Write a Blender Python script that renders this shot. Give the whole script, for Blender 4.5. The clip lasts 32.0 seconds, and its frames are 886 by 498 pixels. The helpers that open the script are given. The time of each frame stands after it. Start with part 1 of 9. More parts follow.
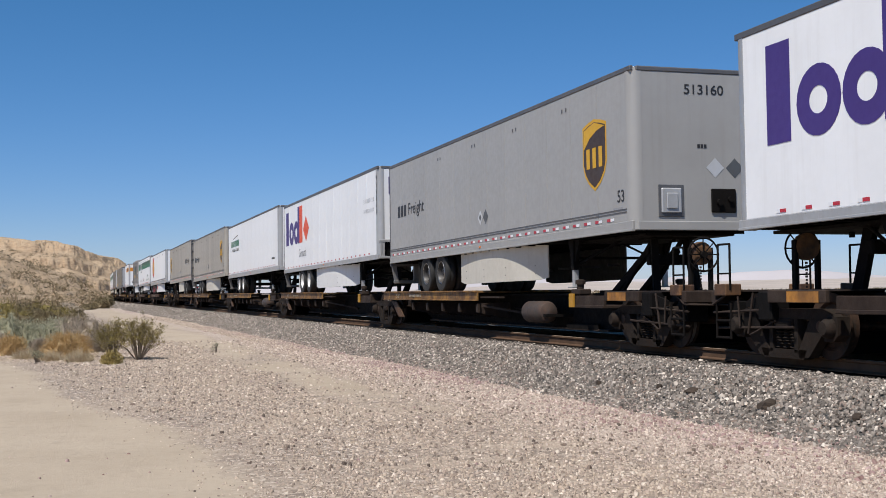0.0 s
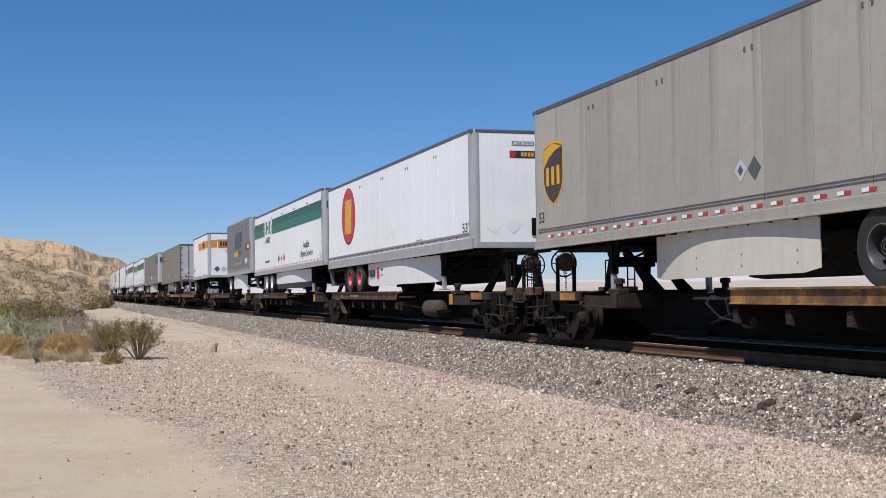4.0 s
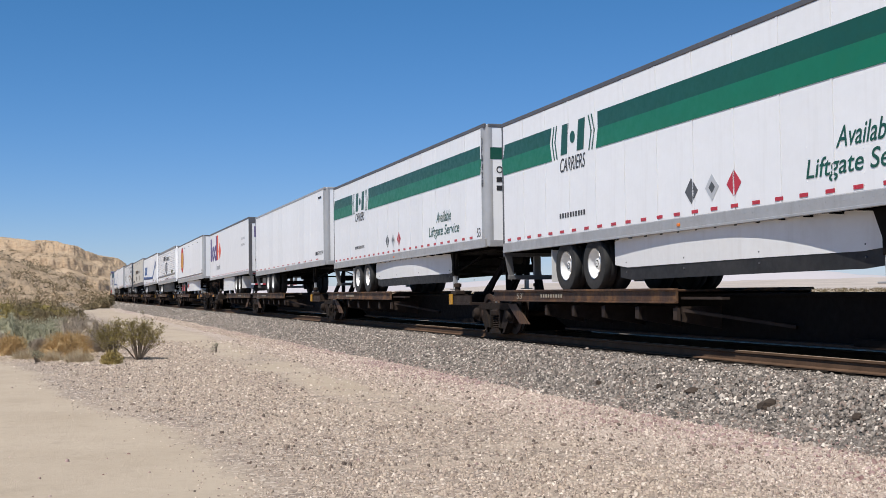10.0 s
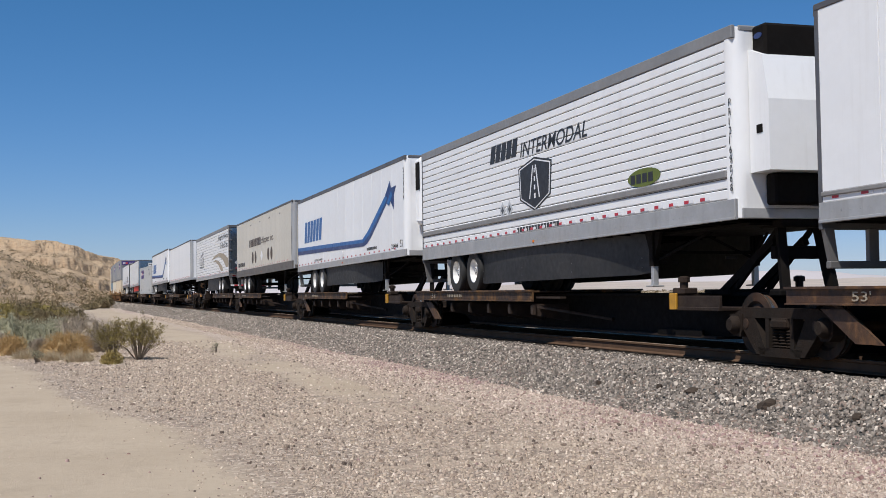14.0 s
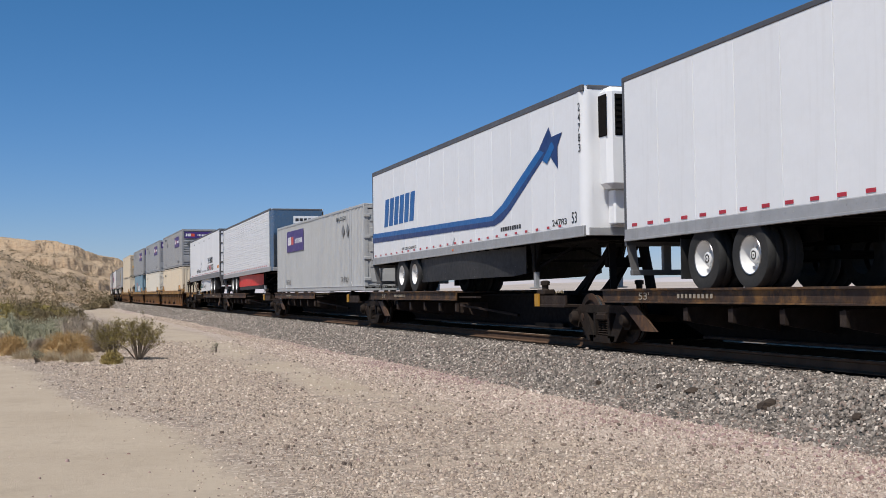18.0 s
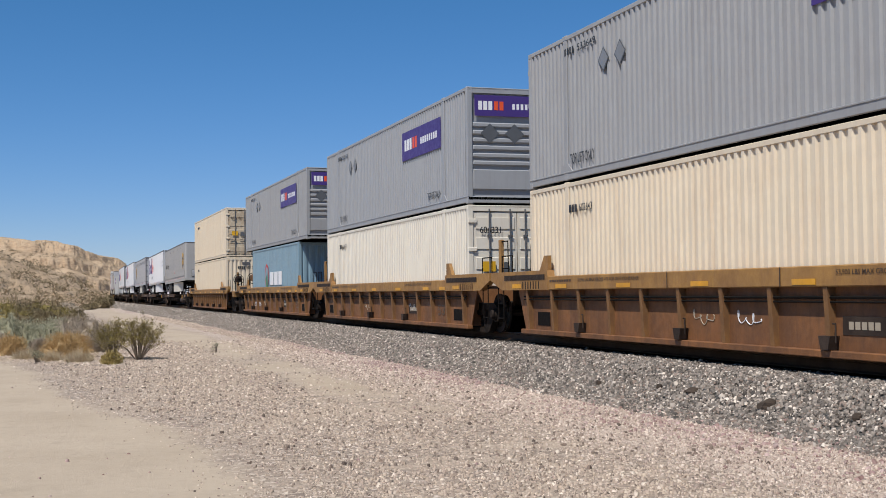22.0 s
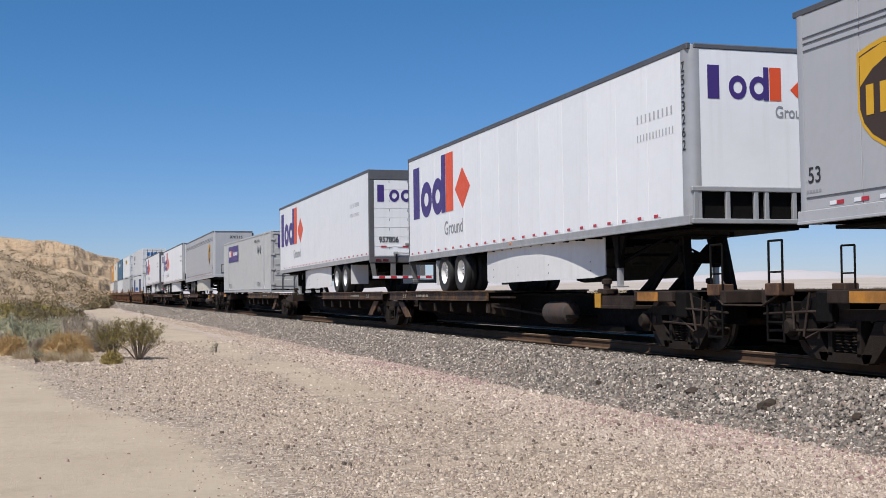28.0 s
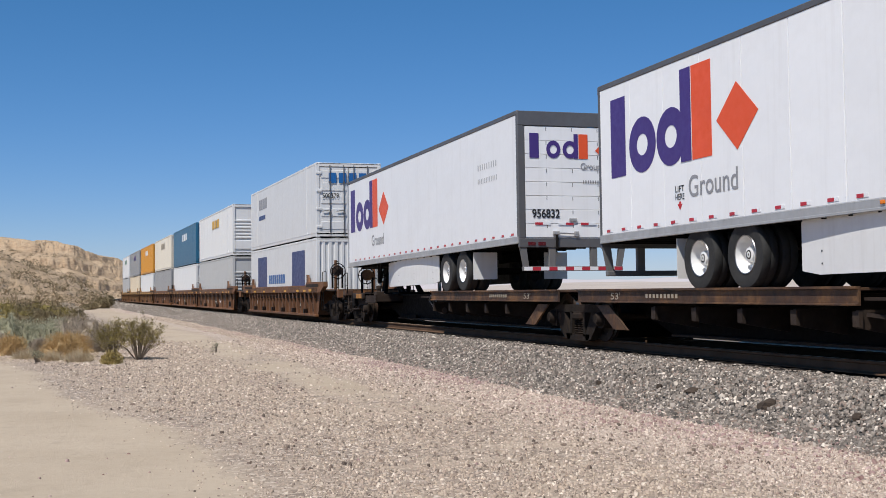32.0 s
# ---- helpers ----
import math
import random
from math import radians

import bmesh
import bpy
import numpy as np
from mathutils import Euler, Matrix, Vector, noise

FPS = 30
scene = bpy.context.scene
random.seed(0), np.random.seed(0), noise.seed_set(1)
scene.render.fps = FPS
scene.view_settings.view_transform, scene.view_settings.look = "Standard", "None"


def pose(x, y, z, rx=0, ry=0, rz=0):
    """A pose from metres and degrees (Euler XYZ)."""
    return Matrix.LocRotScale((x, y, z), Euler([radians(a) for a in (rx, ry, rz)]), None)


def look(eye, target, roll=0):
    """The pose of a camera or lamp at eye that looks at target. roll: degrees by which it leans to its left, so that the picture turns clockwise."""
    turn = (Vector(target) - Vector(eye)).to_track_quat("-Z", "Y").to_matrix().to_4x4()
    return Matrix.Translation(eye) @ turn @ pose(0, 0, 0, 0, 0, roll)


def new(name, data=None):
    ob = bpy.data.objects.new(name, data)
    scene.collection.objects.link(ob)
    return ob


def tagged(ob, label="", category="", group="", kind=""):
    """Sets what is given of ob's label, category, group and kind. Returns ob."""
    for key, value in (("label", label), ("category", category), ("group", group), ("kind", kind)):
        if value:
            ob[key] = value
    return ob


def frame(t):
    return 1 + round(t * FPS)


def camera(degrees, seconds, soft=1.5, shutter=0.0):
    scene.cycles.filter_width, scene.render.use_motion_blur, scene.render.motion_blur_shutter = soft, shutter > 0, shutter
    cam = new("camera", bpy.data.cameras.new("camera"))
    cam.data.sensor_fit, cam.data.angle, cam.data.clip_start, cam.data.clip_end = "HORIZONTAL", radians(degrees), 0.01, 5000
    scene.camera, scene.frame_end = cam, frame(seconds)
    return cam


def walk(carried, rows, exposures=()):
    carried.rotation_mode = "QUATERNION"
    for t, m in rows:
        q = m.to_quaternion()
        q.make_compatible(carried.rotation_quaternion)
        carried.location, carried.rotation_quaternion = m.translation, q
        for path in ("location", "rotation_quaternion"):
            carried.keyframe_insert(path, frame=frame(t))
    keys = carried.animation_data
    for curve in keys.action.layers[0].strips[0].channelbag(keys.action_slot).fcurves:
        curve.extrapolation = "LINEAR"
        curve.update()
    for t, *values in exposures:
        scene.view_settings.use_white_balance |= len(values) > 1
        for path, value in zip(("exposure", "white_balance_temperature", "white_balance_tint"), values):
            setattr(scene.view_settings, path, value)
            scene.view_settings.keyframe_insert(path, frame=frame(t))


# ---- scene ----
cam = camera(39.38, 32.0, soft=0.7, shutter=0.0)
EYE = 0.97
CAM_POSE = look((0, 0, EYE), (0, 10, EYE + 10 * math.tan(radians(1.962))), -0.584)
walk(cam, [(0.0, CAM_POSE), (32.0, CAM_POSE)], exposures=[(0.0, 0.04), (1.0, 0.07), (2.0, 0.0), (3.0, 0.08), (6.0, 0.02), (7.6, 0.0), (9.0, 0.3), (10.4, 0.02), (12.0, -0.08), (14.0, -0.06), (17.0, -0.04), (18.0, -0.12), (19.0, -0.05), (21.0, -0.04), (22.0, 0.04), (24.0, 0.12), (25.0, 0.0), (28.0, 0.04), (29.0, -0.05), (30.0, -0.03), (31.0, 0.2), (32.0, 0.04)])

# ---- light ----
SUN_EL, SUN_AZ = 58.0, (-0.52, -0.85)
world = bpy.data.worlds.new("desert_sky")
scene.world = world
world.use_nodes = True
wn = world.node_tree.nodes
wl = world.node_tree.links
sky = wn.new("ShaderNodeTexSky")
sky.sky_type = "NISHITA"
sky.sun_disc = False
sky.sun_elevation = radians(SUN_EL)
sky.sun_rotation = math.atan2(SUN_AZ[0], SUN_AZ[1])
sky.altitude = 900
sky.air_density, sky.dust_density, sky.ozone_density = 0.9, 0.2, 4.0
wn["Background"].inputs["Strength"].default_value = 0.082
deep = wn.new("ShaderNodeHueSaturation")
deep.inputs["Saturation"].default_value = 1.2
split, join = wn.new("ShaderNodeSeparateColor"), wn.new("ShaderNodeCombineColor")
wl.new(sky.outputs[0], split.inputs[0])
for i, (power, scale) in enumerate(((1.0, 1.0), (0.84, 1.24), (0.96, 1.06))):
    pw_, sc_ = wn.new("ShaderNodeMath"), wn.new("ShaderNodeMath")
    pw_.operation, sc_.operation = "POWER", "MULTIPLY"
    pw_.inputs[1].default_value, sc_.inputs[1].default_value = power, scale
    wl.new(split.outputs[i], pw_.inputs[0])
    wl.new(pw_.outputs[0], sc_.inputs[0])
    wl.new(sc_.outputs[0], join.inputs[i])
wl.new(join.outputs[0], deep.inputs["Color"])
tint = wn.new("ShaderNodeMix")
tint.data_type, tint.blend_type = "RGBA", "MULTIPLY"
tint.inputs[0].default_value = 1.0
tint.inputs[7].default_value = (0.80, 0.98, 1.18, 1)
wl.new(deep.outputs[0], tint.inputs[6])
wl.new(tint.outputs[2], wn["Background"].inputs["Color"])
sun_data = bpy.data.lights.new("sun", "SUN")
sun_data.energy, sun_data.angle, sun_data.color = 4.9, radians(0.53), (1.0, 0.965, 0.915)
sun = new("sun", sun_data)
el = radians(SUN_EL)
norm = math.hypot(*SUN_AZ)
to_sun = Vector((SUN_AZ[0] / norm * math.cos(el), SUN_AZ[1] / norm * math.cos(el), math.sin(el)))
sun.matrix_world = look(to_sun * 50, (0, 0, 0))

# ---- the track's line: s grows away from the camera, d is metres from the centre line, towards the camera negative ----
KNOTS = np.array([-20, 30, 80, 140, 200, 280, 420, 500.0])
BENDS = np.array([-0.00004, -0.00005, -0.00005, 0.00027, 0.00051, 0.00073, 0.00073, 0.0])
GRID = np.arange(-260, 1200, 1.0)
HEAD = np.cumsum(np.interp(GRID, KNOTS, BENDS))
HEAD = radians(72.462) + HEAD - HEAD[260]
LINE_X = np.cumsum(-np.cos(HEAD))
LINE_Y = np.cumsum(np.sin(HEAD))
LINE_X, LINE_Y = LINE_X - LINE_X[260], 32.39 + LINE_Y - LINE_Y[260]
HALF = 1.30


def on_track(s, d=0.0):
    """The plan point at s along the track and d to its far side, and the heading there."""
    th = np.interp(s, GRID, HEAD)
    x, y = np.interp(s, GRID, LINE_X), np.interp(s, GRID, LINE_Y)
    return x + (d + HALF) * np.sin(th), y + (d + HALF) * np.cos(th), th


def gone(t):
    """How far the train has come, from the middle of the clip."""
    u = t - 16
    return 22.0634 * u + 0.08476 * u * u / 2


def rail_pose(s, z=0.0, tilt=0.0, turned=False):
    x, y, th = on_track(s)
    m = Matrix.Translation((x, y, z)) @ Matrix.Rotation(-th, 4, "Z") @ Matrix.Rotation(-radians(tilt), 4, "Y")
    return m @ Matrix.Rotation(math.pi, 4, "Z") if turned else m


RIDERS = []


def ride(thing, s0, z=0.0, tilt=0.0, turned=False):
    """Sets a thing on the train: s0 is its middle's place at the middle of the clip."""
    thing.matrix_world = rail_pose(s0 - gone(0), z, tilt, turned)
    RIDERS.append((thing, s0, z, tilt, turned))
    return thing


# ---- materials ----
def mat(name, color, rough=0.6, metal=0.0, spread=0.12, grain=8.0, bump=0.0, bump_scale=60.0, grime=0.0, grime_color=(0.16, 0.12, 0.09),
        streak=0.0, rust=0.0, rust_color=(0.11, 0.045, 0.02), coat=0.0, vary=0.0, spec=0.5):
    m = bpy.data.materials.new(name)
    m.use_nodes = True
    n, l = m.node_tree.nodes, m.node_tree.links
    bsdf = n["Principled BSDF"]
    bsdf.inputs["Metallic"].default_value = metal
    bsdf.inputs["Specular IOR Level"].default_value = spec
    tc = n.new("ShaderNodeTexCoord")

    def tex(scale, detail=4.0, stretch=None, rough_=0.6):
        t = n.new("ShaderNodeTexNoise")
        t.inputs["Scale"].default_value, t.inputs["Detail"].default_value = scale, detail
        t.inputs["Roughness"].default_value = rough_
        if stretch:
            mp = n.new("ShaderNodeMapping")
            mp.inputs["Scale"].default_value = stretch
            l.new(tc.outputs["Object"], mp.inputs["Vector"])
            l.new(mp.outputs[0], t.inputs["Vector"])
        else:
            l.new(tc.outputs["Object"], t.inputs["Vector"])
        return t.outputs["Fac"]

    def ramp(v, lo, hi, a=0.0, b=1.0):
        r = n.new("ShaderNodeMapRange")
        for i, x in zip(range(1, 5), (lo, hi, a, b)):
            r.inputs[i].default_value = x
        l.new(v, r.inputs[0])
        return r.outputs[0]

    def mix(fac, a, b):
        x = n.new("ShaderNodeMix")
        x.data_type = "RGBA"
        if isinstance(fac, float):
            x.inputs[0].default_value = fac
        else:
            l.new(fac, x.inputs[0])
        for sock, v in ((x.inputs[6], a), (x.inputs[7], b)):
            if isinstance(v, tuple):
                sock.default_value = (*v[:3], 1)
            else:
                l.new(v, sock)
        return x.outputs[2]

    dark = tuple(c * (1 - spread) for c in color)
    light = tuple(min(1, c * (1 + spread)) for c in color)
    big = tex(grain * 0.12, 3)
    col = mix(ramp(big, 0.3, 0.7), dark, light)
    fine = tex(grain, 6)
    col = mix(ramp(fine, 0.35, 0.75, 0.0, 0.5), col, dark)
    if vary:
        info = n.new("ShaderNodeObjectInfo")
        shift = n.new("ShaderNodeHueSaturation")
        l.new(ramp(info.outputs["Random"], 0, 1, 1 - vary, 1 + vary), shift.inputs["Value"])
        l.new(col, shift.inputs["Color"])
        col = shift.outputs["Color"]
    if streak:
        s = tex(3.0, 5, (2.2, 2.2, 0.12))
        col = mix(ramp(s, 0.52, 0.8, 0.0, streak), col, grime_color)
    if grime:
        g = tex(0.9, 8, None, 0.7)
        col = mix(ramp(g, 0.45, 0.75, 0.0, grime), col, grime_color)
    if rust:
        r1 = tex(1.7, 10, (1.0, 1.0, 0.6), 0.75)
        r2 = tex(14.0, 6)
        col = mix(ramp(r1, 0.42, 0.6, 0.0, rust), col, rust_color)
        col = mix(ramp(r2, 0.55, 0.8, 0.0, rust * 0.6), col, tuple(c * 1.9 for c in rust_color))
    l.new(col, bsdf.inputs["Base Color"])
    l.new(ramp(fine, 0.3, 0.7, max(0.02, rough - 0.1), min(1, rough + 0.1)), bsdf.inputs["Roughness"])
    if coat:
        bsdf.inputs["Coat Weight"].default_value = coat
    if bump:
        b = n.new("ShaderNodeBump")
        b.inputs["Strength"].default_value, b.inputs["Distance"].default_value = bump, 0.02
        l.new(tex(bump_scale, 5), b.inputs["Height"])
        l.new(b.outputs[0], bsdf.inputs["Normal"])
    return m


M = {}


def paint(name, color, **kw):
    if name not in M:
        M[name] = mat(name, color, **kw)
    return M[name]


WHITE = paint("white_panel", (0.80, 0.80, 0.80), rough=0.42, spread=0.03, grime=0.10, streak=0.16, grime_color=(0.42, 0.38, 0.33), vary=0.03)
DULL_WHITE = paint("aged_white_panel", (0.62, 0.61, 0.60), rough=0.5, spread=0.05, grime=0.18, streak=0.3, grime_color=(0.33, 0.29, 0.25), vary=0.03)
CREAM_SIDE = paint("cream_panel", (0.60, 0.56, 0.48), rough=0.5, spread=0.05, grime=0.2, streak=0.3, grime_color=(0.32, 0.26, 0.2), vary=0.03)
GREY = paint("warm_grey_panel", (0.335, 0.326, 0.312), rough=0.45, spread=0.05, grime=0.12, streak=0.22, grime_color=(0.2, 0.18, 0.15), vary=0.035)
TAUPE = paint("dirty_taupe_panel", (0.36, 0.33, 0.285), rough=0.5, spread=0.06, grime=0.35, streak=0.6, grime_color=(0.18, 0.152, 0.12), vary=0.1)
GREY_LIGHT = paint("light_grey_panel", (0.41, 0.41, 0.42), rough=0.42, spread=0.04, grime=0.1, streak=0.14, grime_color=(0.25, 0.22, 0.19), vary=0.02)
GREY_BROWN = paint("brownish_grey_panel", (0.205, 0.18, 0.145), rough=0.5, spread=0.06, grime=0.2, streak=0.4, grime_color=(0.11, 0.095, 0.075), vary=0.05)
GREY_DARK = paint("dark_grey_panel", (0.155, 0.15, 0.145), rough=0.42, spread=0.05, grime=0.15, streak=0.22, grime_color=(0.11, 0.09, 0.07), vary=0.03)
ALU = paint("aluminium_rail", (0.42, 0.42, 0.42), rough=0.42, metal=0.3, spread=0.12, grime=0.3, streak=0.25, bump=0.05, vary=0.05)
DARK_RAIL = paint("weathered_rail", (0.13, 0.13, 0.135), rough=0.5, metal=0.4, spread=0.15, grime=0.3)
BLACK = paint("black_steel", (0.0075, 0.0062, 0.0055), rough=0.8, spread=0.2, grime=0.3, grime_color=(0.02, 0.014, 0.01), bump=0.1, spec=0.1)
# grimy black steel, taken darker still to deepen the shade under the cars
UNDER = paint("shaded_grimy_underframe", (0.0055, 0.005, 0.005), rough=0.85, spread=0.25, grime=0.4, grime_color=(0.012, 0.009, 0.0075), rust=0.2, rust_color=(0.01, 0.007, 0.005), bump=0.2, spec=0.12)
RUSTY = paint("rusty_brown_steel", (0.032, 0.02, 0.014), rough=0.75, spread=0.25, grime=0.3, rust=0.6, rust_color=(0.014, 0.009, 0.007), bump=0.25, vary=0.15, spec=0.25)
DECK_YELLOW = paint("worn_yellow_steel", (0.38, 0.19, 0.04), rough=0.65, spread=0.2, grime=1.3, grime_color=(0.045, 0.025, 0.015), rust=1.05, rust_color=(0.075, 0.036, 0.017), bump=0.2, vary=0.15)
DECK_BROWN = paint("grimy_yellow_brown_steel", (0.2, 0.095, 0.025), rough=0.7, spread=0.25, grime=1.9, grime_color=(0.018, 0.012, 0.009), rust=1.4, rust_color=(0.035, 0.018, 0.01), bump=0.25, vary=0.2)
WELL_YELLOW = paint("faded_yellow_well", (0.36, 0.19, 0.05), rough=0.62, spread=0.16, grime=0.6, rust=0.4, rust_color=(0.13, 0.056, 0.024), streak=0.5, bump=0.15, grime_color=(0.13, 0.066, 0.034))
WELL_BROWN = paint("rust_brown_well", (0.235, 0.096, 0.03), rough=0.7, spread=0.2, grime=0.7, rust=0.5, rust_color=(0.06, 0.027, 0.014), streak=0.6, bump=0.2, grime_color=(0.075, 0.037, 0.019))
WELL_RIB = paint("worn_ochre_rib", (0.27, 0.13, 0.038), rough=0.7, spread=0.2, grime=0.6, rust=0.5, rust_color=(0.08, 0.036, 0.018), grime_color=(0.07, 0.04, 0.022))
DECK_RUST = paint("rust_brown_deck_steel", (0.19, 0.09, 0.032), rough=0.7, spread=0.25, grime=2.0, grime_color=(0.022, 0.014, 0.01), rust=1.3, rust_color=(0.055, 0.026, 0.014), bump=0.25, vary=0.25)
TANK = paint("dusty_tank_steel", (0.05, 0.04, 0.034), rough=0.7, spread=0.2, grime=0.5, grime_color=(0.03, 0.022, 0.018), rust=0.4, rust_color=(0.11, 0.045, 0.02), bump=0.15)
WELL_RUST = paint("dark_rust_well", (0.19, 0.078, 0.025), rough=0.7, spread=0.2, grime=0.8, rust=0.55, rust_color=(0.08, 0.034, 0.017), streak=0.55, bump=0.2, grime_color=(0.055, 0.03, 0.02))
YELLOW = paint("yellow_reflector", (0.5, 0.25, 0.02), rough=0.55, grime=0.5, grime_color=(0.08, 0.05, 0.03))
PATCH = paint("worn_orange_patch", (0.52, 0.22, 0.03), rough=0.6, spread=0.15, grime=0.9, grime_color=(0.09, 0.045, 0.02), rust=0.6, rust_color=(0.08, 0.036, 0.016))
ORANGE = paint("orange_paint", (0.66, 0.26, 0.03), rough=0.5, grime=0.2)
TRUCK = paint("dusty_cast_steel", (0.026, 0.0205, 0.0165), rough=0.8, spread=0.35, grime=0.5, grime_color=(0.012, 0.0095, 0.008), rust=0.4, rust_color=(0.03, 0.016, 0.01), bump=0.4, bump_scale=26, spec=0.1)
WHEEL_STEEL = paint("bright_worn_steel", (0.32, 0.31, 0.3), rough=0.3, metal=0.9, spread=0.15, grime=0.3)
WHEEL_DARK = paint("dark_wheel_steel", (0.02, 0.016, 0.013), spec=0.2, rough=0.7, spread=0.25, grime=0.4, rust=0.4)
RUBBER = paint("tyre_rubber", (0.018, 0.0175, 0.017), rough=0.85, spread=0.2, grime=0.3, grime_color=(0.09, 0.08, 0.065), bump=0.15)
RIM = paint("white_rim_steel", (0.78, 0.77, 0.74), rough=0.4, spread=0.08, grime=0.3, grime_color=(0.2, 0.16, 0.12))
RIM_GREY = paint("grey_rim_steel", (0.035, 0.034, 0.033), rough=0.5, spread=0.15, grime=0.4)
RIM_RED = paint("red_rim_steel", (0.5, 0.03, 0.05), rough=0.5, spread=0.15, grime=0.3)
RIM_CREAM = paint("cream_rim_steel", (0.55, 0.46, 0.3), rough=0.5, spread=0.1, grime=0.3)
SKIRT_WHITE = paint("white_skirt", (0.72, 0.71, 0.69), rough=0.5, spread=0.04, grime=0.22, streak=0.2, grime_color=(0.4, 0.34, 0.27))
SKIRT_CREAM = paint("cream_skirt", (0.58, 0.54, 0.46), rough=0.55, spread=0.05, grime=0.35, streak=0.3, grime_color=(0.32, 0.26, 0.19))
SKIRT_BLACK = paint("black_skirt", (0.012, 0.012, 0.0125), rough=0.6, spread=0.2, grime=0.3, grime_color=(0.09, 0.08, 0.07))
SKIRT_GREY = paint("grey_skirt", (0.19, 0.18, 0.165), rough=0.5, spread=0.08, grime=0.25)
SKIRT_RED = paint("red_skirt", (0.68, 0.028, 0.02), rough=0.5, spread=0.1, grime=0.25)
TAPE_RED = paint("red_reflective_tape", (0.45, 0.025, 0.04), rough=0.35, spread=0.1)
TAPE_WHITE = paint("white_reflective_tape", (0.75, 0.75, 0.76), rough=0.35, spread=0.05)
PURPLE = paint("purple_print", (0.055, 0.028, 0.17), rough=0.45, spread=0.06)
ORANGE_RED = paint("orange_red_print", (0.72, 0.085, 0.02), rough=0.45, spread=0.06)
INK = paint("black_print", (0.022, 0.022, 0.024), rough=0.5, spread=0.1)
INK_PALE = paint("pale_grey_print", (0.42, 0.42, 0.43), rough=0.5, spread=0.1)
INK_GREY = paint("grey_print", (0.28, 0.28, 0.29), rough=0.5, spread=0.1)
INK_WHITE = paint("white_print", (0.75, 0.75, 0.75), rough=0.5, spread=0.05)
GREEN = paint("green_print", (0.005, 0.15, 0.075), rough=0.4, spread=0.06)
GREEN_DARK = paint("dark_green_print", (0.006, 0.075, 0.05), rough=0.4, spread=0.06)
TEAL_DARK = paint("dark_teal_print", (0.02, 0.06, 0.058), rough=0.45, spread=0.08)
GOLD = paint("gold_print", (0.62, 0.34, 0.015), rough=0.45, spread=0.08)
BROWN_INK = paint("brown_print", (0.05, 0.026, 0.012), rough=0.4, spread=0.08)
BLUE_INK = paint("blue_print", (0.01, 0.11, 0.33), rough=0.4, spread=0.08)
BLUE_DARK = paint("navy_print", (0.012, 0.035, 0.14), rough=0.4, spread=0.08)
RED_INK = paint("red_print", (0.5, 0.02, 0.02), rough=0.45, spread=0.06)
TAN_INK = paint("tan_print", (0.36, 0.3, 0.22), rough=0.5, spread=0.05)
GUARD = paint("galvanised_guard", (0.16, 0.155, 0.15), rough=0.55, metal=0.2, spread=0.15, grime=0.3)
RED_DARK = paint("dark_red_lens", (0.09, 0.008, 0.01), rough=0.25, spread=0.1)
REFLECT = paint("bright_yellow_reflector", (0.66, 0.31, 0.018), rough=0.5, spread=0.2, grime=0.5)
AMBER = paint("amber_lamp_glass", (0.7, 0.18, 0.01), rough=0.25, spread=0.05)
PLACARD = paint("placard_plate", (0.6, 0.6, 0.6), rough=0.4, metal=0.3, spread=0.1, grime=0.2)
PLACARD_MID = paint("grey_placard_plate", (0.24, 0.245, 0.25), rough=0.5, metal=0.3, spread=0.1, grime=0.2)
PLACARD_DARK = paint("dark_placard_plate", (0.12, 0.125, 0.13), rough=0.5, metal=0.4, spread=0.1, grime=0.2)

# ---- mesh code ----


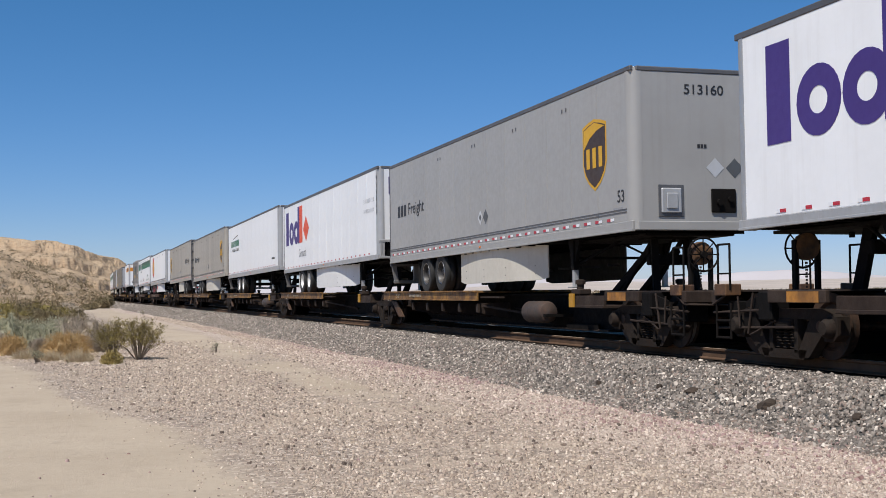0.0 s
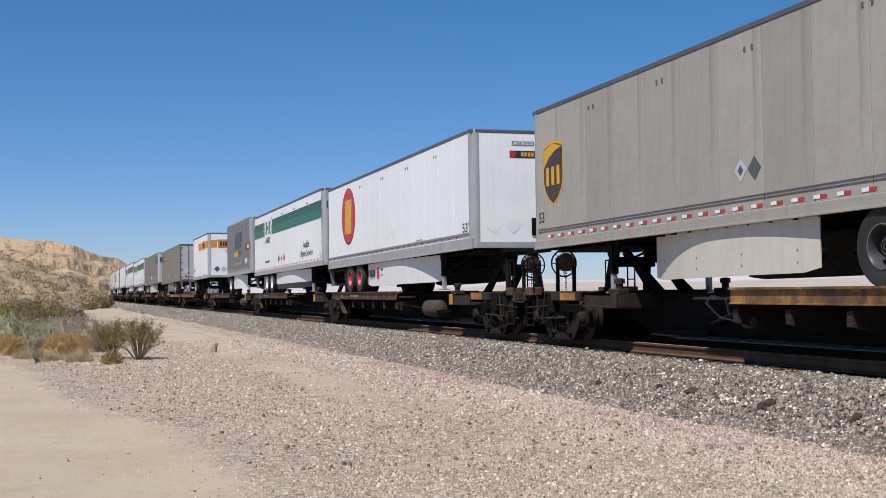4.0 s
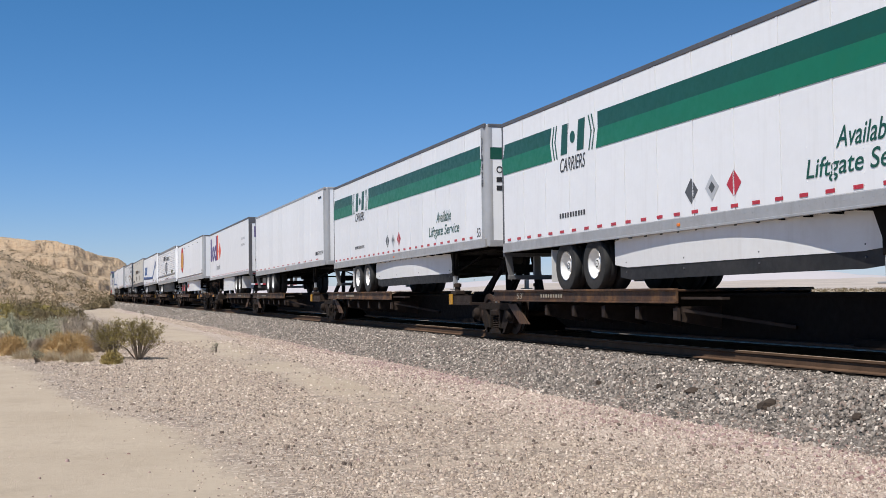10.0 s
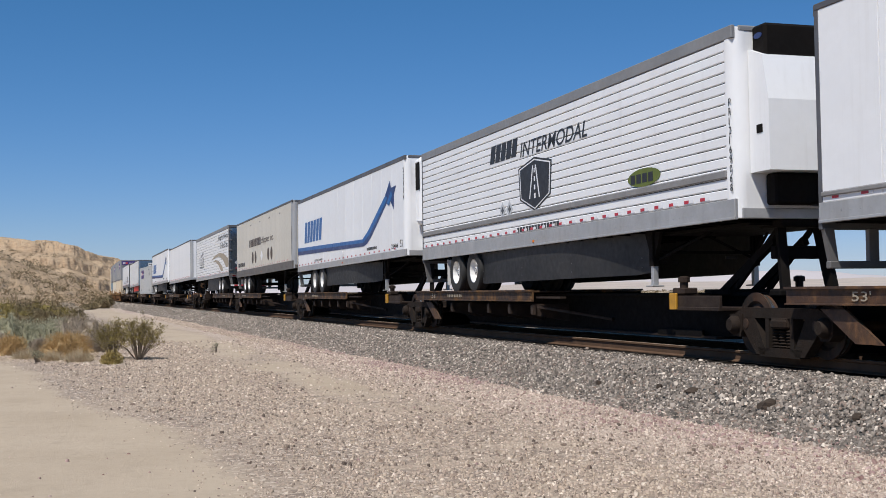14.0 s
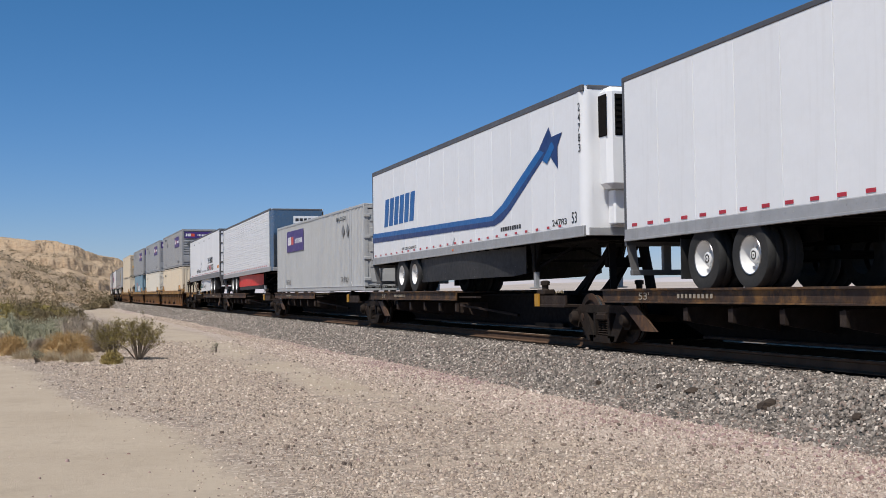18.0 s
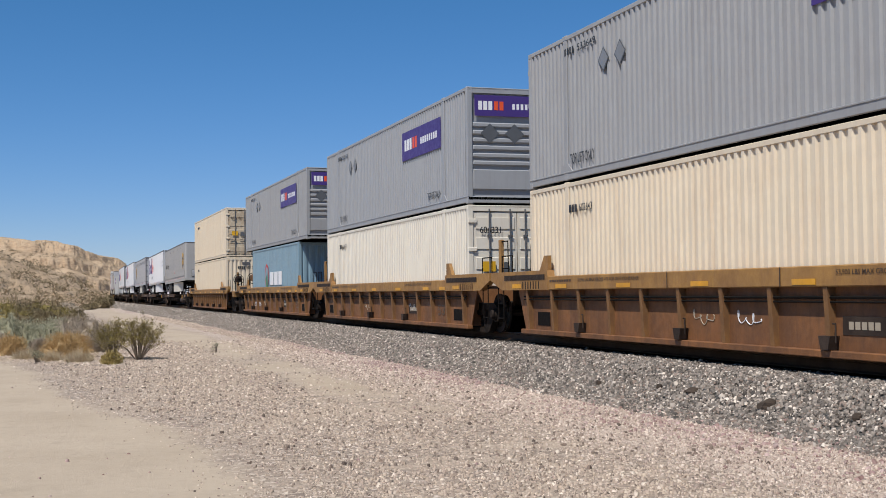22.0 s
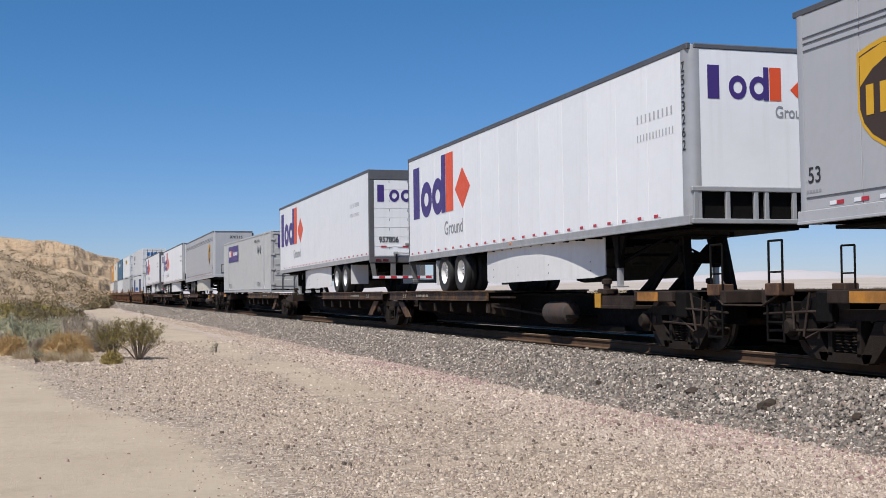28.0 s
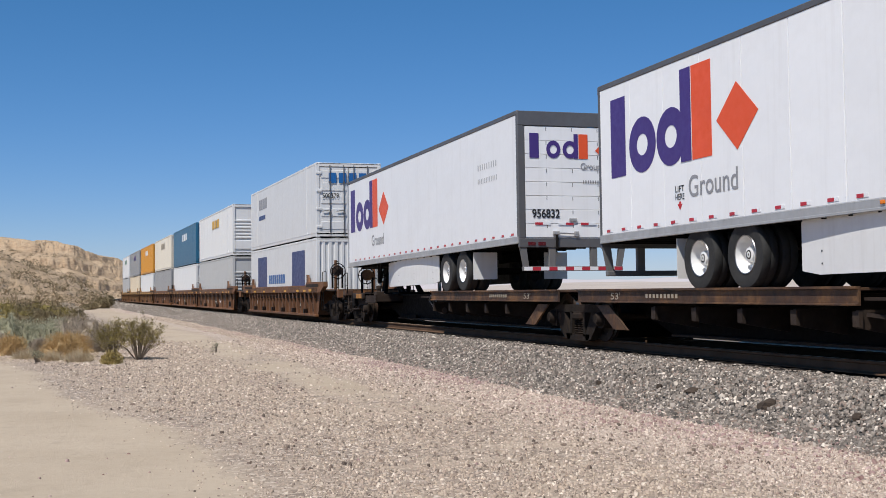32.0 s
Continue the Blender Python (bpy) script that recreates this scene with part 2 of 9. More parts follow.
class Shape:
    """Collects convex solids and plates into one mesh."""

    def __init__(self):
        self.v, self.f = [], []

    def add(self, verts, faces):
        k = len(self.v)
        self.v += [tuple(p) for p in verts]
        self.f += [tuple(i + k for i in q) for q in faces]
        return self

    def box(self, x0, x1, y0, y1, z0, z1, c=0.0):
        if c <= 0:
            v = [(x, y, z) for z in (z0, z1) for y in (y0, y1) for x in (x0, x1)]
            return self.add(v, [(0, 2, 3, 1), (4, 5, 7, 6), (0, 1, 5, 4), (2, 6, 7, 3), (0, 4, 6, 2), (1, 3, 7, 5)])
        c = min(c, (x1 - x0) * 0.45, (y1 - y0) * 0.45, (z1 - z0) * 0.45)
        m = ((x0 + x1) / 2, (y0 + y1) / 2, (z0 + z1) / 2)
        h = ((x1 - x0) / 2, (y1 - y0) / 2, (z1 - z0) / 2)
        v, at = [], {}
        for s in [(a, b, e) for a in (-1, 1) for b in (-1, 1) for e in (-1, 1)]:
            for ax in range(3):
                at[s, ax] = len(v)
                v.append(tuple(m[i] + s[i] * (h[i] if i == ax else h[i] - c) for i in range(3)))
        f = []
        for ax in range(3):
            i, j = (ax + 1) % 3, (ax + 2) % 3
            for sg in (-1, 1):
                q = []
                for a, b in ((-1, -1), (1, -1), (1, 1), (-1, 1)):
                    s = [0, 0, 0]
                    s[ax], s[i], s[j] = sg, a, b
                    q.append(at[tuple(s), ax])
                f.append(tuple(q if sg > 0 else q[::-1]))
            for a in (-1, 1):
                for b in (-1, 1):
                    s0, s1 = [0, 0, 0], [0, 0, 0]
                    s0[ax], s1[ax] = -1, 1
                    s0[i] = s1[i] = a
                    s0[j] = s1[j] = b
                    s0, s1 = tuple(s0), tuple(s1)
                    q = (at[s0, i], at[s1, i], at[s1, j], at[s0, j])
                    f.append(q if a * b < 0 else q[::-1])
        for s in [(a, b, e) for a in (-1, 1) for b in (-1, 1) for e in (-1, 1)]:
            q = (at[s, 0], at[s, 1], at[s, 2])
            f.append(q if s[0] * s[1] * s[2] > 0 else q[::-1])
        return self.add(v, f)

    def ring(self, profile, axis="y", at=(0, 0, 0), n=20, closed=False):
        """A turned solid: profile of (radius, place along the axis)."""
        v, f = [], []
        for i in range(n):
            a = 2 * math.pi * i / n
            for r, h in profile:
                p = (r * math.cos(a), r * math.sin(a), h)
                p = {"z": p, "y": (p[0], h, p[1]), "x": (h, p[0], p[1])}[axis]
                v.append(tuple(p[k] + at[k] for k in range(3)))
        m = len(profile)
        for i in range(n):
            j = (i + 1) % n
            for k in range(m - 1 + (1 if closed else 0)):
                k2 = (k + 1) % m
                q = (i * m + k, j * m + k, j * m + k2, i * m + k2)
                f.append(q if axis == "z" or axis == "x" else q[::-1])
        if not closed:
            f.append(tuple(i * m for i in range(n)))
            f.append(tuple(i * m + m - 1 for i in range(n)))
        return self.add(v, f)

    def rod(self, p, q, r=0.02, n=6):
        p, q = Vector(p), Vector(q)
        d = (q - p).normalized()
        a = d.orthogonal().normalized()
        b = d.cross(a)
        v = [tuple(e + (a * math.cos(2 * math.pi * i / n) + b * math.sin(2 * math.pi * i / n)) * r) for e in (p, q) for i in range(n)]
        f = [(i, (i + 1) % n, n + (i + 1) % n, n + i) for i in range(n)] + [tuple(range(n))[::-1], tuple(range(n, 2 * n))]
        return self.add(v, f)

    def beam(self, p, q, w, h):
        """A square bar from p to q, w wide and h deep."""
        p, q = Vector(p), Vector(q)
        d = (q - p).normalized()
        a = d.cross(Vector((0, 0, 1)))
        a = a.normalized() if a.length > 0.01 else Vector((0, 1, 0))
        b = a.cross(d)
        v = [tuple(e + a * (i * w / 2) + b * (j * h / 2)) for e in (p, q) for i, j in ((-1, -1), (1, -1), (1, 1), (-1, 1))]
        return self.add(v, [(0, 1, 5, 4), (1, 2, 6, 5), (2, 3, 7, 6), (3, 0, 4, 7), (3, 2, 1, 0), (4, 5, 6, 7)])

    def slab(self, outline, y0, y1, axis="y"):
        """An outline of (x, z) points made a plate from y0 to y1 (axis y), or of (y, z) along x."""
        n = len(outline)
        mk = (lambda a, b, h: (a, h, b)) if axis == "y" else ((lambda a, b, h: (h, a, b)) if axis == "x" else (lambda a, b, h: (a, b, h)))
        v = [mk(a, b, h) for h in (y0, y1) for a, b in outline]
        f = [(i, (i + 1) % n, n + (i + 1) % n, n + i) for i in range(n)] + [tuple(range(n))[::-1], tuple(range(n, 2 * n))]
        return self.add(v, f)

    def turn(self, m):
        self.v = [tuple(m @ Vector(p)) for p in self.v]
        return self

    def mesh(self, name, material, smooth=False):
        me = bpy.data.meshes.new(name)
        me.from_pydata(self.v, [], self.f)
        bm = bmesh.new()
        bm.from_mesh(me)
        bmesh.ops.recalc_face_normals(bm, faces=bm.faces)
        bm.to_mesh(me)
        bm.free()
        me.materials.append(material)
        if smooth:
            me.polygons.foreach_set("use_smooth", [True] * len(me.polygons))
            me.set_sharp_from_angle(angle=radians(40))
        return me


CACHE = {}


def part(name, build, material, parent, label="", key=None, smooth=False, at=None):
    """Links one mesh as a part. build: a Shape, or a function that makes it once for all parts with this key."""
    k = (name, key, material.name) if key is not None else None
    me = CACHE.get(k) if k else None
    if me is None:
        sh = build() if callable(build) else build
        me = sh.mesh(name, material, smooth)
        if k:
            CACHE[k] = me
    ob = new(name, me)
    ob.parent = parent
    if at is not None:
        ob.matrix_basis = at
    if label:
        ob["label"] = label
    return ob


def thing(name, label, category, group=""):
    return tagged(new(name), label, category, group)


FLIP = Matrix.Rotation(math.pi, 4, "Z")
# ---- railway cars ----
AXLES = []


def wheel_shape(side):
    o = -side
    return Shape().ring([(0.08, 0.0), (0.30, -0.015 * o), (0.34, 0.03 * o), (0.43, 0.03 * o), (0.43, -0.09 * o), (0.465, -0.1 * o), (0.465, -0.13 * o), (0.34, -0.13 * o), (0.3, -0.09 * o), (0.08, -0.12 * o)], "y", n=28, closed=True)


def sideframe_shape(side):
    """A cast side frame with its two openings round the spring nest."""
    s = Shape()
    y0, y1 = (side * 0.93, side * 1.09) if side > 0 else (side * 1.09, side * 0.93)
    s.slab([(-1.28, 0.56), (-0.95, 0.68), (0.95, 0.68), (1.28, 0.56), (1.28, 0.46), (0.95, 0.53), (-0.95, 0.53), (-1.28, 0.46)], y0, y1)
    for e in (-1, 1):
        s.slab([(e * 1.32, 0.58), (e * 1.32, 0.32), (e * 1.22, 0.24), (e * 1.02, 0.24), (e * 0.98, 0.34), (e * 0.98, 0.58)], y0 - 0.02, y1 + 0.02)
        s.slab([(e * 0.98, 0.54), (e * 0.66, 0.54), (e * 0.36, 0.06), (e * 0.40, -0.02), (e * 0.62, 0.0), (e * 0.98, 0.36)], y0, y1)
        s.slab([(e * 0.27, 0.54), (e * 0.36, 0.54), (e * 0.36, 0.06), (e * 0.27, 0.06)], y0, y1)
        s.box(e * 1.15 - 0.12, e * 1.15 + 0.12, side * 1.12 - 0.06, side * 1.12 + 0.06, 0.31, 0.55, 0.05)
    s.slab([(-0.58, 0.1), (0.58, 0.1), (0.5, -0.03), (-0.5, -0.03)], y0, y1)
    return s


def coil_shape(x, side):
    return Shape().ring([(0.085, z0) if i % 2 else (0.055, z0) for i, z0 in enumerate(np.linspace(0.1, 0.37, 13))], "z", (x, side * 1.0, 0), n=8)


def truck(parent, x, flip=False):
    """A two-axle truck with its centre at x of the car."""
    at = Matrix.Translation((x, 0, 0))
    bolster = part("truck", lambda: Shape().box(-0.22, 0.22, -1.1, 1.1, 0.38, 0.56, 0.03).ring([(0.36, 0.56), (0.36, 0.68), (0.25, 0.72)], "z", (0, 0, 0), 16), TRUCK, parent, "dusty cast steel railway truck", key="t", at=at)
    for sd in (-1, 1):
        part("sideframe", lambda: sideframe_shape(sd), TRUCK, bolster, key=sd)
        if (sd < 0) != flip:
            part("bolster_end", lambda: Shape().box(-0.2, 0.2, sd * 1.06 - 0.07, sd * 1.06 + 0.07, 0.38, 0.52, 0.03), TRUCK, bolster, key=sd)
        for cx in (-0.18, 0.0, 0.18) if (sd < 0) != flip else ():
            part("coil_spring", lambda: coil_shape(cx, sd), TRUCK, bolster, key=(cx, sd), smooth=True)
        for ax in (-0.89, 0.89) if (sd < 0) != flip else ():
            part("bearing_cap", lambda: Shape().ring([(0.14, 0.0), (0.14, 0.1 * sd), (0.09, 0.16 * sd)], "y", (ax * 1.29, sd * 1.07, 0.42), 14), TRUCK, bolster, key=(ax, sd), smooth=True)
    for ax in (-0.89, 0.89):
        axle = part("wheelset", lambda: Shape().ring([(0.075, -1.1), (0.075, 1.1)], "y", (0, 0, 0), 12).add(*wheel_pair()), WHEEL_DARK, bolster, "steel wheels on one axle, polished treads", key="w", smooth=True, at=Matrix.Translation((ax, 0, 0.44)))
        AXLES.append(axle)
    # dark block added behind the side frame openings in place of shade
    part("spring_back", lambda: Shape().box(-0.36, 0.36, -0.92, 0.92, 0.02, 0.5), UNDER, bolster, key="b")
    part("brake_beam", lambda: Shape().rod((-0.34, -0.8, 0.3), (-0.34, 0.8, 0.3), 0.04).rod((0.34, -0.8, 0.3), (0.34, 0.8, 0.3), 0.04).beam((-0.4, -0.55, 0.3), (0.4, -0.5, 0.62), 0.05, 0.08), UNDER, bolster, key="bb")
    for ax in (-0.89, 0.89):
        part("wheel_tread", lambda: Shape().ring([(0.436, -0.9), (0.436, -0.82), (0.432, -0.82), (0.432, -0.9)], "y", n=28, closed=True), WHEEL_STEEL, bolster, "polished wheel tread", key="tr", smooth=True, at=Matrix.Translation((ax, 0, 0.44)))
    return bolster


def wheel_pair():
    s = Shape()
    for sd in (-1, 1):
        w = wheel_shape(sd)
        s.add([(p[0], p[1] + sd * 0.79, p[2]) for p in w.v], w.f)
    return s.v, s.f


def brake_wheel(parent, x, y, z, facing=-1):
    rim_ = part("brake_wheel", Shape().ring([(0.285, -0.014), (0.303, 0), (0.285, 0.014), (0.268, 0)], "x", (x, y, z), 24, closed=True), BLACK, parent, "spoked black hand brake wheel")
    part("hub", Shape().ring([(0.06, -0.04), (0.06, 0.06)], "x", (x, y, z), 10), BLACK, rim_)
    for i in range(8):
        a = 2 * math.pi * i / 8
        part("spoke", Shape().rod((x, y + 0.05 * math.cos(a), z + 0.05 * math.sin(a)), (x, y + 0.275 * math.cos(a), z + 0.275 * math.sin(a)), 0.011, 5), BLACK, rim_)
    xb = x + 0.1 * facing
    part("brake_gear_box", Shape().ring([(0.12, -0.07), (0.2, -0.05), (0.2, 0.05), (0.12, 0.07)], "x", (xb, y, z + 0.02), 16), DECK_RUST, parent, "round rusty brake gear housing")
    part("brake_stand", Shape().box(xb - 0.05, xb + 0.05, y - 0.22, y - 0.16, z - 0.65, z + 0.12, 0.01).box(xb - 0.05, xb + 0.05, y + 0.16, y + 0.22, z - 0.65, z + 0.12, 0.01), BLACK, parent)
    ch = Shape()
    for i in range(9):
        zz = z - 0.2 - 0.05 * i
        ch.box(xb - (0.018 if i % 2 else 0.006), xb + (0.018 if i % 2 else 0.006), y - (0.006 if i % 2 else 0.018), y + (0.006 if i % 2 else 0.018), zz - 0.032, zz)
    part("brake_chain", ch, RUSTY, parent)


def ladder(parent, x, y, z0, z1, w=0.42):
    s = Shape()
    for e in (-1, 1):
        s.rod((x + e * w / 2, y, z0), (x + e * w / 2, y, z1), 0.018)
    k = max(2, int((z1 - z0) / 0.3))
    for i in range(k):
        z = z0 + (z1 - z0) * (i + 0.15) / k
        s.rod((x - w / 2, y, z), (x + w / 2, y, z), 0.016)
    part("ladder", s, BLACK, parent, "black steel step ladder")


def spine_car(s_front, s_rear, turned=False, lead=False, end=False, tank=False, brake=True, deck=DECK_YELLOW, tone="rusty yellow", wheel_at=1.1, mark=""):
    """One unit of a spine car: x = 0 is the truck by the wheel platform, x = L the truck by the hitch."""
    L = s_rear - s_front
    car = thing("spine_car", f"articulated spine car unit, {tone} wheel platform over black sill", "railway car", "spine cars of the train")
    key = round(L, 1)
    sill_end = L + 1.75 if end else L - 0.35
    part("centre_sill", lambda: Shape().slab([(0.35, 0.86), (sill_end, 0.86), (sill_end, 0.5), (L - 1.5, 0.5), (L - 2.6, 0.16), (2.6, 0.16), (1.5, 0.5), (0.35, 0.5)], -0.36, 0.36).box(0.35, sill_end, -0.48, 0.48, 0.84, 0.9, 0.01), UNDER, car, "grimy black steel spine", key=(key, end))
    part("sill_flange", lambda: Shape().box(2.8, L - 2.8, -0.5, 0.5, 0.12, 0.17, 0.01), RUSTY, car, key=key)
    plat = part("wheel_platform", lambda: Shape().box(0.5, 9.3, -1.27, 1.27, 0.925, 0.965, 0.008), deck, car, f"{tone} steel wheel platform", key=(key,))
    for sd in (-1, 1):
        part("side_beam", lambda: Shape().slab([(sd * 1.25, 0.735), (sd * 1.32, 0.735), (sd * 1.32, 0.755), (sd * 1.285, 0.76), (sd * 1.285, 0.945), (sd * 1.33, 0.952), (sd * 1.33, 0.985), (sd * 1.25, 0.985)], 0.5, 9.3, "x"), deck, plat, key=sd)
        for gx in (3.6, 5.0, 6.4, 7.8, 9.2) if (sd < 0) != turned else ():
            part("gusset", lambda: Shape().slab([(sd * 1.24, 0.68), (sd * 1.24, 0.46), (sd * 1.1, 0.42), (sd * 0.4, 0.3), (sd * 0.4, 0.68)], gx - 0.02, gx + 0.02, "x").slab([(sd * 1.26, 0.66), (sd * 1.26, 0.46), (sd * 1.2, 0.44), (sd * 1.2, 0.66)], gx - 0.07, gx + 0.07, "x"), RUSTY, plat, key=(gx, sd))
        part("wheel_guard", lambda: Shape().slab([(1.2, 0.68), (1.75, 0.68), (2.5, 0.24), (1.95, 0.24)], sd * 1.2 - 0.02, sd * 1.2 + 0.02), DECK_RUST, car, "slanted rust-brown steel plate", key=sd)
        part("diagonal_brace", lambda: Shape().beam((9.3, sd * 1.15, 0.62), (11.4, sd * 0.4, 0.38), 0.06, 0.05).box(9.3, 10.6, min(sd * 1.2, sd * 1.06), max(sd * 1.2, sd * 1.06), 0.80, 0.84), RUSTY, car, key=sd)
        part("outrigger", lambda: Shape().box(L - 2.95, L - 1.45, min(sd * 1.24, sd * 0.3), max(sd * 1.24, sd * 0.3), 0.62, 0.68, 0.01).box(L - 2.95, L - 2.85, min(sd * 1.24, sd * 0.3), max(sd * 1.24, sd * 0.3), 0.62, 0.9, 0.01).box(L - 2.85, L - 1.45, min(sd * 1.22, sd * 1.16), max(sd * 1.22, sd * 1.16), 0.66, 0.86, 0.01), RUSTY, car, key=(key, sd))
        part("outrigger_plate", lambda: Shape().box(L - 2.975, L - 2.76, min(sd * 1.275, sd * 1.23), max(sd * 1.275, sd * 1.23), 0.63, 0.9, 0.008), YELLOW if sd < 0 else RUSTY, car, "yellow end plate", key=(key, sd))
        part("lock_post", lambda: Shape().box(L - 2.95, L - 2.55, sd * 1.1 - 0.13, sd * 1.1 + 0.13, 0.88, 0.99, 0.02).ring([(0.07, 0.99), (0.07, 1.08), (0.1, 1.08), (0.1, 1.16), (0.05, 1.18)], "z", (L - 2.78, sd * 1.1, 0), 10), RUSTY, car, key=(key, sd))
        part("sill_plate", lambda: Shape().box(L - 4.9, L - 3.3, min(sd * 0.5, sd * 0.44), max(sd * 0.5, sd * 0.44), 0.14, 0.26, 0.01), UNDER, car, key=(key, sd))
    dk = Marks(car, 0.0, turned, half=1.293)
    su = -1 if turned else 1
    for a0, a1, z0, z1, n in ((3.4, 4.6, 0.82, 0.89, 9),):
        u0, u1 = sorted((su * a0, su * a1))
        dk.bars("stencil_bar", u0, u1, z0, z1, n, TAN_INK, gap=0.45)
    u0, u1 = sorted((su * 2.0, su * 2.4))
    dk.letters("53'", u0, u1, 0.79, 0.92, TAN_INK)
    if mark:
        u0, u1 = sorted((su * 5.9, su * 7.9))
        dk.letters(mark, u0, u1, 0.78, 0.93, INK_WHITE, bold=0.02)
    if turned and end:
        pts = [(9.4, 0.5), (9.9, 0.55), (10.0, 0.8), (10.45, 0.86), (10.62, 0.74), (10.2, 0.52), (9.5, 0.44)]
        hose = Shape()
        for (xa, za), (xb_, zb) in zip(pts, pts[1:]):
            hose.rod((xa, 0.95, za), (xb_, 0.95, zb), 0.018)
        part("brake_hose", hose, GUARD, car, "pale looped brake hose", key=key)
        part("valve", Shape().ring([(0.06, -0.14), (0.1, -0.1), (0.1, 0.1), (0.06, 0.14)], "x", (9.3, 0.95, 0.46), 12), TANK, car, "round brake valve", key=key)
    # hitch stand under the trailer's nose
    hs = part("hitch_stand", lambda: Shape().box(L - 1.45, L - 0.8, -0.5, 0.5, 1.9, 2.02, 0.02), BLACK, car, "black folding trailer hitch stand", key=key)
    for sd in (-1, 1):
        part("hitch_leg", lambda: Shape().beam((L - 0.85, sd * 0.42, 0.88), (L - 1.1, sd * 0.34, 1.98), 0.13, 0.16), BLACK, hs, key=(key, sd))
        part("hitch_strut", lambda: Shape().beam((L - 2.9, sd * 0.3, 0.9), (L - 1.35, sd * 0.28, 1.72), 0.1, 0.13), BLACK, hs, key=(key, sd))
        part("hitch_rod", lambda: Shape().beam((L - 2.55, sd * 0.32, 0.9), (L - 1.2, sd * 0.3, 1.9), 0.06, 0.08), BLACK, hs, key=(key, sd))
    part("hitch_foot", lambda: Shape().box(L - 1.0, L - 0.7, -0.62, 0.62, 0.84, 0.95, 0.02), BLACK, hs, key=key)
    part("hitch_foot", lambda: Shape().box(L - 3.1, L - 2.3, -0.55, 0.55, 0.86, 0.96, 0.02), BLACK, hs, key=(key, 1))
    part("hitch_cross_bar", lambda: Shape().box(L - 1.22, L - 1.06, -0.45, 0.45, 1.42, 1.62, 0.02), BLACK, hs, key=key)
    if tank:
        part("air_tank", lambda: Shape().ring([(0.05, -0.62), (0.2, -0.56), (0.24, -0.46), (0.24, 0.46), (0.2, 0.56), (0.05, 0.62)], "x", (L - 5.6, -0.85, 0.5), 18), TANK, car, "dusty cylindrical air tank", key=key, smooth=True)
        part("tank_bracket", lambda: Shape().box(L - 5.0, L - 4.86, -1.0, -0.3, 0.4, 0.46).box(L - 6.3, L - 6.2, -1.0, -0.3, 0.44, 0.5).rod((L - 8.0, -0.5, 0.56), (L - 6.2, -0.8, 0.5), 0.02), BLACK, car, key=key)
    if end:
        for sd in (-1, 1):
            part("end_beam", lambda: Shape().box(L - 1.3, L + 0.1, min(sd * 1.28, sd * 1.2), max(sd * 1.28, sd * 1.2), 0.76, 0.94, 0.012), RUSTY, car, key=(key, sd))
            if (sd < 0) != turned:
                gb = part("gear_bracket", lambda: Shape().box(L + 0.1, L + 0.45, min(sd * 1.22, sd * 0.9), max(sd * 1.22, sd * 0.9), 0.5, 0.92, 0.02), UNDER, car, "black brake gear bracket", key=(key, sd))
                part("gusset", lambda: Shape().slab([(L + 0.3, 0.9), (L + 0.9, 0.78), (L + 0.9, 0.7), (L + 0.3, 0.6)], sd * 1.12 - 0.02, sd * 1.12 + 0.02), UNDER, gb, key=(key, sd))
                part("gear_bracket", lambda: Shape().box(L + 1.2, L + 1.5, min(sd * 1.1, sd * 0.7), max(sd * 1.1, sd * 0.7), 0.42, 0.78, 0.02), UNDER, car, key=(key, sd, 1))
            if (sd < 0) != turned:
                part("gear_rod", lambda: Shape().rod((L - 0.4, sd * 1.18, 0.42), (L + 1.7, sd * 1.16, 0.36), 0.02).rod((L + 0.2, sd * 1.2, 0.66), (L + 1.75, sd * 1.2, 0.6), 0.018).rod((L + 0.6, sd * 1.2, 0.9), (L + 0.75, sd * 1.2, 0.3), 0.02).rod((L + 1.0, sd * 1.22, 0.85), (L + 0.95, sd * 1.22, 0.4), 0.016).rod((L + 0.1, sd * 1.15, 0.5), (L + 0.7, sd * 1.2, 0.28), 0.016).rod((L + 1.3, sd * 1.2, 0.9), (L + 1.7, sd * 1.25, 0.72), 0.018).rod((L + 1.7, sd * 1.25, 0.72), (L + 2.0, sd * 0.6, 0.7), 0.018), RUSTY, car, "thin brake rods and levers", key=(key, sd))
            part("end_patch", lambda: Shape().box(L - 1.15, L - 0.4, min(sd * 1.286, sd * 1.279), max(sd * 1.286, sd * 1.279), 0.77, 0.92), PATCH, car, "orange painted patch", key=(key, sd))
            part("side_step", lambda: Shape().rod((L + 1.2, sd * 1.22, 0.75), (L + 1.2, sd * 1.22, 0.2), 0.02).rod((L + 1.62, sd * 1.22, 0.75), (L + 1.62, sd * 1.22, 0.2), 0.02).rod((L + 1.2, sd * 1.22, 0.22), (L + 1.62, sd * 1.22, 0.22), 0.02).rod((L + 1.2, sd * 1.22, 0.48), (L + 1.62, sd * 1.22, 0.48), 0.02), BLACK, car, key=(key, sd))
            part("grab_rail", lambda: Shape().rod((L + 1.25, sd * 1.2, 0.95), (L + 1.25, sd * 1.2, 1.65), 0.018).rod((L + 1.6, sd * 1.2, 0.95), (L + 1.6, sd * 1.2, 1.65), 0.018).rod((L + 1.25, sd * 1.2, 1.65), (L + 1.6, sd * 1.2, 1.65), 0.018).rod((L + 1.25, sd * 1.2, 1.2), (L + 1.6, sd * 1.2, 1.2), 0.014), BLACK, car, key=(key, sd))
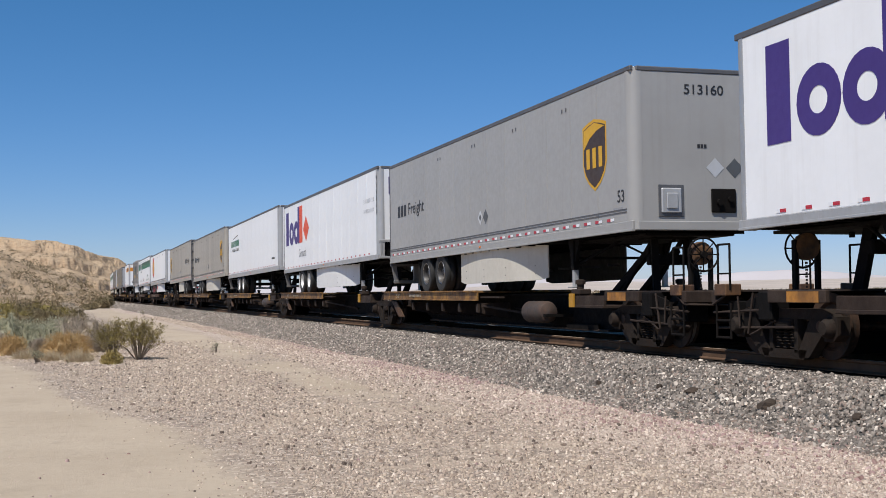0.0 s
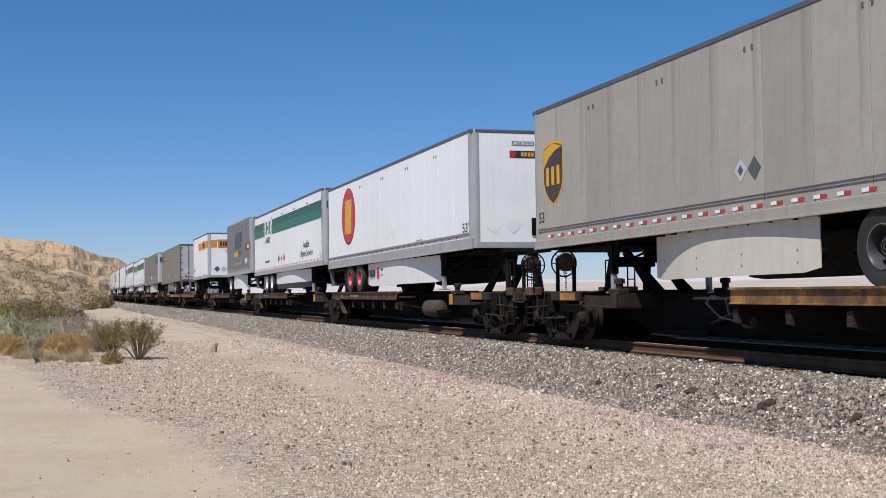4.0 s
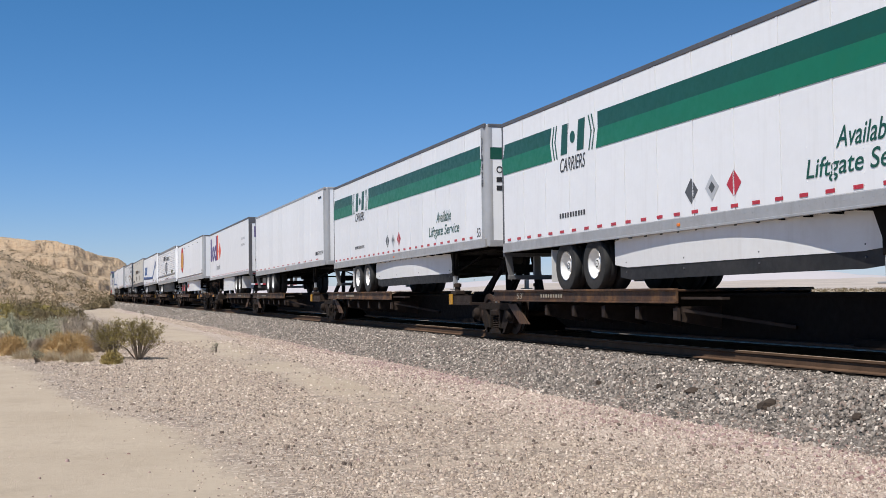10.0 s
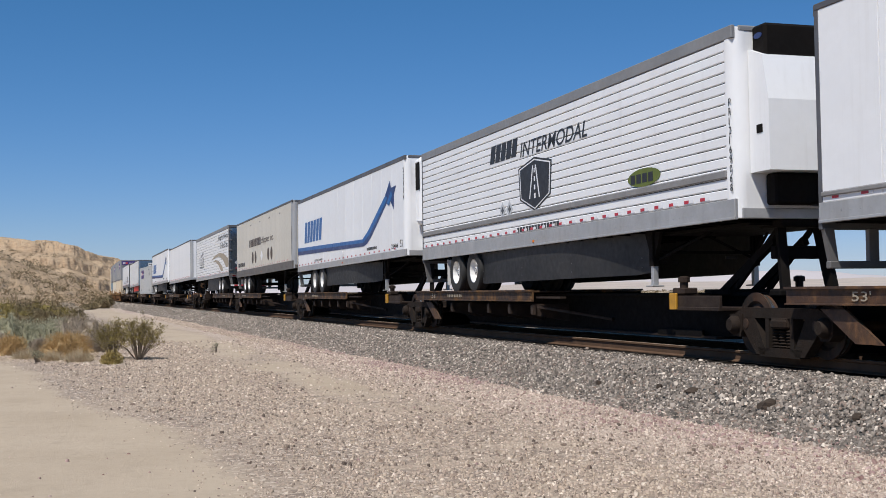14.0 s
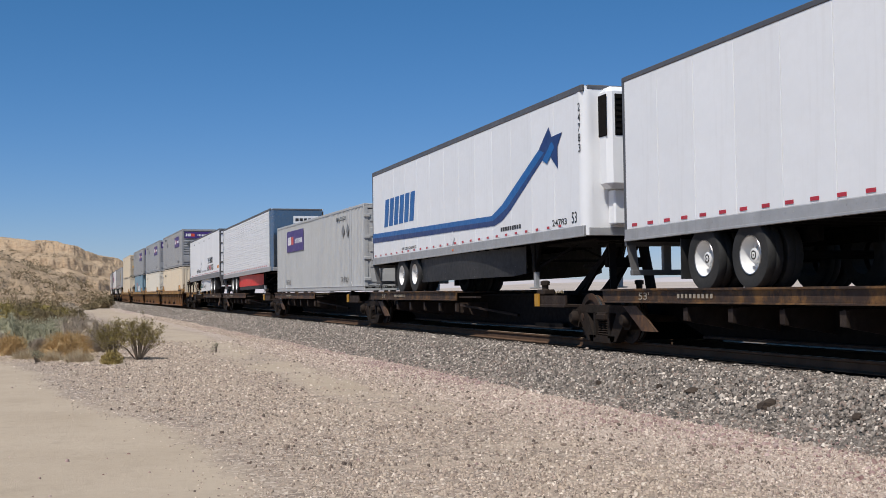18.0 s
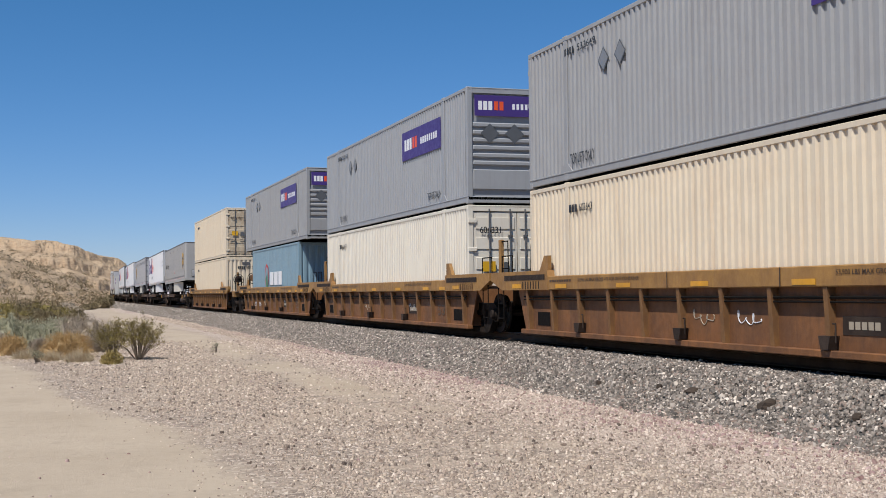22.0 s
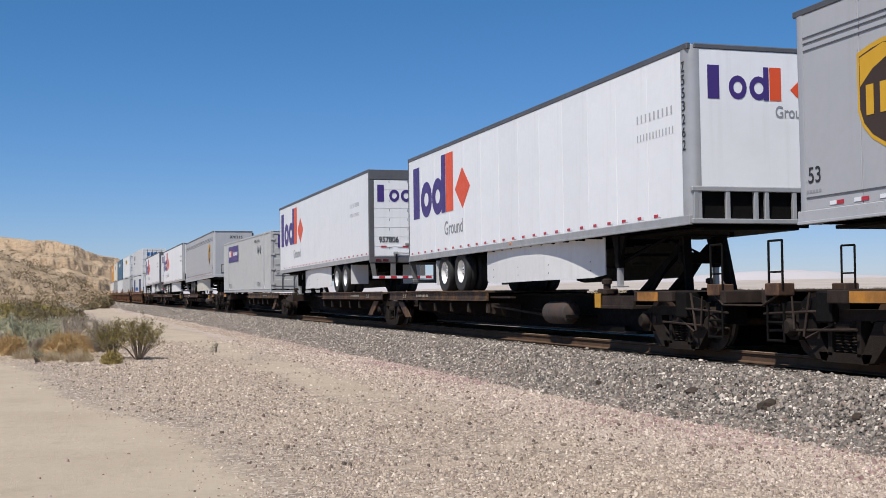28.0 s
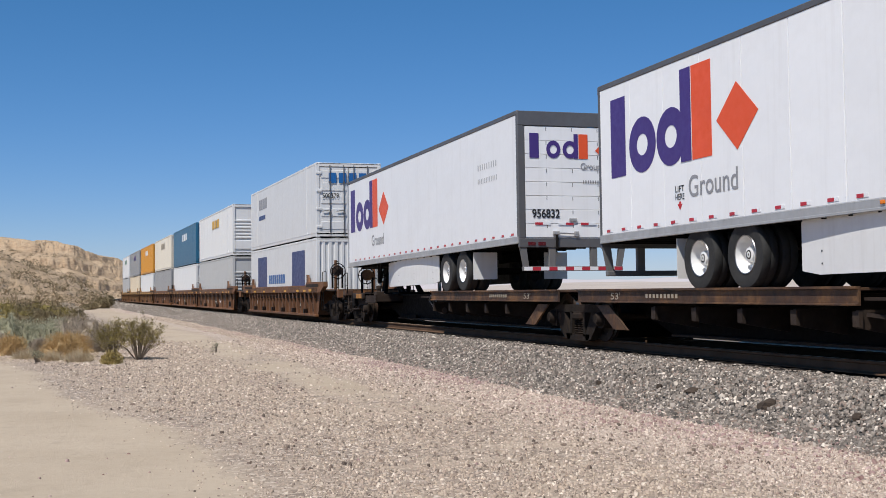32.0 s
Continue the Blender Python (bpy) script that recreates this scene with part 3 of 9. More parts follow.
            if (sd < 0) != turned:
                part("valve_box", lambda: Shape().box(L + 0.55, L + 0.95, sd * 1.02 - 0.15, sd * 1.02 + 0.15, 0.35, 0.68, 0.04), BLACK, car, key=(key, sd))
        part("end_sill", lambda: Shape().box(L + 1.6, L + 1.74, -1.25, 1.25, 0.74, 0.94, 0.015).box(L - 1.3, L + 1.7, -1.0, 1.0, 0.92, 0.945), RUSTY, car, "rust-brown end sill and walkway", key=key)
        for sd in (-1, 1):
            part("end_block", lambda: Shape().box(L + 1.25, L + 1.6, min(sd * 1.28, sd * 1.0), max(sd * 1.28, sd * 1.0), 0.86, 1.04, 0.015), DECK_RUST, car, "worn rust-brown end block", key=(key, sd))
        part("coupler", lambda: Shape().box(L + 1.7, L + 2.25, -0.12, 0.12, 0.66, 0.84, 0.03).box(L + 2.15, L + 2.5, -0.2, 0.18, 0.62, 0.9, 0.06), TRUCK, car, key=key)
        part("air_hose", lambda: Shape().rod((L + 1.75, 0.45, 0.75), (L + 2.05, 0.4, 0.42), 0.025).rod((L + 2.05, 0.4, 0.42), (L + 2.4, 0.3, 0.4), 0.025), BLACK, car, key=key)
        if brake:
            brake_wheel(car, L + wheel_at, -0.55 if not turned else 0.55, 1.55)
    own = [L if turned else 0.0] + ([0.0 if turned else L] if lead else [])
    for x in own:
        truck(car, x, turned)
    if turned:
        origin = s_front
    else:
        origin = s_rear
    return ride(car, origin, 0.0, 0.0, turned)


def well_car(s_front, s_rear, front_truck=True, rear_truck=True, top=WELL_YELLOW, wall=WELL_BROWN, front_end=False, rear_end=False, well=16.5, ribs=13, mid=None):
    """A well between two trucks; x = 0 at the middle of the well, forward positive."""
    L = s_rear - s_front
    m = (s_rear + s_front) / 2 if mid is None else mid
    xf, xr = m - s_front, m - s_rear
    h = well / 2
    car = thing("well_car", "articulated container well car, rust-streaked ochre sides with ribs", "railway car", "well cars of the train")
    for sd in (-1, 1):
        a, b = min(sd * 1.34, sd * 1.42), max(sd * 1.34, sd * 1.42)
        wal = part("side_wall", lambda: Shape().slab([(-h - 0.55, 0.98), (h + 0.55, 0.98), (h + 0.1, 0.08), (-h - 0.1, 0.08)], min(sd * 1.31, sd * 1.28), max(sd * 1.31, sd * 1.28)), wall, car, "rust-streaked well side sheet", key=(well, sd))
        if sd < 0:
            wal_near = wal
        part("top_chord", lambda: Shape().box(-h + 1.5, h - 1.5, min(sd * 1.46, sd * 1.32), max(sd * 1.46, sd * 1.32), 0.98, 1.26, 0.015), top, car, "faded ochre top chord", key=(well, sd))
        for e in (-1, 1):
            part("end_chord", lambda: Shape().slab([(e * (h - 1.5), 0.98), (e * (h - 1.5), 1.26), (e * (h - 1.45), 1.38), (e * (h + 1.9), 1.38), (e * (h + 1.9), 1.2), (e * (h + 1.2), 0.98)], min(sd * 1.47, sd * 1.31), max(sd * 1.47, sd * 1.31)), top, car, key=(well, sd, e))
            part("guide_post", lambda: Shape().slab([(e * (h - 1.45), 1.38), (e * (h - 1.45), 1.68), (e * (h - 1.25), 1.68), (e * (h - 1.0), 1.38)], min(sd * 1.44, sd * 1.36), max(sd * 1.44, sd * 1.36)), top, car, key=(well, sd, e))
        part("bottom_chord", lambda: Shape().box(-h - 0.15, h + 0.15, min(sd * 1.42, sd * 1.28), max(sd * 1.42, sd * 1.28), 0.05, 0.15, 0.012), wall, car, key=(well, sd))
        for i in range(ribs):
            rx = -h + 0.25 + (well - 0.5) * i / (ribs - 1)
            part("rib", lambda: Shape().slab([(sd * 1.3, 0.98), (sd * 1.44, 0.98), (sd * 1.39, 0.15), (sd * 1.3, 0.15)], -0.05, 0.05, "x"), WELL_RIB if top is WELL_YELLOW else top, wal, key=(sd,), at=Matrix.Translation((rx, 0, 0)))
        part("air_pipe", lambda: Shape().rod((-h, sd * 1.39, 0.84), (h, sd * 1.39, 0.84), 0.02).rod((-h, sd * 1.39, 0.78), (h, sd * 1.39, 0.78), 0.014), BLACK, wal, key=(well, sd))
    part("well_floor", lambda: Shape().box(-h, h, -1.3, 1.3, 0.1, 0.16), UNDER, car, key=well)
    k = Marks(car, well, False, half=1.462)
    rw = random.Random(round(s_front))
    for u in (1.9, 4.7, 7.4, 10.2, 13.0, well - 2.0):
        k.rect("reflector", u, u + 0.55, 1.01, 1.09, REFLECT, 1, 0, "yellow reflector strip")
    k.letters("53,900 LBS MAX GROSS WT FOR 20 FT CONTAINER", 3.0, 5.6, 1.125, 1.2, BROWN_INK)
    k.letters("53,900 LBS MAX GROSS WT FOR 20 FT CONTAINER", 11.2, 13.8, 1.125, 1.2, BROWN_INK)
    for u in (6.6, 9.9):
        k.rect("chord_seam", u, u + 0.025, 0.985, 1.255, BROWN_INK, 1)
    k.bars("print_bar", 1.6, 2.7, 1.14, 1.18, 9, BROWN_INK)
    for e in (-1, 1):
        u0, u1 = sorted((well / 2 + e * (h - 1.35), well / 2 + e * (h + 1.0)))
        k.h = 1.472
        # flat dark strip paints the shade of a recess that is not modelled
        k.rect("end_recess", u0, u1, 1.19, 1.3, RUSTY, 1, 0, "flat dark strip painted as the shaded recess under the end step")
        k.rect("reflector", u0 + 0.5, u0 + 1.0, 1.02, 1.11, REFLECT, 1, 0, "yellow reflector strip")
        k.bars("print_bar", u0 + 1.1, u1 - 0.2, 1.0, 1.16, 7, RUSTY, gap=0.7)
    k.h = 1.313
    step = (well - 0.5) / (ribs - 1)
    k.letters("53", well - 0.25 - step * 1.75, well - 0.25 - step * 1.3, 0.35, 0.62, BROWN_INK)
    k.rect("number_patch", well - 0.25 - step * 3.85, well - 0.25 - step * 3.15, 0.36, 0.6, RUSTY, 1, 0, "dark painted number patch")
    k.bars("number_bar", well - 0.25 - step * 3.75, well - 0.25 - step * 3.25, 0.43, 0.53, 5, TAN_INK, 2)
    for i in (0, ribs - 2):
        k.rect("grab_pocket", 0.25 + step * (i + 0.25), 0.25 + step * (i + 0.75), 0.24, 0.52, BLACK, 1, 0, "dark rectangular patch on the well side")
    for i in range(2, ribs - 2, 3):
        u = 0.25 + step * i - well / 2
        part("lift_cup", Shape().slab([(u - 0.13, 0.34), (u + 0.13, 0.34), (u + 0.08, 0.16), (u - 0.08, 0.16)], -1.47, -1.32).rod((u + 0.16, -1.4, 0.5), (u + 0.16, -1.4, 0.25), 0.012).rod((u + 0.1, -1.4, 0.5), (u + 0.16, -1.4, 0.5), 0.012), RUSTY, wal_near, "dark steel lifting cup")
    # sprayed scrawls
    for i in range(2):
        j = rw.randrange(2, ribs - 3)
        u, s = 0.25 + step * (j + 0.2) - well / 2, Shape()
        for q in range(34):
            a = q * 0.62
            p1 = (u + 0.018 * q * step / 1.2 + 0.06 * math.cos(a), -1.316, 0.55 + (0.06 + 0.05 * math.sin(q * 0.37 + i)) * math.sin(a) - 0.002 * q)
            if q:
                s.rod(p0, p1, 0.008, 4)
            p0 = p1
        part("scrawl", s, (INK_WHITE, TAN_INK)[i], car, "sprayed paint scrawl")
    for e, xt in ((1, xf), (-1, xr)):
        far = xt + e * (1.75 if (front_end if e > 0 else rear_end) else -0.4)
        x0, x1 = sorted((e * h, far))
        part("end_platform", Shape().box(x0, x1, -1.3, 1.3, 1.02, 1.08, 0.01).box(x0, x1, -0.4, 0.4, 0.6, 1.02, 0.03), RUSTY, car, "rust-brown end platform")
        part("bulkhead", Shape().box(e * h - 0.04, e * h + 0.04, -1.3, 1.3, 0.12, 1.1, 0.01), wall, car)
        for sd in (-1, 1):
            post = part("end_post", Shape().box(e * (h + 0.75) - 0.06, e * (h + 0.75) + 0.06, sd * 0.75 - 0.05, sd * 0.75 + 0.05, 1.06, 2.2, 0.012), top, car, "ochre steel end post")
            part("hand_rail", Shape().rod((e * (h + 0.8), sd * 0.75, 2.15), (e * (h + 1.2), sd * 0.75, 2.15), 0.014).rod((e * (h + 1.2), sd * 0.75, 2.15), (e * (h + 1.25), sd * 0.75, 1.06), 0.014).rod((e * (h + 0.8), sd * 0.75, 1.5), (e * (h + 1.22), sd * 0.75, 1.5), 0.014), BLACK, post)
            part("hand_rail", Shape().rod((e * (h + 0.95), sd * 1.3, 1.38), (e * (h + 0.95), sd * 1.3, 1.75), 0.014).rod((e * (h + 1.6), sd * 1.3, 1.38), (e * (h + 1.6), sd * 1.3, 1.75), 0.014).rod((e * (h + 0.95), sd * 1.3, 1.75), (e * (h + 1.6), sd * 1.3, 1.75), 0.014), BLACK, car)
            part("side_step", Shape().rod((e * (h + 1.25), sd * 1.4, 0.35), (e * (h + 1.6), sd * 1.4, 0.35), 0.016).rod((e * (h + 1.25), sd * 1.4, 0.68), (e * (h + 1.6), sd * 1.4, 0.68), 0.016).rod((e * (h + 1.25), sd * 1.4, 0.3), (e * (h + 1.25), sd * 1.4, 1.2), 0.014).rod((e * (h + 1.6), sd * 1.4, 0.3), (e * (h + 1.6), sd * 1.4, 1.2), 0.014), BLACK, car)
        if front_end if e > 0 else rear_end:
            part("end_sill", Shape().box(min(far, far - e * 0.22), max(far, far - e * 0.22), -1.35, 1.35, 0.78, 1.08, 0.015), top, car)
            part("coupler", Shape().box(min(far, far + e * 0.5), max(far, far + e * 0.5), -0.13, 0.13, 0.66, 0.86, 0.03).box(min(far + e * 0.45, far + e * 0.75), max(far + e * 0.45, far + e * 0.75), -0.2, 0.18, 0.62, 0.9, 0.05), TRUCK, car)
            brake_wheel(car, e * (h + 1.15), -0.75, 1.78, -e)
            ladder(car, far - e * 0.3, -1.33, 0.2, 1.05)
    for x, yes in ((xf, front_truck), (xr, rear_truck)):
        if yes:
            truck(car, x)
    return ride(car, m)


# ---- writing and marks ----
TEXT = {}


def text_mesh(body, material, bold=0.008):
    k = (body, material.name, bold)
    if k not in TEXT:
        cu = bpy.data.curves.new("text", "FONT")
        cu.body, cu.size, cu.extrude, cu.offset = body, 1.0, 0.0, bold
        ob = bpy.data.objects.new("text", cu)
        scene.collection.objects.link(ob)
        bpy.context.view_layer.update()
        me = bpy.data.meshes.new_from_object(ob.evaluated_get(bpy.context.evaluated_depsgraph_get()))
        bpy.data.objects.remove(ob)
        bpy.data.curves.remove(cu)
        co = np.empty(len(me.vertices) * 3, np.float32)
        me.vertices.foreach_get("co", co)
        co = co.reshape(-1, 3)
        lo, hi = co.min(0), co.max(0)
        co[:, :2] = (co[:, :2] - lo[:2]) / (hi[:2] - lo[:2])
        me.vertices.foreach_set("co", co.ravel())
        me.materials.clear()
        me.materials.append(material)
        TEXT[k] = me
    return TEXT[k]


class Marks:
    """Print and plates on a box of length L: u runs along the side seen from the track's near side, w across its leading end."""

    def __init__(self, owner, L, turned, half=1.295, ends=None):
        self.o, self.L, self.m, self.h = owner, L, (FLIP if turned else Matrix()), half

    def side(self, name, outline, material, lift=1, label=""):
        y = -self.h - 0.003 * lift
        return part(name, Shape().slab([(u - self.L / 2, z) for u, z in outline], y - 0.003, y).turn(self.m), material, self.o, label)

    def front(self, name, outline, material, lift=1, label="", out=0.0):
        x = self.L / 2 + 0.003 * lift + out
        return part(name, Shape().slab(outline, x, x + 0.003, "x").turn(self.m), material, self.o, label)

    def rect(self, name, u0, u1, z0, z1, material, lift=1, lean=0.0, label=""):
        return self.side(name, [(u0, z0), (u1, z0), (u1 + lean, z1), (u0 + lean, z1)], material, lift, label)

    def bars(self, name, u0, u1, z0, z1, n, material, lift=1, lean=0.0, gap=0.25, label=""):
        """A row of plain bars for a name or for writing that cannot be read."""
        w = (u1 - u0) / n
        s = Shape()
        y = -self.h - 0.003 * lift
        for i in range(n):
            a, b = u0 + w * i - self.L / 2, u0 + w * (i + 1 - gap) - self.L / 2
            s.slab([(a, z0), (b, z0), (b + lean, z1), (a + lean, z1)], y - 0.003, y)
        return tagged(part(name, s.turn(self.m), material, self.o, label), label, kind="stuff" if n > 1 else "")

    def front_bars(self, name, w0, w1, z0, z1, n, material, lift=1, gap=0.25, out=0.0, label=""):
        w = (w1 - w0) / n
        x = self.L / 2 + 0.003 * lift + out
        s = Shape()
        for i in range(n):
            s.slab([(w0 + w * i, z0), (w0 + w * (i + 1 - gap), z0), (w0 + w * (i + 1 - gap), z1), (w0 + w * i, z1)], x, x + 0.003, "x")
        return tagged(part(name, s.turn(self.m), material, self.o, label), label, kind="stuff" if n > 1 else "")

    def disc(self, name, u, z, ru, rz, material, lift=1, n=24, label=""):
        return self.side(name, [(u + ru * math.cos(2 * math.pi * i / n), z + rz * math.sin(2 * math.pi * i / n)) for i in range(n)], material, lift, label)

    def ring(self, name, u, z, ru, rz, wide, material, lift=1, label=""):
        y = -self.h - 0.003 * lift
        s, n = Shape(), 24
        for i in range(n):
            a, b = 2 * math.pi * i / n, 2 * math.pi * (i + 1) / n
            pts = [(u + (ru - k) * math.cos(t) - self.L / 2, z + (rz - k) * math.sin(t)) for t, k in ((a, 0), (b, 0), (b, wide), (a, wide))]
            s.slab(pts, y - 0.003, y)
        return part(name, s.turn(self.m), material, self.o, label)

    def letters(self, body, u0, u1, z0, z1, material, lift=1, lean=0.0, bold=0.008):
        m = Matrix(((u1 - u0, lean, 0, u0 - self.L / 2), (0, 0, 1, -self.h - 0.003 * lift - 0.003), (0, z1 - z0, 0, z0), (0, 0, 0, 1)))
        return self._text(body, m, material, bold)

    def front_letters(self, body, w0, w1, z0, z1, material, lift=1, out=0.0, bold=0.012):
        m = Matrix(((0, 0, 1, self.L / 2 + 0.003 * lift + 0.003 + out), (w1 - w0, 0, 0, w0), (0, z1 - z0, 0, z0), (0, 0, 0, 1)))
        return self._text(body, m, material, bold)

    def _text(self, body, m, material, bold):
        me = text_mesh(body, material, bold).copy()
        me.transform(self.m @ m)
        ob = new("lettering", me)
        ob.parent = self.o
        return ob

    def column(self, body, u, z_top, size, material, lift=1, pitch=1.25):
        for i, ch in enumerate(body):
            if ch != " ":
                z = z_top - size * pitch * (i + 1)
                self.letters(ch, u, u + size * (0.62 if ch not in "1I" else 0.2), z, z + size, material, lift)

    def placard(self, u, z, r=0.18, material=None, lift=1):
        self.side("placard", [(u - r, z), (u, z - r), (u + r, z), (u, z + r)], material or PLACARD, lift, "diamond placard plate")
        if material is None:
            self.side("placard_print", [(u - r * 0.45, z), (u, z - r * 0.45), (u + r * 0.45, z), (u, z + r * 0.45)], PLACARD_DARK, lift + 1)

    def front_placard(self, w, z, r=0.17, material=None, out=0.0):
        self.front("placard", [(w - r, z), (w, z - r), (w + r, z), (w, z + r)], material or PLACARD, 1, "diamond placard plate", out)
# ---- trailers: z = 0 at the tyres, x forward to the nose ----
Z0, Z1 = 0.87, 3.80


def tyre_shape():
    return Shape().ring([(0.29, -0.12), (0.42, -0.14), (0.49, -0.13), (0.515, -0.10), (0.515, -0.02), (0.505, 0.0), (0.515, 0.02), (0.515, 0.10), (0.49, 0.13), (0.42, 0.14), (0.29, 0.12)], "y", n=32, closed=True)


def rim_shape(sd):
    s = Shape().ring([(0.295, 0.115 * sd), (0.28, 0.125 * sd), (0.262, 0.1 * sd), (0.25, 0.0), (0.235, -0.06 * sd), (0.14, -0.085 * sd), (0.115, -0.03 * sd), (0.105, 0.06 * sd), (0.02, 0.075 * sd), (0.02, -0.1 * sd), (0.295, -0.1 * sd)], "y", n=28, closed=True)
    for i in range(8):
        a = 2 * math.pi * i / 8
        s.ring([(0.016, -0.09 * sd), (0.016, -0.04 * sd)], "y", (0.175 * math.cos(a), 0, 0.175 * math.sin(a)), 6)
    return s


def road_wheel(parent, x, sd, rim, low, outer):
    at = Matrix.Translation((x, sd * 1.13, 0.515 - low))
    ty = part("tyre", tyre_shape, RUBBER, parent, key="t", smooth=True, at=at)
    if outer:
        part("rim", lambda: rim_shape(sd), rim, ty, key=sd, smooth=True)
        part("rim_lip", lambda: Shape().ring([(0.3, 0.118 * sd), (0.29, 0.132 * sd), (0.278, 0.128 * sd), (0.28, 0.11 * sd)], "y", n=28, closed=True), WHEEL_STEEL, ty, "bright bare rim edge", key=sd, smooth=True)
    part("inner_tyre", tyre_shape, RUBBER, parent, key="t", smooth=True, at=Matrix.Translation((x, sd * 0.80, 0.515 - low)))


def skirt_y(x, u0, u1):
    """How far out the bowed skirt stands at x: fullest behind its middle, drawn in at the front."""
    f = (x - u0) / (u1 - u0)
    return 1.215 - 0.06 * max(0, 0.35 - f) ** 1.5 / 0.2 - 0.30 * max(0, f - 0.5) ** 2 / 0.25


def skirt_shape(u0, u1, z0, sd):
    s, n, v, f = Shape(), 14, [], []
    for i in range(n + 1):
        x = u0 + (u1 - u0) * i / n
        y = skirt_y(x, u0, u1)
        zb = z0 + 0.06 * max(0, 1 - (x - u0) / 0.3) + 0.05 * max(0, 1 - (u1 - x) / 0.3)
        v += [(x, sd * (y + 0.01), zb), (x, sd * (y - 0.01), zb), (x, sd * (y + 0.01), Z0), (x, sd * (y - 0.01), Z0)]
    for k in range(0, 4 * n, 4):
        f += [(k, k + 4, k + 6, k + 2), (k + 1, k + 3, k + 7, k + 5), (k, k + 1, k + 5, k + 4), (k + 2, k + 6, k + 7, k + 3)]
    f += [(0, 2, 3, 1), (4 * n, 4 * n + 1, 4 * n + 3, 4 * n + 2)]
    return s.add(v, f if sd < 0 else [q[::-1] for q in f])


def trailer(label, L=16.4, turned=False, body=WHITE, front=None, rails=ALU, top=None, side="plate", skirt=None, skirt_at=(6.3, 12.4), skirt_z=0.1,
            rim=RIM, bogie=4.7, axles=2, tape="pairs", reefer=False, pitch=1.22, nose_frame=False, post=ALU, gear_at=None, door=None, group="semi-trailers on the train", top_h=0.09, rail_z=0.2, rollup=False, flap=None, vents=True, skirt_lip=None, grille=True, rub=None, connector=True, ribs=15, rib_gap=0.007):
    t = thing("semi_trailer", label, "semi-trailer", group)
    a, b, w = -L / 2, L / 2, 1.295
    top = top or rails
    front = front or body
    k = (round(L, 1),)
    low = (0.14 if turned else 0.07) if axles == 2 else 0.14
    # side panels
    for sd in (-1, 1):
        y0, y1 = sorted((sd * (w - 0.03), sd * w))
        if side == "ribs":
            n = ribs
            hz = (Z1 - top_h - Z0 - rail_z) / n
            if (sd > 0) != turned:
                part("side_wall", lambda: Shape().box(a + 0.08, b - 0.22, y0, y1, Z0 + rail_z, Z1 - top_h), body, t, key=(k, sd, top_h, rail_z))
                continue
            # dark backing paints the shade in the grooves between ribs
            part("groove_backing", lambda: Shape().box(a + 0.08, b - 0.24, min(sd * (w - 0.05), sd * (w - 0.034)), max(sd * (w - 0.05), sd * (w - 0.034)), Z0 + rail_z, Z1 - top_h), DARK_RAIL, t, key=(k, sd, top_h, rail_z))
            for i in range(n):
                z = Z0 + rail_z + hz * i
                part("side_panel", lambda: Shape().slab([(y0 if sd > 0 else y1, z + rib_gap), (sd * (w - 2.5 * rib_gap), z + rib_gap), (sd * w, z + 3 * rib_gap), (sd * w, z + hz - 3 * rib_gap), (sd * (w - 2.5 * rib_gap), z + hz - rib_gap), (y0 if sd > 0 else y1, z + hz - rib_gap)], a + 0.06, b - 0.22, "x"), body, t, key=(k, sd, i, top_h, rail_z, n))
        else:
            n = round((L - 0.3) / pitch)
            pw = (L - 0.3) / n
            if (sd > 0) != turned:
                part("side_wall", lambda: Shape().box(a + 0.08, b - 0.22, y0, y1, Z0 + rail_z, Z1 - top_h), body, t, key=(k, sd, top_h, rail_z))
                continue
            for i in range(n):
                s_ = lambda: Shape().box(0.006, pw - 0.006, y0, y1, Z0 + rail_z, Z1 - top_h, 0.004)
                def with_post():
                    q = s_()
                    for px in ((0.05, pw / 2, pw - 0.05) if side == "sheet" else (0.03, pw - 0.03)):
                        for j in range(17):
                            zz = Z0 + rail_z + 0.08 + j * (Z1 - top_h - Z0 - rail_z - 0.16) / 16
                            yy = sd * w
                            q.box(px - 0.008, px + 0.008, min(yy, yy + sd * 0.004), max(yy, yy + sd * 0.004), zz - 0.008, zz + 0.008)
                    if side == "sheet":
                        q.box(pw - 0.045, pw - 0.005, min(sd * w, sd * (w + 0.006)), max(sd * w, sd * (w + 0.006)), Z0 + rail_z, Z1 - top_h)
                    return q
                part("side_panel", with_post, body, t, key=(k, sd, side, pitch, top_h, rail_z), at=Matrix.Translation((a + 0.08 + pw * i, 0, 0)))
        part("top_rail", lambda: Shape().box(a, b - 0.02, min(sd * (w + 0.012), sd * (w - 0.06)), max(sd * (w + 0.012), sd * (w - 0.06)), Z1 - top_h, Z1, 0.012), top, t, key=(k, sd, top_h))
        part("bottom_rail", lambda: bottom_rail(a, b, sd, w, rail_z), rails, t, "riveted aluminium bottom rail", key=(k, sd, rail_z))
        part("corner_post", lambda: Shape().slab([(b - 0.24, sd * (w - 0.05)), (b - 0.24, sd * (w + 0.006)), (b - 0.12, sd * (w + 0.006)), (b - 0.03, sd * (w - 0.05)), (b + 0.004, sd * (w - 0.13)), (b + 0.004, sd * (w - 0.2)), (b - 0.1, sd * (w - 0.2))], Z0 + 0.01, Z1 - 0.03, "z"), post, t, "rounded aluminium corner post", key=(k, sd), smooth=True)
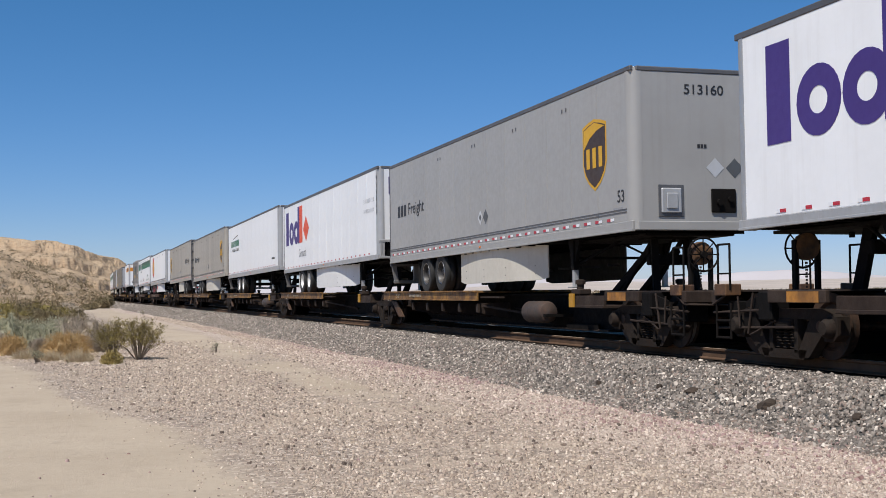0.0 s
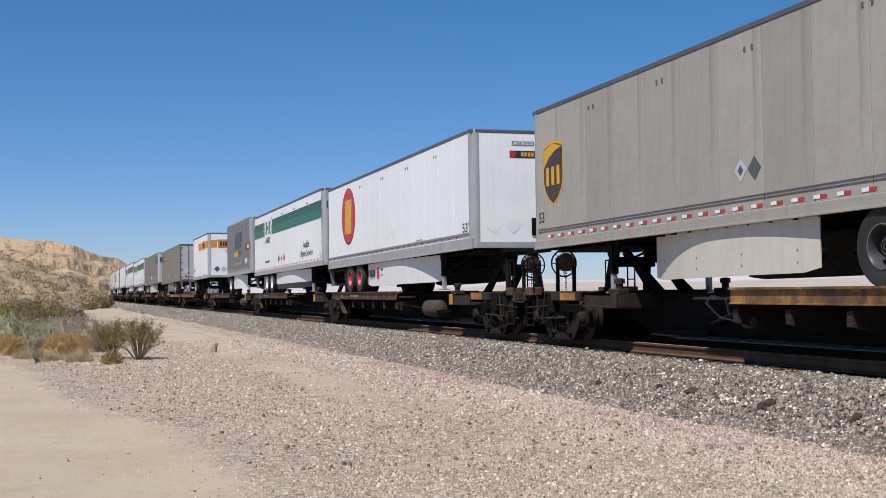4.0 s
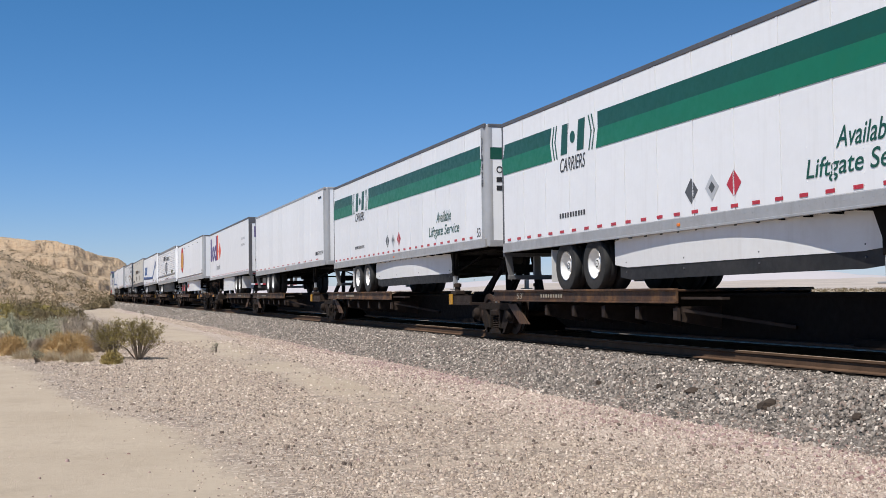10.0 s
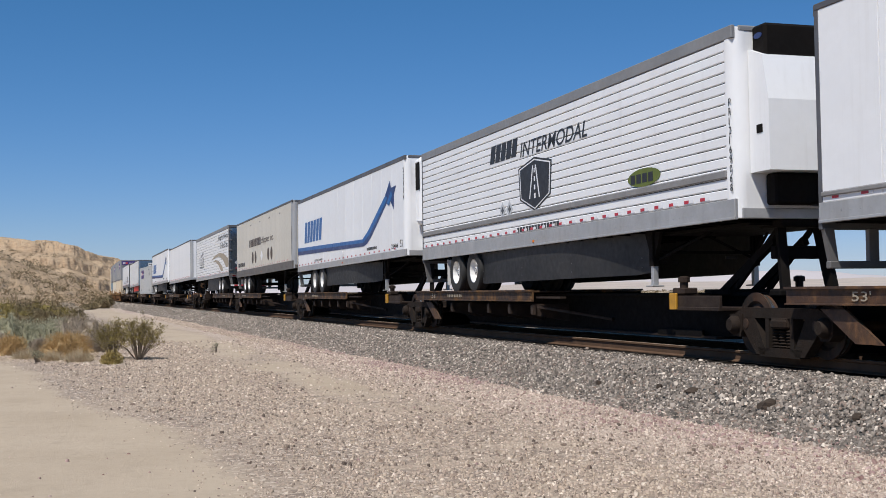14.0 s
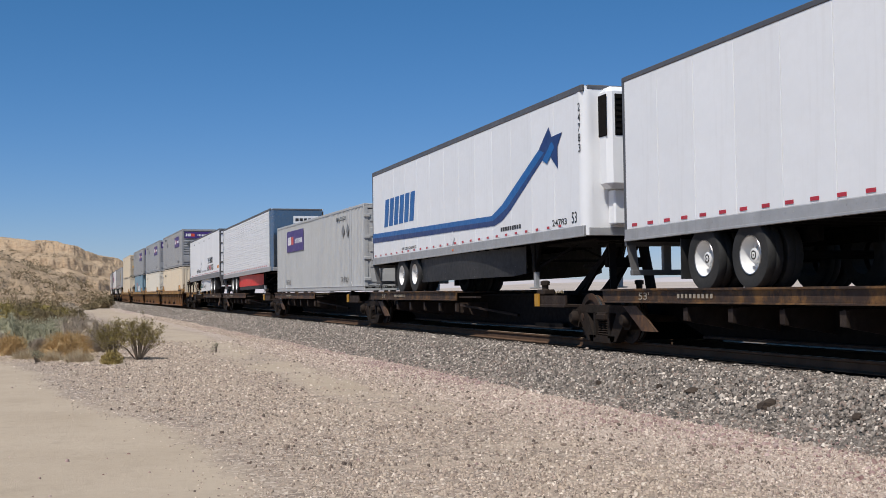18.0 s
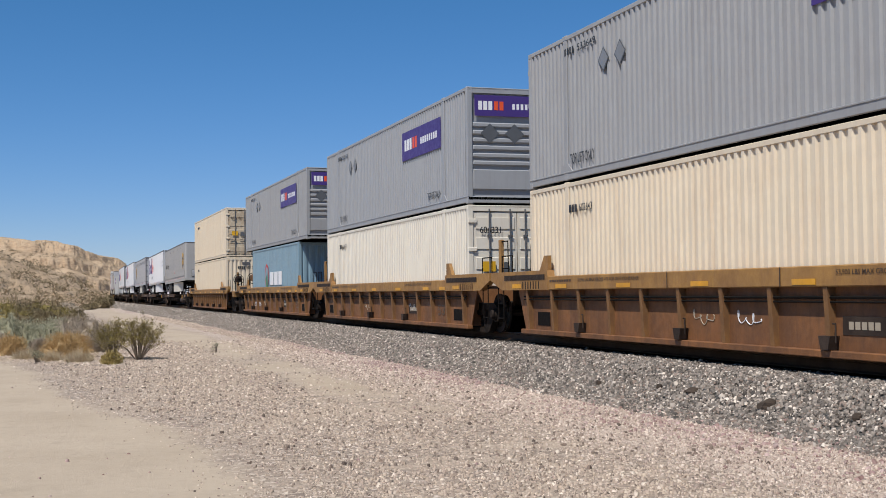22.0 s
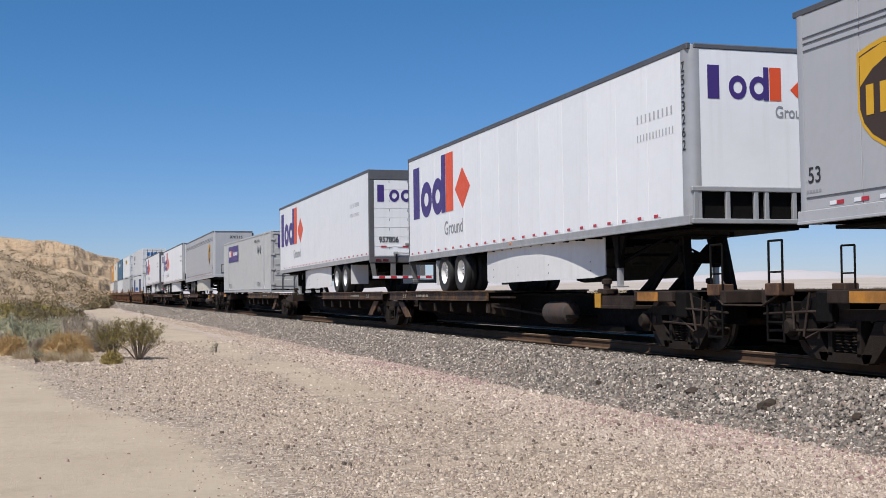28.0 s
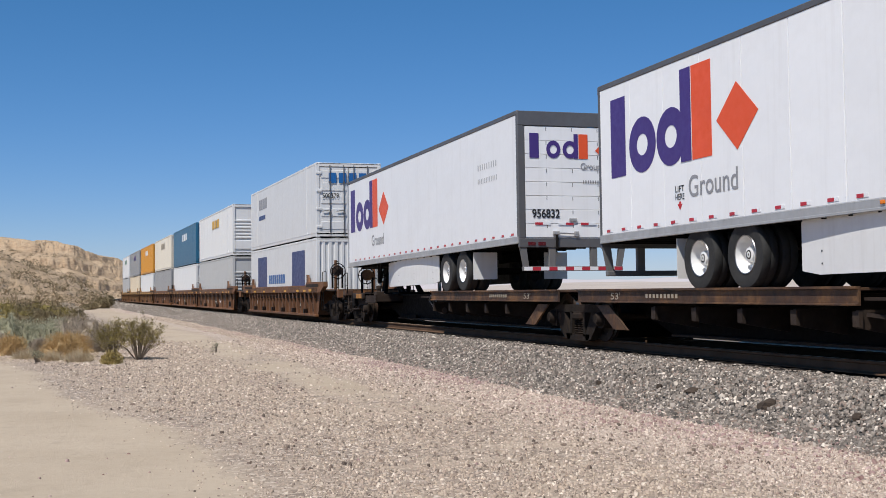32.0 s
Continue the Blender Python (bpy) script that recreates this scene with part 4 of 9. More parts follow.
        part("tail_post", lambda: Shape().box(a - 0.01, a + 0.09, min(sd * (w + 0.004), sd * (w - 0.09)), max(sd * (w + 0.004), sd * (w - 0.09)), Z0 - 0.02, Z1 - 0.02, 0.01), DARK_RAIL, t, key=(k, sd))
    part("roof", lambda: Shape().box(a, b - 0.06, -w + 0.04, w - 0.04, Z1 - 0.05, Z1 - 0.012, 0.01), DULL_WHITE, t, key=k)
    part("nose_cap", lambda: Shape().box(b - 0.1, b + 0.012, -w + 0.1, w - 0.1, Z1 - 0.1, Z1 - 0.005, 0.02), top, t, key=k)
    part("front_wall", lambda: front_wall(b, w, nose_frame), front, t, key=(k, nose_frame))
    if nose_frame:
        f = Shape().box(b - 0.05, b + 0.02, -w + 0.02, w - 0.02, Z0, Z0 + 0.08, 0.01).box(b - 0.05, b + 0.02, -w + 0.02, w - 0.02, Z0 + 0.52, Z0 + 0.6, 0.01)
        for yy in (-1.2, -0.62, -0.1, 0.1, 0.62, 1.2):
            f.box(b - 0.05, b + 0.012, yy - 0.04, yy + 0.04, Z0 + 0.05, Z0 + 0.55, 0.008)
        part("nose_frame", f, ALU, t, "ribbed aluminium nose frame")
        part("nose_back", Shape().box(b - 0.14, b - 0.08, -w + 0.1, w - 0.1, Z0, Z0 + 0.56), UNDER, t)
    else:
        part("nose_sill", lambda: Shape().box(b - 0.1, b + 0.012, -w + 0.1, w - 0.1, Z0, Z0 + 0.16, 0.01), rails, t, key=k)
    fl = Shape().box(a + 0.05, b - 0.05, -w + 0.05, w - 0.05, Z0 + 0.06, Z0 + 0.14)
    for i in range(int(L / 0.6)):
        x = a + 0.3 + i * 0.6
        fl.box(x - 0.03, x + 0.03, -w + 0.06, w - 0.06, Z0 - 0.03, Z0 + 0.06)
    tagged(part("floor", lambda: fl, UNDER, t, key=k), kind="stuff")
    part("kingpin_plate", lambda: Shape().box(b - 3.2, b - 0.3, -0.9, 0.9, Z0 - 0.08, Z0 - 0.03, 0.01).ring([(0.045, Z0 - 0.16), (0.045, Z0 - 0.08)], "z", (b - 0.95, 0, 0), 10), BLACK, t, key=k)
    # doors at the tail
    dm = door or body
    fw, hd = (0.16, 0.34) if rollup else (0.1, 0.17)
    part("rear_header", lambda: Shape().box(a - 0.03, a + 0.05, -w, w, Z1 - hd + 0.01, Z1 - 0.01, 0.01), DARK_RAIL, t, key=(k, rollup))
    part("rear_sill", lambda: Shape().box(a - 0.03, a + 0.05, -w, w, Z0 - 0.1, Z0 + 0.1, 0.01), DARK_RAIL, t, key=k)
    if rollup:
        for sd in (-1, 1):
            part("rear_frame_post", lambda: Shape().box(a - 0.03, a + 0.05, min(sd * w, sd * (w - fw)), max(sd * w, sd * (w - fw)), Z0 + 0.1, Z1 - hd, 0.01), DARK_RAIL, t, key=(k, sd))
        dr = part("rear_door", lambda: Shape().box(a + 0.01, a + 0.05, -w + fw, w - fw, Z0 + 0.1, Z1 - hd), dm, t, "white roll-up rear door", key=k)
        zh = (Z1 - hd - Z0 - 0.13) / 8
        for j in range(8):
            part("door_section", lambda: Shape().box(a - 0.02, a + 0.01, -w + fw + 0.01, w - fw - 0.01, 0.004, zh - 0.006, 0.004), dm, dr, key=k, at=Matrix.Translation((0, 0, Z0 + 0.12 + zh * j)))
        rv = Shape()
        for yy in (-0.62, 0.0, 0.62):
            for j in range(8):
                for q in range(4):
                    zz = Z0 + 0.12 + zh * j + zh * (0.72 + 0.07 * q)
                    rv.box(a - 0.024, a - 0.019, yy - 0.008, yy + 0.008, zz - 0.008, zz + 0.008)
        tagged(part("rivet", rv, DARK_RAIL, dr), kind="stuff")
        part("door_latch", lambda: Shape().box(a - 0.06, a - 0.02, -0.08, 0.1, Z0 + 0.48, Z0 + 0.55, 0.01).box(a - 0.07, a - 0.02, -0.12, -0.02, Z0 + 0.14, Z0 + 0.26, 0.01).rod((a - 0.06, -0.1, Z0 + 0.2), (a - 0.06, 0.4, Z0 + 0.22), 0.018).box(a - 0.08, a - 0.02, 0.35, 0.5, Z0 + 0.18, Z0 + 0.26, 0.01), ALU, dr, "bare metal door latch", key=k)
        part("latch_strap", lambda: Shape().box(a - 0.075, a - 0.06, 0.38, 0.44, Z0 - 0.15, Z0 + 0.18, 0.005), BLACK, dr, key=k)
    else:
        for sd in (-1, 1):
            y0, y1 = sorted((sd * 0.012, sd * (w - 0.1)))
            dr = part("rear_door", lambda: Shape().box(a - 0.02, a + 0.03, y0, y1, Z0 + 0.11, Z1 - 0.17, 0.008), dm, t, key=(k, sd))
            for yy in (0.18, 0.62) if turned else ():
                part("lock_rod", lambda: Shape().rod((a - 0.045, sd * yy, Z0 + 0.1), (a - 0.045, sd * yy, Z1 - 0.12), 0.018).box(a - 0.06, a - 0.02, sd * yy - 0.04, sd * yy + 0.04, Z0 + 0.62, Z0 + 0.68).box(a - 0.06, a - 0.02, sd * yy - 0.04, sd * yy + 0.04, Z1 - 0.7, Z1 - 0.64).rod((a - 0.06, sd * yy, Z0 + 0.34), (a - 0.06, sd * (yy + 0.32), Z0 + 0.32), 0.016), BLACK, dr, key=(k, sd, yy))
            for j in range(5) if turned else ():
                zz = Z0 + 0.3 + j * 0.58
                part("hinge", lambda: Shape().box(a - 0.055, a - 0.02, min(sd * (w + 0.012), sd * (w - 0.2)), max(sd * (w + 0.012), sd * (w - 0.2)), zz - 0.04, zz + 0.04, 0.015), DARK_RAIL, dr, key=(k, sd, j))
    for sd in (-1, 1):
        part("tail_lamp", lambda: Shape().box(a - 0.045, a - 0.03, sd * 1.0 - 0.09, sd * 1.0 + 0.09, Z0 - 0.06, Z0 + 0.02, 0.01).box(a - 0.045, a - 0.03, sd * 0.76 - 0.09, sd * 0.76 + 0.09, Z0 - 0.06, Z0 + 0.02, 0.01), RED_DARK, t, "dark red tail lamps", key=(k, sd))
    g = Shape().box(a - 0.02, a + 0.08, -1.2, 1.2, Z0 - 0.62, Z0 - 0.52, 0.012)
    for sd in (-1, 1):
        g.box(a - 0.01, a + 0.08, sd * 0.5 - 0.08, sd * 0.5 + 0.08, Z0 - 0.54, Z0 - 0.08, 0.01)
        g.slab([(sd * 1.27, Z0 - 0.08), (sd * 1.12, Z0 - 0.08), (sd * 1.06, Z0 - 0.54), (sd * 1.18, Z0 - 0.54)], a - 0.01, a + 0.07, "x")
    part("underride_guard", lambda: g, GUARD, t, "grey steel rear underride guard", key=k)
    tr, tw = Shape(), Shape()
    for i in range(12):
        (tr if i % 2 == 0 else tw).box(a - 0.026, a - 0.021, -1.18 + i * 0.197, -1.18 + (i + 1) * 0.197, Z0 - 0.61, Z0 - 0.53)
        if i % 3 != 2:
            (tr if i % 2 == 0 else tw).box(a - 0.036, a - 0.031, -1.1 + i * 0.183, -1.1 + (i + 1) * 0.183, Z0 + (0.4 if rollup else 0.13), Z0 + (0.45 if rollup else 0.18))
    if turned:
        tagged(part("rear_tape", lambda: tr, TAPE_RED, t, key=(k, "r")), kind="stuff")
        tagged(part("rear_tape", lambda: tw, TAPE_WHITE, t, key=(k, "w")), kind="stuff")
    # side tape
    if tape:
        tr, tw = Shape(), Shape()
        step = {"pairs": 0.62, "alternate": 0.52}.get(tape, 0.3)
        n = int((L - 0.6) / step)
        for i in range(n):
            x = a + 0.3 + i * step
            for sd in (-1, 1):
                y0, y1 = sorted((sd * (w + 0.003), sd * (w + 0.008)))
                zt = Z0 + rail_z + 0.035
                if tape == "pairs":
                    tr.box(x, x + 0.14, y0, y1, zt, zt + 0.05)
                    tw.box(x + 0.15, x + 0.24, y0, y1, zt, zt + 0.05)
                elif tape == "red":
                    if i % 2 == 0:
                        tr.box(x, x + 0.2, y0, y1, zt, zt + 0.055)
                else:
                    tr.box(x, x + 0.15, y0, y1, zt, zt + 0.052)
                    tw.box(x + 0.152, x + 0.3, y0, y1, zt, zt + 0.052)
        if tape == "groups":
            tr, tw = Shape(), Shape()
            for i in range(int((L - 0.4) / pitch)):
                x, zt = a + 0.14 + i * pitch, Z0 + rail_z + 0.03
                tr.box(x, x + 0.14, -w - 0.008, -w - 0.003, zt, zt + 0.055).box(x + 0.28, x + 0.42, -w - 0.008, -w - 0.003, zt, zt + 0.055)
                tw.box(x + 0.14, x + 0.28, -w - 0.008, -w - 0.003, zt, zt + 0.055)
        tagged(part("reflective_tape", lambda: tr, TAPE_RED, t, "red reflective strips", key=(k, tape, rail_z, "r")), kind="stuff")
        if tw.v:
            tagged(part("reflective_tape", lambda: tw, TAPE_WHITE, t, "white reflective strips", key=(k, tape, rail_z, "w")), kind="stuff")
    # running gear
    xb = a + bogie
    xs = [xb - 0.68, xb + 0.68] if axles == 2 else [a + bogie]
    part("bogie_frame", lambda: Shape().box(xs[0] - 0.7, xs[-1] + 0.7, -0.58, -0.46, 0.62, Z0 - 0.02, 0.01).box(xs[0] - 0.7, xs[-1] + 0.7, 0.46, 0.58, 0.62, Z0 - 0.02, 0.01), UNDER, t, key=(k, bogie, axles))
    for x in xs:
        part("axle", lambda: Shape().ring([(0.07, -1.2), (0.07, 1.2)], "y", (0, 0, 0), 10), BLACK, t, key="axle", at=Matrix.Translation((x, 0, 0.515 - low)))
        for sd in (-1, 1):
            road_wheel(t, x, sd, rim, low, (sd < 0) != turned)
    for sd in (-1, 1):
        part("mud_flap", lambda: Shape().box(xs[0] - 0.78, xs[0] - 0.765, min(sd * 1.24, sd * 0.62), max(sd * 1.24, sd * 0.62), 0.14, 0.8), flap or SKIRT_BLACK, t, key=(k, bogie, sd, axles))
        # landing gear
        gx = (b - 3.25) if gear_at is None else b - gear_at
        lg = part("landing_leg", lambda: Shape().box(gx - 0.07, gx + 0.07, sd * 1.0 - 0.07, sd * 1.0 + 0.07, 0.26, Z0, 0.01).slab([(gx - 0.3, Z0), (gx + 0.3, Z0), (gx + 0.08, Z0 - 0.45), (gx - 0.08, Z0 - 0.45)], sd * 1.0 - 0.03, sd * 1.0 + 0.03), BLACK, t, key=(k, gx, sd))
        part("foot", lambda: Shape().box(gx - 0.05, gx + 0.05, sd * 1.0 - 0.05, sd * 1.0 + 0.05, -0.08, 0.3, 0.008).box(gx - 0.12, gx + 0.12, sd * 1.0 - 0.12, sd * 1.0 + 0.12, -0.1, -0.075, 0.006), ALU, lg, "bare metal landing foot", key=(k, gx, sd))
        part("gear_brace", lambda: Shape().rod((gx, sd * 0.95, 0.35), (gx + 1.3, sd * 0.5, Z0 - 0.02), 0.03).rod((gx, sd * 0.95, 0.4), (gx, 0, Z0 - 0.05), 0.025), BLACK, t, key=(k, gx, sd))
        if skirt:
            u0, u1 = a + skirt_at[0], a + skirt_at[1]
            # far skirt is black to paint the dark shade beneath the trailer
            sk = part("side_skirt", lambda: skirt_shape(u0, u1, skirt_z, sd), skirt if (sd < 0) != turned else SKIRT_BLACK, t, "aerodynamic side skirt panel", key=(k, skirt_at, skirt_z, sd), smooth=True)
            if skirt_lip is not None and (sd < 0) != turned:
                part("skirt_lip", lambda: skirt_shape(u0 + 0.2, u1, skirt_lip, sd).turn(Matrix.Translation((0, -0.012 * sd, 0))), SKIRT_BLACK, sk, "black rubber lower edge", key=(k, skirt_at, skirt_lip, sd), smooth=True)
            st = Shape()
            for i in range(4):
                x = u0 + 0.5 + i * (u1 - u0 - 1.0) / 3
                yk = skirt_y(x, u0, u1)
                st.box(x - 0.015, x + 0.015, min(sd * (yk - 0.02), sd * 0.7), max(sd * (yk - 0.02), sd * 0.7), 0.4, 0.46)
                for zz in (0.25, 0.42):
                    st.box(x - 0.012, x + 0.012, min(sd * (yk - 0.005), sd * (yk + 0.016)), max(sd * (yk - 0.005), sd * (yk + 0.016)), zz - 0.012, zz + 0.012)
            tagged(part("skirt_strut", st, DARK_RAIL, sk), kind="stuff")
    part("gear_cross_bar", lambda: Shape().rod((gx, -0.95, 0.5), (gx, 0.95, 0.5), 0.03), BLACK, t, key=(k, gx))
    part("marker_lamp", lambda: Shape().box(0.0, 0.09, -w - 0.03, -w - 0.006, Z0 + 0.06, Z0 + 0.11, 0.008), AMBER, t, "amber side marker lamp", key="lamp")
    # vents or clearance lamps near the roof
    vd = Shape()
    for i in range(4):
        x = a + L * (0.3 + 0.17 * i)
        for sd in (-1, 1):
            vd.box(x, x + 0.055, min(sd * w, sd * (w + 0.012)), max(sd * w, sd * (w + 0.012)), Z1 - 0.4, Z1 - 0.32, 0.01)
            vd.box(x + 0.2, x + 0.255, min(sd * w, sd * (w + 0.012)), max(sd * w, sd * (w + 0.012)), Z1 - 0.4, Z1 - 0.32, 0.01)
    if side == "plate" and vents and body is not DULL_WHITE:
        part("vent", lambda: vd, DARK_RAIL, t, key=k)
    if rub:
        part("rub_rail", Shape().box(a + 0.08, b - 0.24, -w - 0.03, -w + 0.01, rub[0], rub[1], 0.015), paint("worn_rub_rail", (0.24, 0.235, 0.23), rough=0.55, spread=0.2, grime=0.4), t, "worn grey rub rail along the side")
    if reefer:
        if grille:
            part("cooling_unit", Shape().box(b + 0.02, b + 0.5, -1.0, 1.0, 1.75, 3.7, 0.1), WHITE, t, "white refrigeration unit with dark grille")
        else:
            part("cooling_unit", Shape().slab([(b + 0.02, 1.55), (b + 0.56, 1.55), (b + 0.55, 2.6), (b + 0.4, 3.28), (b + 0.02, 3.42)], -1.05, 1.05), WHITE, t, "white refrigeration unit, sloped towards the roof")
            part("unit_top", Shape().box(b + 0.01, b + 0.38, -0.98, 0.98, 3.2, Z1 - 0.03, 0.04), BLACK, t, "black upper panel of the cooling unit")
            part("unit_badge", Shape().slab([(b + 0.2 + 0.11 * math.cos(i * 0.5236), 3.6 + 0.045 * math.sin(i * 0.5236)) for i in range(12)], -0.99, -0.981), BLUE_DARK, t, "small navy oval badge")
        gr = Shape().box(b + 0.49, b + 0.51, -0.85, 0.85, 2.75, 3.55, 0.01)
        for i in range(7):
            gr.box(b + 0.5, b + 0.53, -0.85, 0.85, 2.8 + i * 0.11, 2.83 + i * 0.11)
        gr.box(b + 0.1, b + 0.45, -1.015, -0.995, 2.75, 3.55, 0.01)
        if grille:
            part("grille", gr, BLACK, t)
        else:
            part("latch_plate", Shape().box(b + 0.22, b + 0.38, -1.062, -1.045, 2.12, 2.25, 0.01), BLACK, t, "small dark latch plate")
        part("unit_shroud", Shape().box(b + 0.02, b + 0.3, -0.8, 0.8, Z0 + 0.2, 1.74 if grille else 1.54, 0.03), WHITE if grille else BLACK, t, "metal shroud under the cooling unit")
    elif not turned and not nose_frame:
        if L > 10 and connector:
            part("connector_frame", lambda: Shape().box(b, b + 0.02, -0.8, -0.3, Z0 + 0.24, Z0 + 0.81, 0.006), DARK_RAIL, t, key=k)
            part("connector_box", lambda: Shape().box(b, b + 0.05, -0.75, -0.35, Z0 + 0.3, Z0 + 0.75, 0.02).box(b + 0.045, b + 0.075, -0.66, -0.44, Z0 + 0.38, Z0 + 0.66, 0.015), ALU, t, "recessed connector box", key=k)
        part("air_coupling", lambda: Shape().box(b, b + 0.04, 0.25, 0.75, Z0 + 0.32, Z0 + 0.75, 0.015).ring([(0.06, 0.0), (0.06, 0.1)], "x", (b, 0.4, Z0 + 0.5), 10).ring([(0.05, 0.0), (0.05, 0.09)], "x", (b, 0.62, Z0 + 0.56), 10), BLACK, t, "black air and lamp couplings", key=k)
    return t


def bottom_rail(a, b, sd, w, rail_z):
    s = Shape().box(a, b - 0.03, min(sd * (w + 0.01), sd * (w - 0.05)), max(sd * (w + 0.01), sd * (w - 0.05)), Z0, Z0 + rail_z, 0.01)
    s.box(a, b - 0.03, min(sd * (w + 0.02), sd * (w - 0.05)), max(sd * (w + 0.02), sd * (w - 0.05)), Z0 - 0.015, Z0 + 0.025, 0.005)
    n = int((b - a) / 0.2)
    for i in range(n):
        x = a + 0.1 + i * 0.2
        s.box(x - 0.008, x + 0.008, min(sd * (w + 0.01), sd * (w + 0.015)), max(sd * (w + 0.01), sd * (w + 0.015)), Z0 + 0.12, Z0 + 0.135)
    return s


def front_wall(b, w, nose_frame):
    z = Z0 + (0.6 if nose_frame else 0.15)
    return Shape().box(b - 0.06, b, -w + 0.12, w - 0.12, z, Z1 - 0.09, 0.006)


# ---- the makes of trailer, with their print as plain shapes ----
def print_block_name(k, u0, z0, u1, z1):
    """A five-block purple and orange-red company mark drawn as plain shapes."""
    w, h = (u1 - u0), (z1 - z0)
    x = lambda f: u0 + f * w
    y = lambda f: z0 + f * h
    k.rect("logo_block", x(0), x(0.12), y(0), y(1), PURPLE, label="purple logo block")
    k.ring("logo_ring", x(0.252), y(0.33), 0.102 * w, 0.34 * h, 0.06 * w, PURPLE, label="purple logo ring")
    k.ring("logo_ring", x(0.462), y(0.33), 0.102 * w, 0.34 * h, 0.06 * w, PURPLE)
    k.rect("logo_block", x(0.53), x(0.6), y(0), y(1.06), PURPLE, 2)
    k.rect("logo_block", x(0.605), x(0.73), y(0), y(1.06), ORANGE_RED, label="orange-red logo block")
    k.side("logo_diamond", [(x(0.88), y(0.0)), (x(1.0), y(0.36)), (x(0.88), y(0.72)), (x(0.76), y(0.36))], ORANGE_RED, 1, "orange-red logo diamond")


def front_block_name(k, w0, w1, z0, z1, out=0.0):
    w, h = w1 - w0, z1 - z0
    for i, (p, q, top, m_) in enumerate(((0, 0.17, 1, PURPLE), (0.2, 0.37, 0.7, PURPLE), (0.4, 0.58, 1, PURPLE), (0.59, 0.77, 1, ORANGE_RED), (0.79, 1.0, 0.7, ORANGE_RED))):
        if i in (1, 2):
            n, cx, rx = 16, w0 + w * (p + q) / 2 - (0.01 if i == 2 else 0), w * (q - p) / 2
            s = Shape()
            x = k.L / 2 + 0.003 + out
            for j in range(n):
                a, b = 2 * math.pi * j / n, 2 * math.pi * (j + 1) / n
                s.slab([(cx + rx * f * math.cos(t), z0 + h * 0.36 + h * 0.36 * f * math.sin(t)) for t, f in ((a, 1), (b, 1), (b, 0.5), (a, 0.5))], x, x + 0.003, "x")
            part("logo_ring", s.turn(k.m), m_, k.o)
            if i == 2:
                k.front("logo_block", [(w0 + w * 0.53, z0), (w0 + w * q, z0), (w0 + w * q, z0 + h), (w0 + w * 0.53, z0 + h)], m_, 2, out=out)
        elif i == 0 or i == 3:
            k.front("logo_block", [(w0 + w * p, z0), (w0 + w * (p + 0.11), z0), (w0 + w * (p + 0.11), z0 + h * top), (w0 + w * p, z0 + h * top)], m_, 1, out=out)
        else:
            c = (p + q) / 2
            k.front("logo_diamond", [(w0 + w * p, z0 + h * 0.35), (w0 + w * c, z0), (w0 + w * q, z0 + h * 0.35), (w0 + w * c, z0 + h * 0.7)], m_, 1, out=out)


def shield(k, u, z, w, h):
    pts = lambda f: [(u - w / 2 * f, z + h * 0.42 * f), (u - w * 0.25 * f, z + h * 0.47 * f), (u, z + h * 0.5 * f), (u + w * 0.25 * f, z + h * 0.47 * f), (u + w / 2 * f, z + h * 0.42 * f), (u + w / 2 * f, z - h * 0.12 * f), (u + w * 0.42 * f, z - h * 0.27 * f), (u + w * 0.25 * f, z - h * 0.4 * f), (u, z - h * 0.5 * f), (u - w * 0.25 * f, z - h * 0.4 * f), (u - w * 0.42 * f, z - h * 0.27 * f), (u - w / 2 * f, z - h * 0.12 * f)]
    k.side("shield_rim", pts(1.0), GOLD, 1, "gold rim of a shield-shaped logo")
    k.side("shield_field", pts(0.91), BROWN_INK, 2, "brown shield-shaped logo")
    k.side("shield_sweep", [(u - w * 0.44, z + h * 0.37), (u, z + h * 0.45), (u + w * 0.44, z + h * 0.37), (u + w * 0.1, z + h * 0.33), (u - w * 0.2, z + h * 0.24), (u - w * 0.44, z + h * 0.1)], GOLD, 3)
    for f in (-0.26, 0.0, 0.26):
        k.rect("shield_bar", u + w * (f - 0.07), u + w * (f + 0.07), z - h * 0.18, z + h * 0.1, GOLD, 4)


